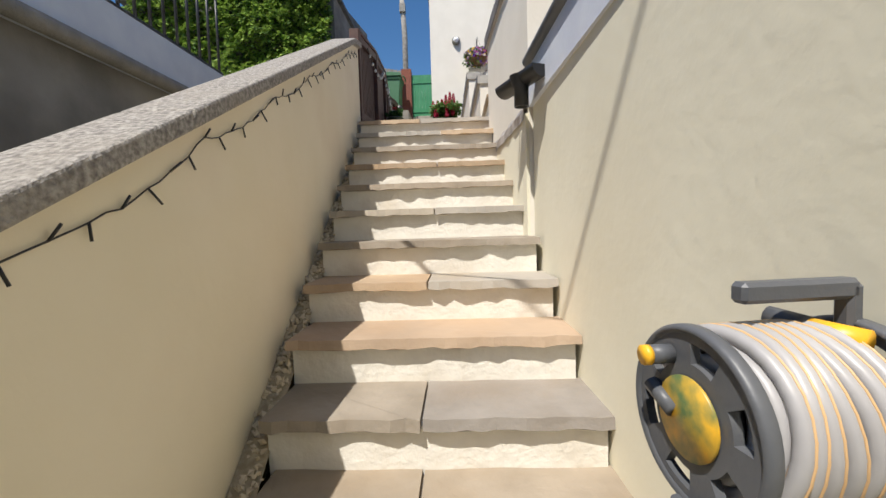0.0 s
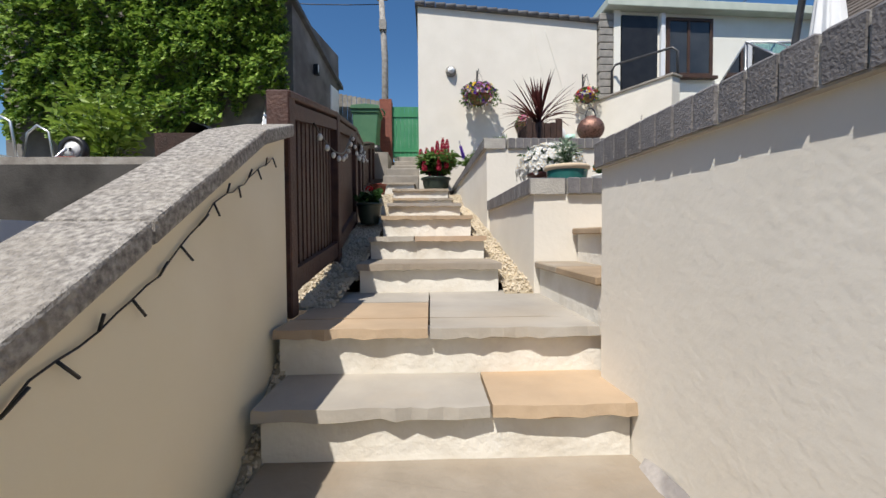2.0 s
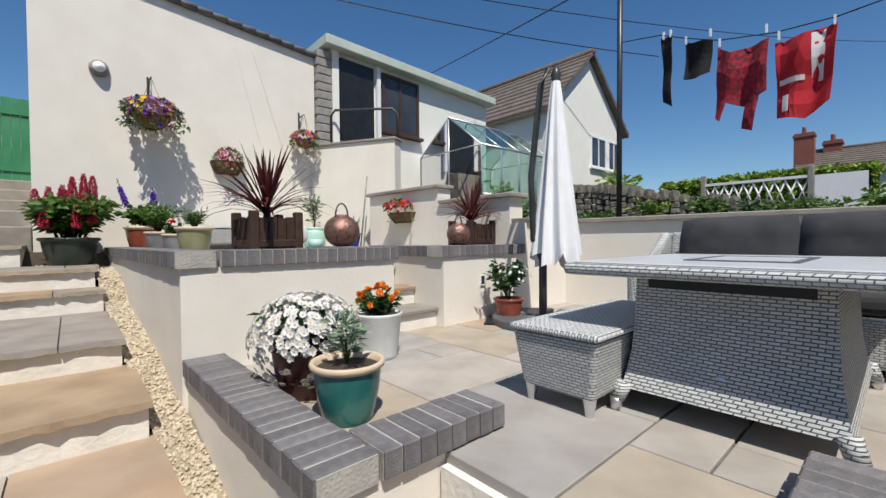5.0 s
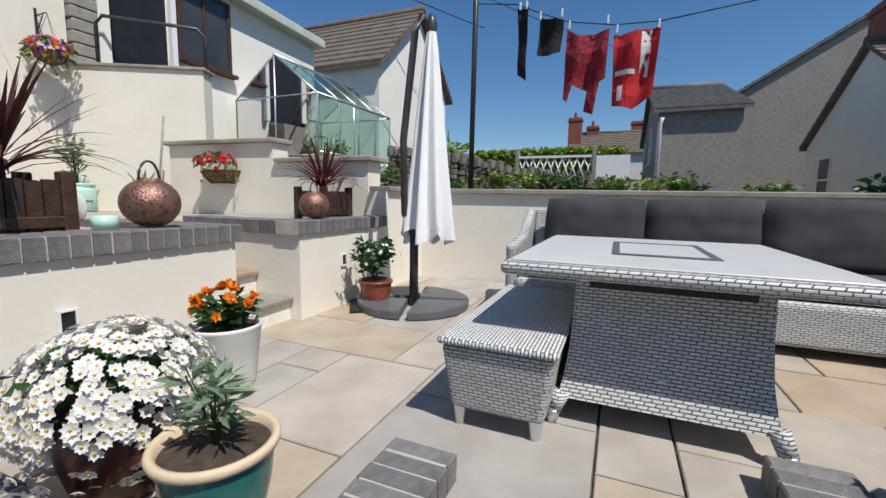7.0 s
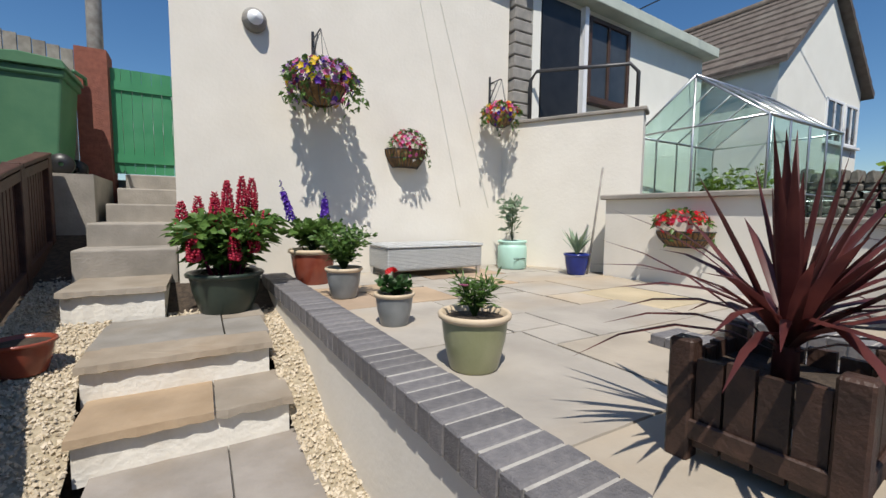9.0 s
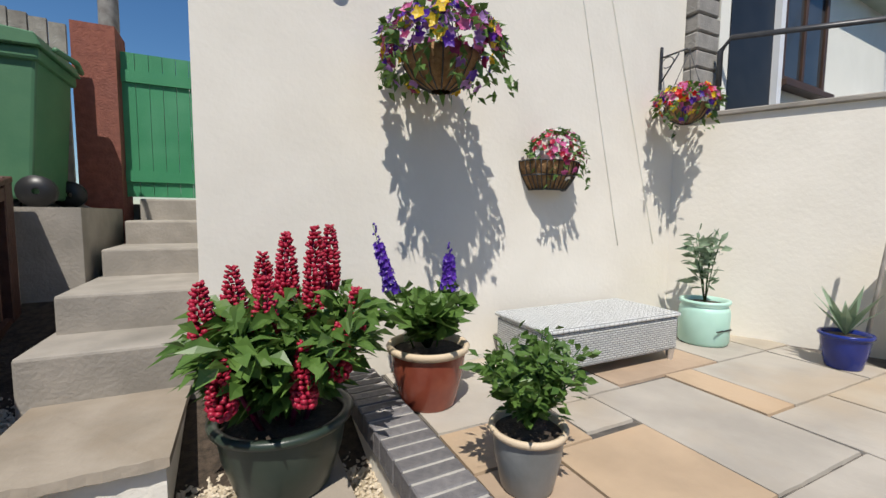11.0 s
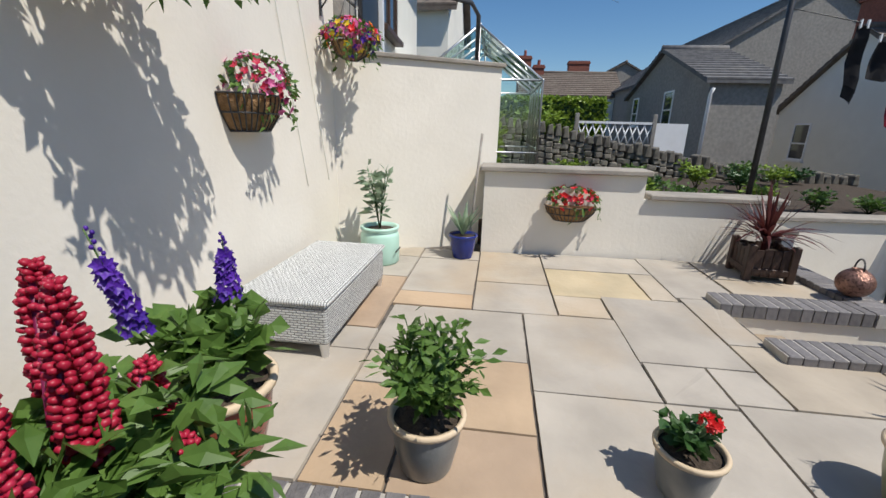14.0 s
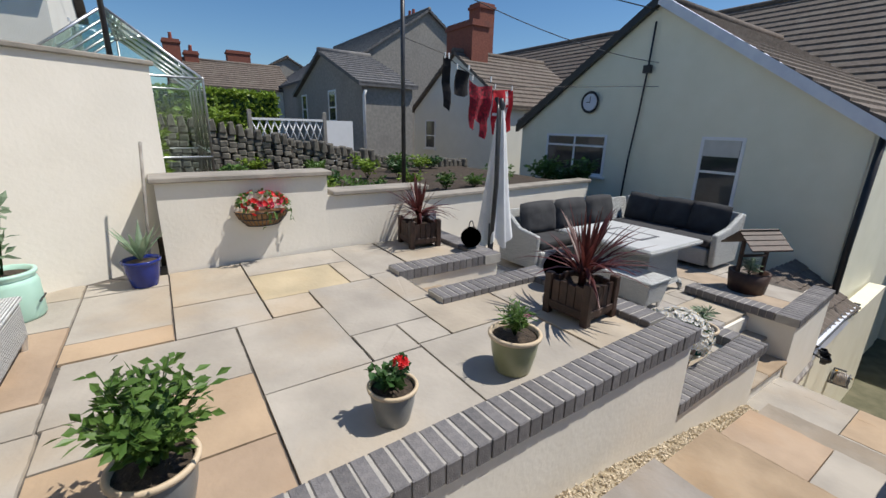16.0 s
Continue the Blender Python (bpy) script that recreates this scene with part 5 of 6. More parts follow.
def sofa():
    p = thing("corner_sofa", "grey wicker corner sofa with charcoal cushions", "sofa", (0.28, -0.18, LOW))
    b = Build()
    b.box(2.62, 2.3, 0.06, 3.36, 5.12, 0.32)
    b.box(1.55, 2.1, 0.06, 2.62, 2.86, 0.32)
    b.done("base", WICKER, p, bevel=0.03, segments=2)
    b = Build()
    b.prism([(3.24, 0.3), (3.38, 0.3), (3.42, 0.78), (3.34, 0.8)], "y", 2.2, 5.12)
    b.prism([(2.24, 0.3), (2.1, 0.3), (2.02, 0.78), (2.1, 0.8)], "x", 1.52, 3.4)
    b.done("backrest", WICKER, p, bevel=0.02, segments=2)
    b = Build()
    b.prism([(2.66, 0.06), (3.38, 0.06), (3.4, 0.78), (3.3, 0.8), (3.0, 0.6), (2.64, 0.55)], "y", 5.12, 5.2)
    b.done("arm", WICKER, p, bevel=0.03, segments=2)
    b = Build()
    b.prism([(2.84, 0.06), (2.12, 0.06), (2.04, 0.78), (2.14, 0.8), (2.5, 0.62), (2.9, 0.55)], "x", 1.44, 1.52)
    b.done("arm", WICKER, p, bevel=0.03, segments=2)
    for x0, y0, x1, y1 in ((2.66, 2.9, 3.22, 3.6), (2.66, 3.62, 3.22, 4.34), (2.66, 4.36, 3.22, 5.08), (1.56, 2.28, 2.2, 2.84), (2.22, 2.28, 3.22, 2.86)):
        Build().box(x0, y0, 0.325, x1, y1, 0.45).done("seat_cushion", CUSHION, p, bevel=0.045, segments=3)
    for k in range(3):
        m = Matrix.Translation((3.17, 3.2 + 0.72 * k, 0.66)) @ pose(0, 0, 0, rnd(-3, 3), 12, rnd(-3, 3))
        cushion(p, m, 0.09, 0.37, 0.25)
    for k in range(3):
        m = Matrix.Translation((1.85 + 0.55 * k, 2.3, 0.66)) @ pose(0, 0, 0, rnd(-3, 3), 12, 90 + 180 + rnd(-3, 3))
        cushion(p, m, 0.09, 0.3, 0.25)


def cushion(parent, m, a, b_, c):
    """A plump creased back cushion."""
    vs, fs, n = [], [], 12
    for side in (-1, 1):
        for j in range(n + 1):
            for i in range(n + 1):
                u, v = 2 * i / n - 1, 2 * j / n - 1
                puff = (max(0, 1 - u ** 4) * max(0, 1 - v ** 4)) ** 0.5
                wob = 0.02 * noise.noise(Vector((u * 3 + b_ * 9, v * 3, side * 2 + m.translation.y)))
                vs.append(m @ Vector((side * a * puff + wob * puff, u * b_ * (1 - 0.05 * v * v), v * c * (1 - 0.07 * u * u))))
    for s in range(2):
        for j in range(n):
            for i in range(n):
                k = s * (n + 1) ** 2 + j * (n + 1) + i
                q = (k, k + 1, k + n + 2, k + n + 1)
                fs.append(q if s else q[::-1])
    Build().add(vs, fs, True).done("back_cushion", CUSHION, parent)


sofa()

# ---- parasol ----
pr = thing("parasol", "closed white cantilever parasol on a dark segmented base", "parasol", (2.98, 5.78, LOW))
for k in range(4):
    b = Build()
    pts = [(0.04, 0.04)] + [(0.45 * math.cos(q), 0.45 * math.sin(q)) for q in [0.06 + (1.571 - 0.12) * i / 10 for i in range(11)]]
    b.prism(pts, "z", 0.002, 0.07)
    o = b.done("base_segment", GREYP, pr, bevel=0.012, segments=2)
    o.rotation_euler.z = k * math.pi / 2 + 0.3
Build().tube([(0, 0, 0), (0, 0, 0.8)], 0.035, 12).tube([(0, 0, 0.55), (-0.07, 0.05, 0.75), (-0.1, 0.05, 1.3), (-0.02, 0, 2.1), (0.06, -0.02, 2.25)], 0.028, 10).done("pole", METAL, pr)
vs, fs = [], []
NP, rows = 64, 16
for j in range(rows + 1):
    f = j / rows
    z = 2.12 - 1.56 * f
    r = 0.035 + 0.13 * f ** 0.8
    for i in range(NP):
        a = 2 * math.pi * i / NP
        pl = 1 + 0.24 * math.cos(8 * a + 0.6 * math.sin(3 * f)) * (0.3 + f) + 0.1 * math.cos(16 * a) * f
        hem = (0.1 * math.sin(4 * a + 1) + 0.05 * math.sin(9 * a)) * max(0, f - 0.8) * 5
        vs.append((0.06 + r * pl * math.cos(a), -0.1 + r * pl * math.sin(a), z - hem * 0.5))
for j in range(rows):
    for i in range(NP):
        fs.append((j * NP + i, j * NP + (i + 1) % NP, (j + 1) * NP + (i + 1) % NP, (j + 1) * NP + i))
Build().add(vs, fs, True).done("canopy", PARASOL, pr)
Build().lathe([(0.03, 2.1), (0.045, 2.18), (0.02, 2.25), (0.001, 2.26)], 0.06, -0.1, 0).done("finial", METAL, pr)

# ---- garden beyond the low wall ----
gh = thing("greenhouse", "small aluminium greenhouse with green-tinted panes", "greenhouse", (0, 0, 3.75))
GX0, GX1, GY0, GY1, EV, RG = 5.15, 7.25, 8.5, 10.15, 1.5, 2.13
bars = Build()
gc = (GY0 + GY1) / 2
for k in range(5):
    x = GX0 + (GX1 - GX0) * k / 4
    for y in (GY0, GY1):
        bars.tube([(x, y, 0), (x, y, EV), (x, gc, RG)], 0.016, 5)
for y in (GY0, GY1):
    bars.tube([(GX0, y, EV), (GX1, y, EV)], 0.02, 5).tube([(GX0, y, 0.05), (GX1, y, 0.05)], 0.02, 5).tube([(GX0, y, 0.65), (GX1, y, 0.65)], 0.012, 5)
bars.tube([(GX0, gc, RG), (GX1, gc, RG)], 0.022, 5)
for x in (GX0, GX1):
    bars.tube([(x, GY0, EV), (x, GY1, EV)], 0.014, 5).tube([(x, gc, 0), (x, gc, RG)], 0.014, 5).tube([(x, GY0, 0.6), (x, GY1, 0.6)], 0.012, 5)
bars.done("bars", ALU, gh)
for k in range(4):
    xa, xb = GX0 + 0.525 * k + 0.01, GX0 + 0.525 * k + 0.515
    for y in (GY0, GY1):
        o = Build().add([(xa, y, 0.08), (xb, y, 0.08), (xb, y, EV - 0.02), (xa, y, EV - 0.02)], [(0, 1, 2, 3)]).done("pane", PANE_G, gh)
        o.visible_shadow = False
        o = Build().add([(xa, y, EV + 0.01), (xb, y, EV + 0.01), (xb, gc, RG), (xa, gc, RG)], [(0, 1, 2, 3)]).done("pane", PANE_G, gh)
        o.visible_shadow = False
for x in (GX0, GX1):
    o = Build().add([(x, GY0, 0.05), (x, GY1, 0.05), (x, GY1, EV), (x, gc, RG), (x, GY0, EV)], [(0, 1, 2, 3, 4)]).done("pane", PANE, gh)
    o.visible_shadow = False
b = thing("handrail", "black bent metal handrail", "handrail", (0, 0, 0))
Build().tube([(3.25, 10.25, 5.2), (3.25, 10.25, 5.75), (3.3, 10.2, 5.85), (3.9, 9.35, 5.8), (3.95, 9.28, 5.7), (3.95, 9.28, 5.2)], 0.022, 8).done("rail", METAL, b)
Build().box(3.5, 10.05, 3.0, 4.2, 10.7, 5.05).done("floor_annexe_step", CONCRETE, kind="structure")


def garden_bush(name, label, x, y, z, r, h, n, size, material, stems=12, fl=None):
    p = thing(name, label, "shrub", (x, y, z))
    bush(p, (0, 0, 0), r, h, n, size, material, stems=stems, width=0.5)
    if fl:
        flowers(p, dome((0, 0, h * 0.5), r * 0.8, h * 0.5, 30), 0.03, fl, 6)
    return p


G = [LEAF, LEAF_D, LEAF_Y, LEAF_G]
rg = random.Random(3)
for k in range(18):
    y = 9.0 - k * 0.33
    if y < 6.8 and k % 2:
        continue
    x = (3.95 if y > 6.8 else 4.75) + rg.uniform(0, 0.6)
    garden_bush("garden_shrub", "leafy green border plant behind the wall", x, y, 3.74, 0.3, rg.uniform(0.28, 0.48) if y > 6.8 else rg.uniform(0.2, 0.34), 220, 0.08, G[k % 2 if k % 5 else 2], fl=WHITEF if k % 6 == 1 else None)
for k in range(10):
    garden_bush("garden_shrub", "loose green shrub by the stone wall", 5.5 + rg.uniform(0, 3.5), 2.6 + 0.6 * k, 3.74, 0.35, rg.uniform(0.2, 0.45), 240, 0.1, G[k % 3])
garden_bush("garden_shrub", "dark leafy shrub beside the house", 5.3, 1.4, 3.2, 0.55, 1.0, 600, 0.15, LEAF_D)
garden_bush("garden_shrub", "dark leafy shrub beside the house", 6.2, 1.3, 3.2, 0.5, 0.9, 500, 0.15, LEAF)
garden_bush("fern_bush", "yellow-green feathery shrub behind the wall", 9.6, 8.2, 3.74, 0.8, 1.3, 700, 0.2, LEAF_Y)
rw = thing("rubble_wall", "dry dark rubble stone wall with upright cope stones", "wall")
b, c = Build(), Build()
for k in range(46):
    y = 1.8 + k * 0.17
    x = 9.0 + 0.05 * math.sin(k)
    top_z = np.interp(y, [3.2, 5.5, 8.4, 9.6], [3.85, 4.2, 4.78, 4.85]) - 0.12
    for j in range(8):
        b.box(-0.16, -0.08, -0.06, 0.16, 0.08, 0.06, Matrix.Translation((x, y + rg.uniform(-0.03, 0.03), top_z - 0.06 - j * 0.13)) @ pose(0, 0, 0, rg.uniform(-6, 6), rg.uniform(-6, 6), rg.uniform(-12, 12)))
    hh = rg.uniform(0.12, 0.24)
    c.prism([(-0.07, 0), (0.07, 0), (0.05, hh), (-0.03, hh + 0.04)], "x", x - 0.18, x + 0.18)
    n = len(c.v)
    for i in range(n - 8, n):
        c.v[i] = (c.v[i][0], c.v[i][1] + y, c.v[i][2] + top_z)
b.done("courses", BARESTONE, rw, bevel=0.02, kind="stuff")
c.done("cope_stones", BARESTONE, rw, bevel=0.015, kind="stuff")


def hedge(x0, y0, x1, y1, z0, z1, n):
    b = Build()
    for k in range(n):
        q = Vector((rg.uniform(x0, x1), rg.uniform(y0, y1), rg.uniform(z0, z1)))
        f = rg.randrange(3)
        if f == 0:
            q.x = x0 + rg.uniform(-0.08, 0.1)
        elif f == 1:
            q.z = z1 + rg.uniform(-0.12, 0.1)
        else:
            q.y = y1 + rg.uniform(-0.1, 0.08)
        b.leaf(q, ball(), 0.22, 0.15, 0.1)
    h = thing("hedge", "clipped bright green hedge", "hedge")
    b.done("leaves", LEAF_Y, h, kind="stuff")
    # solid dark green core stands in for the shade between the leaves
    Build().box(x0 + 0.08, y0, z0, x1, y1 - 0.08, z1 - 0.1).done("shade_core", LEAF_D, h)


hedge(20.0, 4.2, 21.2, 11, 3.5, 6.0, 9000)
tf = thing("trellis_fence", "pale garden trellis between posts with a white panel", "fence")
b = Build()
for k in range(10):
    b.tube([(11.5, 4.98 + 0.19 * k, 4.3), (11.5, 5.0 + 0.19 * (k + 1), 4.86)], 0.018, 4).tube([(11.5, 5.0 + 0.19 * (k + 1), 4.3), (11.5, 4.98 + 0.19 * k, 4.86)], 0.018, 4)
b.done("laths", WHITE, tf)
for y in (4.95, 6.94):
    Build().box(11.45, y - 0.05, 3.7, 11.55, y + 0.05, 5.12).done("post", GREYREND, tf, bevel=0.01)
Build().box(11.46, 5.0, 4.86, 11.54, 6.89, 4.92).done("top_rail", WHITE, tf)
Build().box(11.47, 4.1, 3.7, 11.53, 4.89, 4.9).done("panel", WHITE, tf)

# ---- washing line ----
wire("washing_line", [(4.88, 5.97, 5.98), (4.67, 5.42, 5.8), (4.67, 5.18, 5.68), (4.67, 4.88, 5.55), (4.67, 4.44, 5.46), (4.67, 4.02, 5.44), (4.4, 0.2, 5.7)], 0.006, 0.0)


def garment(name, label, y0, y1, z0, z1, outline, material, x=4.67, marks=()):
    """A hung cloth with folds; outline: corners in parts of its width and height."""
    g = thing(name, label, "clothing", (x, 0, 0), group="washing on the line")
    for k, (ol, m_) in enumerate(((outline, material), *marks)):
        bm = bmesh.new()
        f = bm.faces.new([bm.verts.new((0, y0 + (y1 - y0) * u, z1 - (z1 - z0) * v)) for u, v in ol])
        bmesh.ops.triangulate(bm, faces=[f])
        bmesh.ops.subdivide_edges(bm, edges=bm.edges, cuts=5, use_grid_fill=True)
        for v in bm.verts:
            v.co.x = 0.035 * math.sin(v.co.y * 24 + v.co.z * 3) + 0.02 * math.sin(v.co.z * 13) + (-0.006 * k)
        me = bpy.data.meshes.new("cloth")
        bm.to_mesh(me)
        bm.free()
        me.materials.append(m_)
        o = new("cloth", me)
        o.parent = g
        sd = o.modifiers.new("thickness", "SOLIDIFY")
        sd.thickness = 0.004
    for yy in (y0 - 0.03, y1 + 0.02):
        Build().box(-0.012, yy - 0.008, z1 - 0.02, 0.012, yy + 0.008, z1 + 0.06).done("peg", WHITE, g)
    return g


PLAID = mat("plaid_cloth", (0.35, 0.01, 0.03), (0.07, 0.008, 0.015), 0.9, 30, 0)
garment("black_leggings", "pair of black leggings hung on the line", 5.42, 5.3, 5.0, 5.76, [(0, 0), (1, 0), (1, 1), (0.2, 0.9)], CLOTHBLACK)
garment("black_shorts", "pair of black shorts hung on the line", 5.2, 4.93, 5.22, 5.63, [(0.1, 0), (1, 0.15), (0.9, 0.9), (0.5, 1), (0, 0.9)], CLOTHBLACK)
garment("plaid_pyjamas", "dark red checked hung pyjamas", 4.9, 4.48, 4.6, 5.5, [(0, 0), (0.3, 0.12), (1, 0.08), (0.95, 0.6), (0.8, 0.65), (0.72, 1), (0.5, 0.95), (0.55, 0.72), (0.2, 0.65), (0.1, 0.85), (0, 0.8)], PLAID)
garment("red_football_shirt", "red hung sports shirt with a white panel", 4.44, 4.02, 4.64, 5.4, [(0, 0.05), (1, 0), (0.9, 0.85), (0.5, 1), (0.05, 0.95)], CLOTHRED,
        marks=(([(0.6, 0.05), (0.82, 0.03), (0.78, 0.6), (0.6, 0.6)], CLOTHWHITE), ([(0.08, 0.5), (0.5, 0.5), (0.5, 0.56), (0.08, 0.56)], CLOTHWHITE), ([(0.15, 0.7), (0.25, 0.7), (0.25, 0.9), (0.15, 0.9)], CLOTHWHITE)))

for x, y, z in ((0.93, 6.297, 3.2), (2.75, 6.297, 3.22)):
    vt = thing("wall_vent", "small white square wall vent", "vent", (x, y, z), group="wall vents")
    Build().box(-0.035, -0.012, -0.05, -0.025, 0.0, 0.05).box(0.025, -0.012, -0.05, 0.035, 0, 0.05).box(-0.025, -0.012, 0.04, 0.025, 0, 0.05).box(-0.025, -0.012, -0.05, 0.025, 0, -0.04).done("frame", WHITE, vt)
    Build().box(-0.025, -0.004, -0.04, 0.025, 0.0, 0.04).done("grille", BLACK, vt)
tn = thing("candle_tin", "small pale turquoise candle tin", "candle", (1.16, 6.43, 3.552))
Build().lathe([(0.001, 0), (0.05, 0), (0.05, 0.06), (0.045, 0.06), (0.045, 0.04), (0.001, 0.04)]).done("tin", MINT, tn)

for k in range(4):
    garden_bush("greenhouse_plant", "leafy tomato plant inside the greenhouse", 5.45 + 0.45 * k, 9.1 + 0.3 * (k % 2), 3.752, 0.28, 1.1, 260, 0.11, LEAF if k % 2 else LEAF_Y)


# ---- fence beside the path ----
fe = thing("timber_fence", "dark red-brown stained picket fence with sloping rail", "fence")


def ftop(y):
    return np.interp(y, [4.3, 5.15, 6.55, 9.07, 10.4, 11.3], [3.24, 3.44, 3.7, 4.11, 4.42, 4.6])


def fbase(y):
    return np.interp(y, [4.3, 5.3, 6.9, 8.4, 9.7, 11.3], [2.36, 2.5, 2.86, 3.12, 3.42, 3.75])


def fx(y):
    return np.interp(y, [4.3, 5.24, 6.55, 9.07, 11.3], [-0.87, -0.89, -1.0, -1.33, -1.45])


def rail(name, ya, yb, low, high, x0, x1, base, bevel=0.0):
    """A board that follows the fence from ya to yb."""
    h = fbase if base else ftop
    vs = [(fx(y) + x, y, h(y) + z) for y in (ya, yb) for x, z in ((x0, low), (x1, low), (x1, high), (x0, high))]
    return Build().add(vs, [(0, 1, 2, 3), (7, 6, 5, 4), (0, 4, 5, 1), (1, 5, 6, 2), (2, 6, 7, 3), (3, 7, 4, 0)]).done(name, FENCE, fe, bevel=bevel)


for y in (4.2, 5.24, 6.55, 7.8, 9.07, 10.4, 11.25):
    Build().box(fx(y) - 0.07, y - 0.045, fbase(y) - 0.1, fx(y) + 0.03, y + 0.045, ftop(y) + 0.02).done("post", FENCE, fe, bevel=0.006)
ys = [4.16, 5.15, 6.55, 9.07, 10.4, 11.3]
for a, c in zip(ys, ys[1:]):
    rail("top_rail", a, c, -0.015, 0.02, -0.07, 0.035, False, 0.006)
    rail("upper_board", a, c, -0.1, -0.03, -0.005, 0.025, False)
    rail("lower_board", a, c, 0.0, 0.1, -0.01, 0.02, True)
y = 4.26
while y < 11.2:
    Build().box(fx(y) - 0.045, y, fbase(y) + 0.03, fx(y) - 0.015, y + 0.046, ftop(y) - 0.03).done("picket", FENCE, fe)
    y += 0.078
# string of bulbs on the fence, string of small lights on the stair wall
fb = thing("bulb_string", "string of clear festoon bulbs along the fence", "string lights")
cord, gl = Build(), Build()
pts = []
for k in range(60):
    y = 4.5 + k * 0.085
    sag = abs(math.sin((y - 4.5) * 2.2)) * 0.3
    pts.append((fx(y) + 0.045, y, ftop(y) - 0.08 - sag * 0.6))
cord.tube(pts, 0.005, 5).done("cord", BLACK, fb)
for k in range(1, 60, 2):
    gl.blob((pts[k][0] + 0.01, pts[k][1], pts[k][2] - 0.037), 0.015, 1.3, 6)
gl.done("bulbs", BULB, fb, kind="stuff")
fs_ = thing("fairy_lights", "dark wire of small fairy lights on the wall", "string lights")
b, pts = Build(), []
for k in range(92):
    y = 0.1 + k * 0.042
    z = wall_z(y) - 0.05 - 0.035 * abs(math.sin(y * 5.5)) + rnd(-0.006, 0.006)
    pts.append((wall_x(y) + 0.006, y, z))
    if k % 2:
        b.tube([pts[-1], (wall_x(y) + 0.014, y + rnd(-0.01, 0.035), z + (0.028 if k % 4 == 1 else -0.034))], 0.003, 5)
b.tube(pts, 0.002, 5).done("wire", BLACK, fs_)


# ---- gravel ----
def gravel(name, strips, n, label):
    """Loose stones of uneven shape along strips of (x0, x1 at the start, x0, x1 at the end, y, z, y, z)."""
    rg_ = random.Random(5)
    b = Build()
    area = [((s[1] - s[0]) + (s[3] - s[2])) / 2 * (s[6] - s[4]) for s in strips]
    for s, a in zip(strips, area):
        for k in range(int(n * a / sum(area))):
            f = rg_.random()
            u = rg_.random()
            x = (s[0] + (s[2] - s[0]) * f) * (1 - u) + (s[1] + (s[3] - s[1]) * f) * u
            y, z = s[4] + (s[6] - s[4]) * f, s[5] + (s[7] - s[5]) * f
            r = rg_.uniform(0.007, 0.017)
            m = Matrix.Translation((x, y, z + rg_.uniform(-0.01, 0.006))) @ pose(0, 0, 0, rg_.uniform(0, 360), rg_.uniform(0, 360), 0)
            w = [m @ Vector((sx * r * rg_.uniform(0.7, 1.3), sy * r * rg_.uniform(0.6, 1.1), sz * r * rg_.uniform(0.5, 0.9))) for sx, sy, sz in ((1, 0, 0), (-1, 0, 0), (0, 1, 0), (0, -1, 0), (0, 0, 1), (0, 0, -1))]
            b.add(w, [(0, 2, 4), (2, 1, 4), (1, 3, 4), (3, 0, 4), (2, 0, 5), (1, 2, 5), (3, 1, 5), (0, 3, 5)])
    b.done(name, STONE, kind="stuff", label=label, category="gravel")
    for i, s in enumerate(strips):
        Build().add([(s[0], s[4], s[5] - 0.008), (s[1], s[4], s[5] - 0.008), (s[3], s[6], s[7] - 0.008), (s[2], s[6], s[7] - 0.008)], [(0, 1, 2, 3)]).done("gravel_bed_%d" % (i + 1), mat("gravel_fines", (0.3, 0.25, 0.17), (0.42, 0.36, 0.26), 0.95, 40, 0.6, 120), kind="structure")


gravel("path_gravel", [
    (-0.96, -0.7, -0.96, -0.7, 4.3, 2.28, 4.85, 2.36), (-0.96, -0.68, -0.96, -0.69, 4.85, 2.36, 6.1, 2.66), (-0.96, -0.69, -0.96, -0.71, 6.1, 2.66, 6.95, 2.84),
    (-1.01, -0.71, -1.23, -0.78, 6.95, 2.84, 8.4, 3.05), (-1.23, -0.78, -1.3, -0.82, 8.4, 3.05, 8.85, 3.26), (-1.3, -0.82, -1.36, -0.82, 8.85, 3.26, 9.75, 3.37), (-1.36, -1.08, -1.4, -1.1, 9.75, 3.37, 11.2, 3.7),
    (0.2, 0.42, 0.2, 0.38, 4.72, 2.29, 4.85, 2.34), (0.19, 0.38, 0.17, 0.35, 4.85, 2.34, 5.6, 2.5), (0.17, 0.35, 0.15, 0.32, 5.6, 2.5, 6.4, 2.7), (0.15, 0.31, 0.11, 0.3, 6.4, 2.7, 7.1, 2.86), (0.11, 0.3, 0.09, 0.26, 7.1, 2.86, 8.4, 3.05), (0.09, 0.26, 0.06, 0.24, 8.4, 3.05, 8.85, 3.26), (0.06, 0.24, 0.09, 0.21, 8.85, 3.26, 10.38, 3.36),
    (-0.5, -0.17, -0.5, -0.17, 9.8, 3.345, 10.38, 3.35)], 12000, "loose buff gravel beside the path")
gravel("stair_gravel", [(-0.6, -0.5, -0.84, -0.79, 0.6, 0.2, 4.05, 2.22)], 900, "loose stones between stairs and wall")

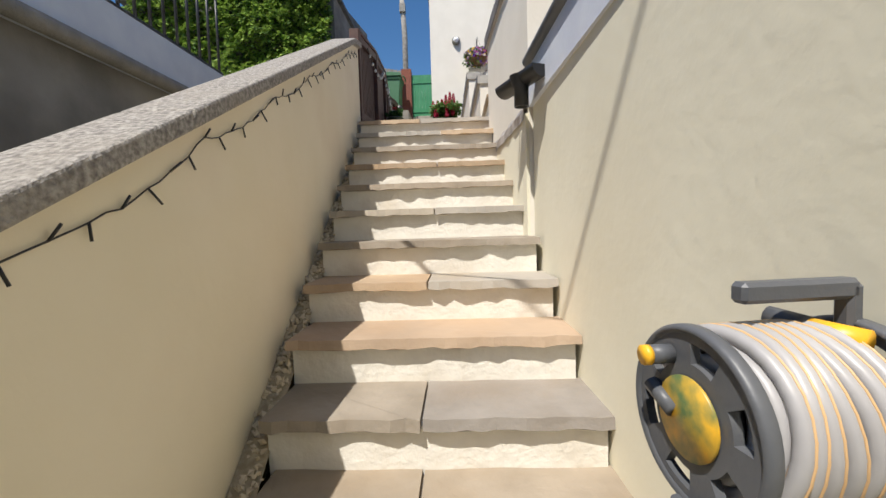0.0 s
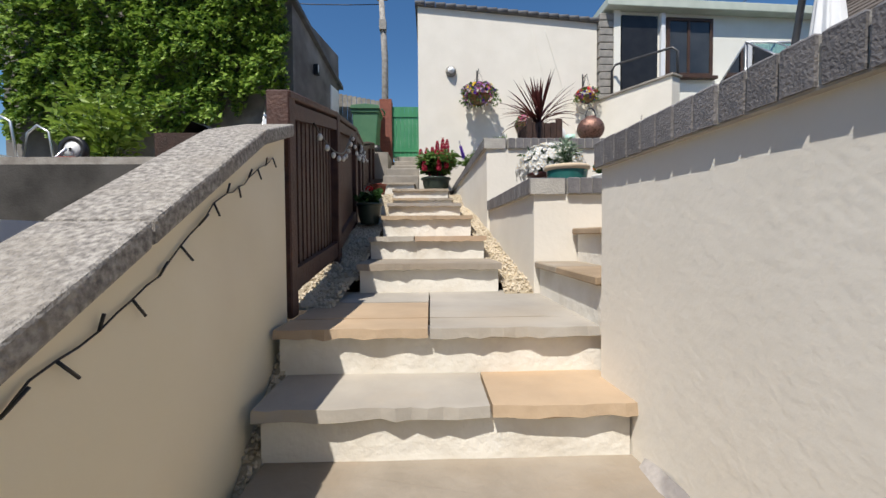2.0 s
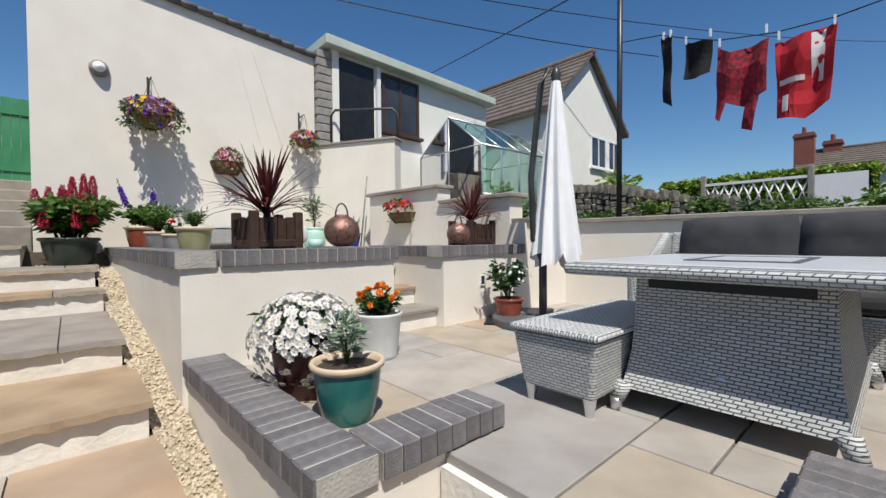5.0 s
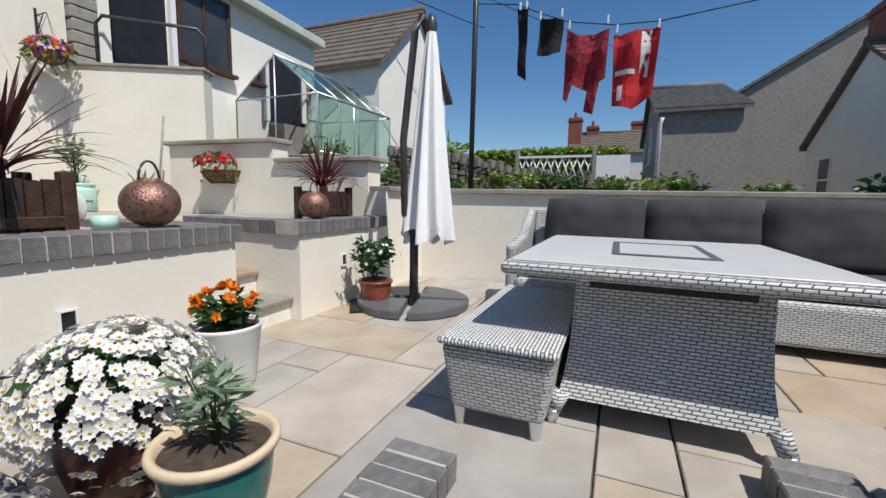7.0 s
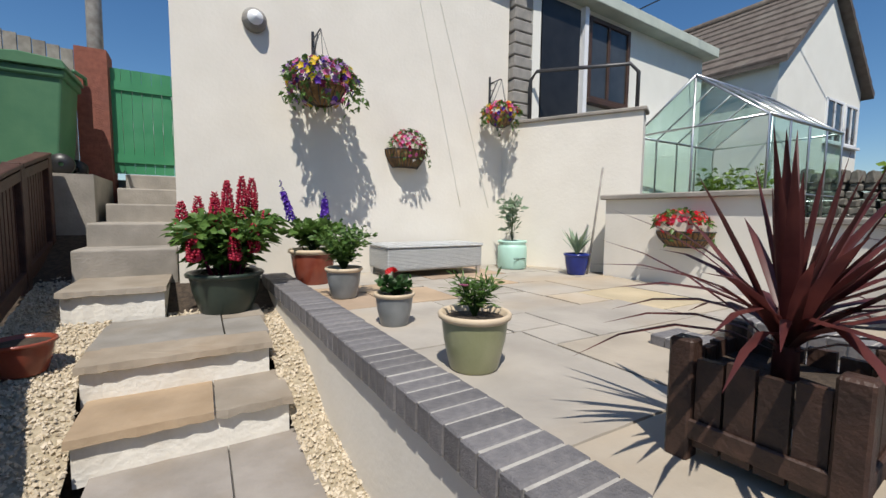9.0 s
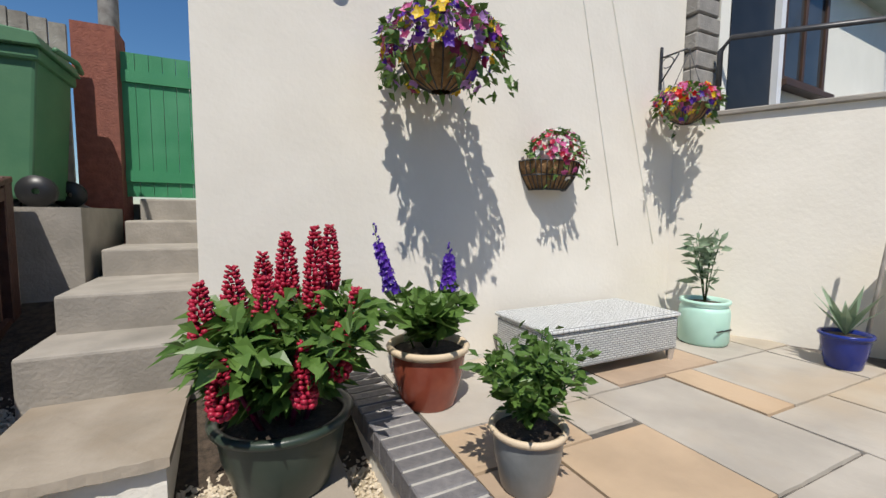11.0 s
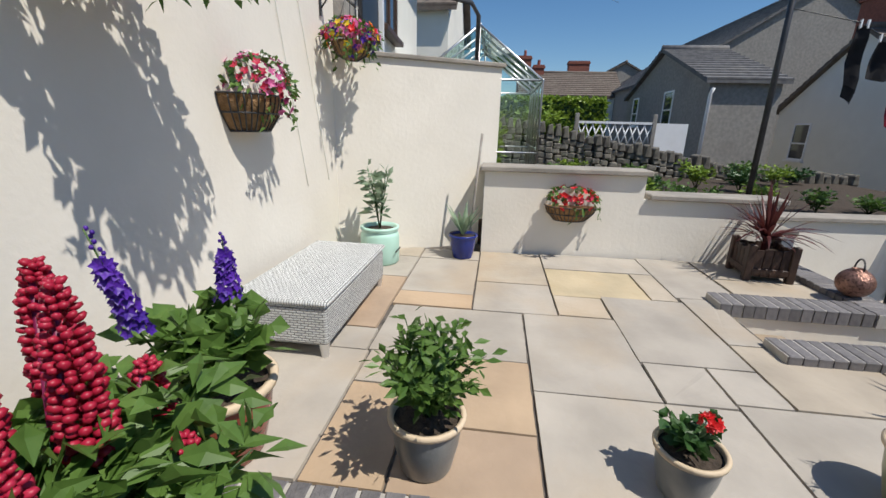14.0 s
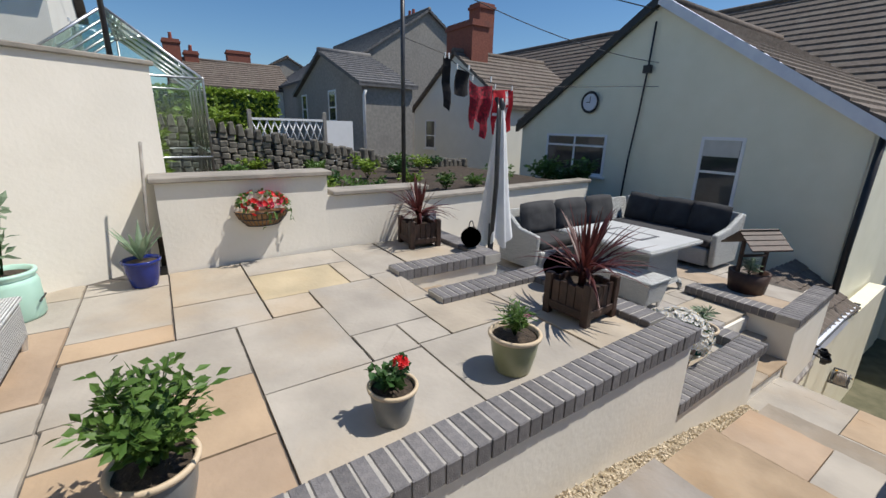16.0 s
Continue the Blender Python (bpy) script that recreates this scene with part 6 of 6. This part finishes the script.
# ---- lean-to roof, gutter, hopper ----
lt = thing("lean_to_roof", "dark pantile lean-to roof beside the stairs", "roof")
b = Build()
for j in range(5):
    x, z = 0.54 + j * 0.19, 2.09 + j * 0.115
    for k in range(12):
        y = -0.09 + k * 0.2
        b.add([(x, y, z + 0.03), (x, y + 0.1, z + 0.06), (x, y + 0.2, z + 0.03), (x + 0.21, y, z + 0.127), (x + 0.21, y + 0.1, z + 0.157), (x + 0.21, y + 0.2, z + 0.127), (x, y, z), (x, y + 0.1, z + 0.02), (x, y + 0.2, z)],
              [(0, 1, 4, 3), (1, 2, 5, 4), (6, 7, 1, 0), (7, 8, 2, 1)])
b.done("tiles", TILE, lt, kind="stuff")
Build().prism([(0.56, 1.98), (1.49, 1.98), (1.49, 2.63), (0.56, 2.06)], "y", -0.1, 2.31).done("gable_end", RENDER_L, lt)
gt = thing("gutter", "black plastic gutter with a hopper and white fascia", "gutter")



def half_round(a, c, r, material, part, ends=True):
    """A half-round channel with a rolled lip and stop ends."""
    a, c = Vector(a), Vector(c)
    d_ = (c - a).normalized()
    side = Vector((-d_.y, d_.x, 0))
    prof = [(r * math.cos(q), r * math.sin(q)) for q in [math.pi + math.pi * k / 10 for k in range(11)]]
    prof += [(u * 0.9, v * 0.9) for u, v in reversed(prof)]
    n = len(prof)
    vs = [p + side * u + Vector((0, 0, v)) for p in (a, c) for u, v in prof]
    b = Build().add(vs, [(k, (k + 1) % n, n + (k + 1) % n, n + k) for k in range(n)], True)
    if ends:
        b.add(vs, [tuple(range(11)), tuple(range(n, n + 11))])
    return b.done(part, material, gt)


# black trough coloured grey, for the sky it reflects
half_round((0.6, -0.1, 2.175), (0.49, 2.31, 2.175), 0.045, GREYP, "trough")
Build().prism([(0.585, -0.1), (0.475, 2.312), (0.53, 2.312), (0.65, -0.1)], "z", 1.93, 2.15).done("fascia", BARGE, gt)
half_round((0.345, 2.3, 2.025), (0.48, 1.95, 2.025), 0.055, BLACK, "hopper")
Build().lathe([(0.058, 0.06), (0.05, 0.03), (0.036, 0.0), (0.036, -0.09), (0.03, -0.09), (0.03, 0.0)], 0.405, 2.1, 1.965, 16).done("outlet", BLACK, gt)
Build().tube([(0.335, 2.32, 2.03), (0.4, 2.36, 2.05), (0.5, 2.33, 2.06)], 0.012, 6).done("bracket", BLACK, gt)
Build().tube([(0.405, 2.1, 2.03), (0.5, 2.12, 2.05)], 0.014, 6).done("bracket", BLACK, gt)

# ---- wishing well planter on the lower bed ----
wl_ = thing("wishing_well", "dark timber wishing well planter with a little shingled roof", "planter", (1.15, 3.02, LOW + 0.001), 65)
Build().lathe([(0.001, 0), (0.2, 0), (0.23, 0.26), (0.2, 0.26), (0.18, 0.2), (0.001, 0.2)], n=14).done("tub", PLANTER, wl_)
Build().box(-0.2, -0.02, 0.1, -0.16, 0.02, 0.66).box(0.16, -0.02, 0.1, 0.2, 0.02, 0.66).box(-0.2, -0.02, 0.45, 0.2, 0.02, 0.48).done("posts", PLANTER, wl_, bevel=0.004)
for s in (-1, 1):
    for k in range(4):
        Build().add([(-0.28, s * (0.24 - 0.06 * k), 0.58 + 0.05 * k), (0.28, s * (0.24 - 0.06 * k), 0.58 + 0.05 * k), (0.28, s * (0.16 - 0.06 * k), 0.65 + 0.05 * k), (-0.28, s * (0.16 - 0.06 * k), 0.65 + 0.05 * k),
                     (-0.28, s * (0.24 - 0.06 * k), 0.6 + 0.05 * k), (0.28, s * (0.24 - 0.06 * k), 0.6 + 0.05 * k)], [(0, 1, 2, 3), (4, 5, 2, 3), (0, 1, 5, 4)]).done("roof_board", PLANTER, wl_)
bush(wl_, (0, 0, 0.2), 0.2, 0.2, 300, 0.06, LEAF_G, width=0.3)

# ---- hose reel on the stair wall ----
hr = thing("hose_reel", "grey garden hose reel wound with a pale hose", "hose reel")
hr.matrix_basis = Matrix.Translation((0.335, 0.47, 1.07)) @ pose(0, 0, 0, 0, 90, 8)
R_ = 0.105
fl = Build()
for z in (0.0, 0.2):
    # a solid flange pierced by six slots, with a thick rounded rim
    radii, n = (0.001, 0.5, 0.6, 0.83, 0.93), 72
    for k in range(n):
        a0, a1 = 2 * math.pi * k / n, 2 * math.pi * (k + 1) / n
        for i, (ra, rb) in enumerate(zip(radii, radii[1:])):
            hole = i == 2 and k % 12 < 6
            q = [(r * R_ * math.cos(a), r * R_ * math.sin(a)) for r, a in ((ra, a0), (rb, a0), (rb, a1), (ra, a1))]
            if not hole:
                fl.add([(u, v, z + s * 0.006) for s in (-1, 1) for u, v in q], [(3, 2, 1, 0), (4, 5, 6, 7)])
            else:
                fl.add([(u, v, z + s * 0.006) for s in (-1, 1) for u, v in q], [(0, 3, 7, 4), (1, 2, 6, 5)] + ([(0, 1, 5, 4)] if k % 12 == 0 else []) + ([(3, 2, 6, 7)] if k % 12 == 5 else []))
    fl.lathe([(R_ * 0.92, z - 0.006), (R_ * 0.97, z - 0.011), (R_ * 1.02, z - 0.006), (R_ * 1.02, z + 0.006), (R_ * 0.97, z + 0.011), (R_ * 0.92, z + 0.006)], n=48)
fl.lathe([(0.05, 0), (0.05, 0.2)], n=24)
fl.done("spool", GREYP, hr)
Build().lathe([(0.001, -0.013), (R_ * 0.46, -0.012), (R_ * 0.46, -0.008)], n=32).done("badge", mat("badge_print", (0.75, 0.42, 0.03), (0.1, 0.16, 0.06), 0.4, 25, 0), hr)
h_, st_ = Build(), Build()
for layer, rr in ((0, 0.062), (1, 0.08), (2, 0.096)):
    for k in range(9 - layer):
        z = 0.02 + 0.0185 * k + 0.008 * layer
        ring = [(rr * math.cos(q), rr * math.sin(q), z + 0.006 * math.sin(q * 2 + k)) for q in [2 * math.pi * i / 32 for i in range(33)]]
        h_.tube(ring, 0.0092, 8)
        st_.tube([(x * 1.085, y * 1.085, zz + 0.004) for x, y, zz in ring], 0.0018, 4)
h_.done("hose", HOSE, hr)
st_.done("hose_stripe", ORANGE_LINE, hr)
Build().tube([(0.0, 0.02, -0.012), (-0.02, 0.06, -0.015)], 0.01, 8).tube([(-0.065, 0.035, -0.005), (-0.065, 0.035, -0.034)], 0.012, 12).done("crank", GREYP, hr)
Build().tube([(-0.065, 0.035, -0.034), (-0.065, 0.035, -0.042)], 0.0125, 12).done("crank_cap", YELLOW, hr)
Build().tube([(-0.095, 0.01, 0.15), (-0.088, -0.045, 0.165)], 0.013, 12, 0.017).done("hose_connector", YELLOW, hr)
Build().tube([(-0.1, 0.05, 0.14), (-0.095, 0.005, 0.151)], 0.014, 12).done("connector_collar", GREYP, hr)
Build().box(-0.155, -0.012, 0.05, -0.13, 0.012, 0.2).box(-0.15, -0.012, 0.185, 0.11, 0.012, 0.205).box(0.1, -0.02, -0.02, 0.13, 0.02, 0.26).done("carry_frame", GREYP, hr, bevel=0.005)

# ---- neighbour's yard: ivy, ladder, bench, railing, clutter ----
iv = thing("ivy", "dense bright green climbing ivy over the shed wall", "climber")
b, b2_ = Build(), Build()
rv = random.Random(11)
for k in range(20000):
    x = -2.62 - 4.7 * rv.random()
    hang = 4.3 + 0.7 * noise.noise(Vector((x * 1.4, 0, 3))) + (0.6 if x > -3.7 else 0) + 0.3 * noise.noise(Vector((x * 5, 1, 3)))
    top = 7.05 + 0.25 * noise.noise(Vector((x * 2, 5, 0)))
    z = hang + (top - hang) * rv.random()
    bulge = 0.2 + 0.3 * noise.noise(Vector((x * 2.2, z * 2.2, 7))) + 0.12 * noise.noise(Vector((x * 6, z * 6, 2)))
    w = Vector((rv.uniform(-0.7, 0.7), -0.8, rv.uniform(-0.7, 0.5)))
    (b if rv.random() < 0.7 else b2_).leaf((x, 9.66 - max(0.03, bulge) * rv.uniform(0.5, 1.2), z), w, rv.uniform(0.06, 0.13), rv.uniform(0.05, 0.1), 0.25)
b.done("leaves", leaf_mat("ivy_leaf", (0.2, 0.32, 0.05), (0.34, 0.47, 0.09)), iv, kind="stuff")
b2_.done("shaded_leaves", LEAF, iv, kind="stuff")
garden_bush("garden_shrub", "bright feathery shrub on the deck", -4.45, 7.9, 3.17, 0.6, 1.45, 900, 0.14, LEAF_Y, stems=20)
ld = thing("stepladder", "aluminium stepladder leaning on the shed wall", "ladder", (-2.84, 9.36, 3.17))
lb = Build()
for sx in (-1, 1):
    lb.tube([(sx * 0.27, -0.28, 0), (sx * 0.14, 0.22, 2.05)], 0.02, 6).tube([(sx * 0.27, 0.3, 0), (sx * 0.14, 0.25, 2.0)], 0.014, 6)
lb.tube([(-0.14, 0.22, 2.05), (0.14, 0.22, 2.05)], 0.02, 6).done("stiles", ALU, ld)
for k in range(6):
    f = 0.12 + k * 0.12
    Build().box(-0.265 + 0.13 * f, -0.32 + 0.5 * f, 2.05 * f, 0.265 - 0.13 * f, -0.24 + 0.5 * f, 2.05 * f + 0.03).done("tread", ALU, ld)
Build().box(-0.16, -0.02, 1.25, 0.16, 0.12, 1.42).done("paint_tray", WHITE, ld)
bn = thing("garden_bench", "weathered slatted bench with metal ends", "bench", (-3.4, 9.3, 3.17))
for k in range(5):
    Build().box(-0.7, 0.2 + 0.01 * k, 0.42 + 0.09 * k, 0.7, 0.23 + 0.01 * k, 0.48 + 0.09 * k).done("back_slat", GREYWOOD, bn)
for k in range(4):
    Build().box(-0.7, -0.25 + 0.11 * k, 0.38, 0.7, -0.17 + 0.11 * k, 0.41).done("seat_slat", GREYWOOD, bn)
for s in (-0.68, 0.68):
    Build().tube([(s, -0.3, 0), (s, -0.24, 0.38), (s, -0.26, 0.6), (s, 0.2, 0.62)], 0.018, 6).tube([(s, 0.35, 0), (s, 0.18, 0.4), (s, 0.26, 0.88)], 0.018, 6).done("end_frame", ALU, bn)
Build().box(0.02, -0.15, 0.42, 0.5, 0.2, 0.66).done("folded_sheet", GREYP, bn, bevel=0.02)
for k in range(2):
    Build().box(-6.0, 5.9 + 0.5 * k, 3.172, -2.0, 6.02 + 0.5 * k, 3.22 + 0.03 * k).done("raised_bed_board", GREYWOOD, label="grey weathered timber raised bed board", category="board", group="raised bed boards")
tr = thing("plant_trough", "pale moulded plant trough on the deck", "trough", (-2.85, 6.97, 3.171), -8)
Build().prism([(-0.4, 0), (0.4, 0), (0.44, 0.2), (-0.44, 0.2)], "y", -0.15, 0.15).box(-0.47, -0.18, 0.2, 0.47, 0.18, 0.23).done("body", BUCKET, tr, bevel=0.015)
for k in range(6):
    Build().prism([(-0.37 + 0.13 * k, 0.03), (-0.31 + 0.13 * k, 0.03), (-0.3 + 0.13 * k, 0.17), (-0.38 + 0.13 * k, 0.17)], "y", -0.158, -0.149).done("moulded_panel", BUCKET, tr)
wbw = thing("wheelbarrow", "pale blue-white wheelbarrow lying tipped on the deck", "wheelbarrow", (-4.85, 7.4, 3.2), 0)
Build().add([(-0.45, -0.3, 0.42), (0.35, -0.3, 0.12), (0.35, 0.3, 0.12), (-0.45, 0.3, 0.42), (-0.36, -0.22, 0.2), (0.2, -0.22, 0.03), (0.2, 0.22, 0.03), (-0.36, 0.22, 0.2)],
            [(0, 1, 5, 4), (1, 2, 6, 5), (2, 3, 7, 6), (3, 0, 4, 7), (4, 5, 6, 7)]).done("tray", BUCKET, wbw)
for y in (-0.25, 0.22):
    Build().tube([(-0.4, y, 0.42), (-0.34, y, 0.72), (-0.22, y, 0.82), (-0.08, y, 0.74), (-0.02, y, 0.3)], 0.016, 6).done("leg", ALU, wbw)
wm = Matrix.Translation((0.48, -0.1, 0.45)) @ pose(0, 0, 0, 90, 0, 0)
tyre = Build().lathe([(0.1, -0.03), (0.15, -0.04), (0.165, 0), (0.15, 0.04), (0.1, 0.03), (0.1, -0.03)], n=24, m=wm).done("wheel", BLACK, wbw)
Build().lathe([(0.02, -0.05), (0.05, -0.03), (0.1, -0.025), (0.1, 0.025), (0.05, 0.03), (0.02, 0.05)], n=20, m=wm).done("rim", BUCKET, tyre)
Build().tube([(0.48, -0.2, 0.45), (0.1, -0.22, 0.1)], 0.016, 6).tube([(0.48, 0.0, 0.45), (0.1, 0.22, 0.1)], 0.016, 6).done("fork", ALU, wbw)
for x, y, r in ((-4.2, 7.15, 0.2), (-3.75, 7.25, 0.17)):
    pot("yard_pot", "empty plain terracotta pot on the deck", x, y, 3.171, r, r * 1.7, TERRA, group="yard pots")
sh = thing("black_sheet", "crumpled black plastic sheet on the wall end", "sheet", (-1.5, 5.0, 3.06))
vs, fs = [], []
for j in range(9):
    for i in range(9):
        vs.append((-0.3 + 0.07 * i, -0.25 + 0.06 * j, 0.2 + 0.08 * noise.noise(Vector((i * 0.5, j * 0.5, 4))) - 0.03 * abs(i - 4)))
for j in range(8):
    for i in range(8):
        fs.append((j * 9 + i, j * 9 + i + 1, j * 9 + i + 10, j * 9 + i + 9))
Build().add(vs, fs, True).done("sheet", BLACK, sh)
Build().box(-0.3, -0.25, -0.9, 0.2, 0.2, 0.16).done("stack", PLANTER, sh)
rl = thing("yard_railing", "dark metal railing above the white fascia", "railing", (-2.1, 0, 2.7))
for k in range(36):
    Build().tube([(0, -1.2 + k * 0.145, 0), (0, -1.2 + k * 0.145, 0.95)], 0.012, 5).done("bar", METAL, rl)
Build().tube([(0, -1.3, 0.95), (0, 3.92, 0.95)], 0.02, 6).tube([(0, -1.3, 0.08), (0, 3.92, 0.08)], 0.015, 6).done("rail", METAL, rl)
for k in range(5):
    garden_bush("yard_shrub", "dense dark green shrub behind the railing", -3.6 - 0.3 * (k % 2), 0.2 + 0.9 * k, 2.7, 0.65, 1.45, 1100, 0.14, LEAF_D)

# a service cable overhead whose shadow crosses the stair wall
top = [Vector((0.55, 1.06, 1.83)) - SUN_WAY * 5.0, Vector((0.55, 1.79, 0.85)) - SUN_WAY * 5.0]
run = (top[1] - top[0]).normalized()
wire("overhead_cable", [top[0] - run * 4, top[1] + run * 3], 0.012, 0)


# ---- small pieces of walls and floors ----
coping("trim_upper_coping", [(0.285, 6.28, 0.19, 10.36, (1, 0, 0)), (0.51, 6.285, 1.77, 6.285, (0, 1, 0)), (2.23, 6.285, 3.4, 6.285, (0, 1, 0)),
                             (1.755, 6.5, 1.755, 7.45, (-1, 0, 0)), (2.245, 6.5, 2.245, 7.45, (1, 0, 0))], 3.455, 0.095)
coping("trim_low_coping", [(0.345, 4.7, 0.315, 6.28, (1, 0, 0)), (0.56, 4.7, 1.13, 4.7, (0, 1, 0))], 2.862, 0.09)
coping("trim_bed_coping", [(0.455, 2.33, 0.365, 3.82, (1, 0, 0)), (0.58, 3.82, 1.52, 3.82, (0, -1, 0))], 2.862, 0.09)
upper = thing("floor_upper", "riven sandstone paving in grey, buff and orange", "", kind="structure")
for x0, x1, y0, y1, tone in (
        (2.46, 3.0, 9.66, 10.36, "grey"), (1.57, 2.46, 9.66, 10.36, "brown"), (1.32, 1.57, 9.64, 10.36, "grey"), (0.46, 1.32, 9.62, 10.36, "grey"),
        (2.18, 2.99, 9.12, 9.66, "grey"), (1.93, 2.18, 9.12, 9.66, "orange"), (2.99, 3.28, 9.12, 9.66, "grey"), (3.0, 3.3, 9.66, 10.2, "buff"),
        (2.47, 3.3, 8.56, 9.12, "buff"), (1.93, 2.47, 8.56, 9.12, "grey"), (1.33, 1.93, 8.79, 9.64, "grey"), (1.04, 1.33, 9.36, 9.62, "grey"),
        (0.46, 1.04, 9.32, 9.62, "orange"), (0.8, 1.33, 8.79, 9.32, "orange"), (0.46, 0.8, 8.79, 9.32, "brown"), (1.1, 1.95, 8.21, 8.79, "grey"),
        (0.46, 1.1, 7.9, 8.79, "grey"), (1.1, 1.44, 7.9, 8.21, "grey"), (1.44, 2.33, 7.65, 8.22, "grey"), (1.95, 2.29, 8.22, 8.56, "buff"),
        (2.29, 2.89, 7.86, 8.56, "yellow"), (2.33, 2.89, 7.67, 7.86, "buff"), (2.89, 3.34, 7.67, 8.56, "grey"), (0.46, 1.14, 7.0, 7.9, "grey"),
        (1.14, 1.72, 7.0, 7.65, "buff"), (1.14, 1.44, 7.65, 7.9, "grey"), (1.72, 2.41, 7.42, 7.65, "grey"), (2.41, 3.38, 7.2, 7.67, "grey"),
        (0.46, 1.1, 6.48, 7.0, "buff"), (1.1, 1.6, 6.48, 7.0, "grey"), (2.41, 2.9, 6.48, 7.19, "buff"), (2.91, 3.38, 6.48, 7.19, "grey")):
    flagstone(upper, x0 + 0.006, x1 - 0.006, y0 + 0.003, y1 - 0.006, UP + rnd(-0.002, 0.002), 0.03, FLAG[tone], 0.002)
paving("floor_lower", 0.57, 1.95, 15, 17, 0.262, LOW, "riven sandstone paving in grey and buff", lambda x, y: (x < 0.8 and 3.6 < y < 4.9) or (x < 1.55 and y < 2.4) or x > 4.25 - 0.1 * (y - 6.3))
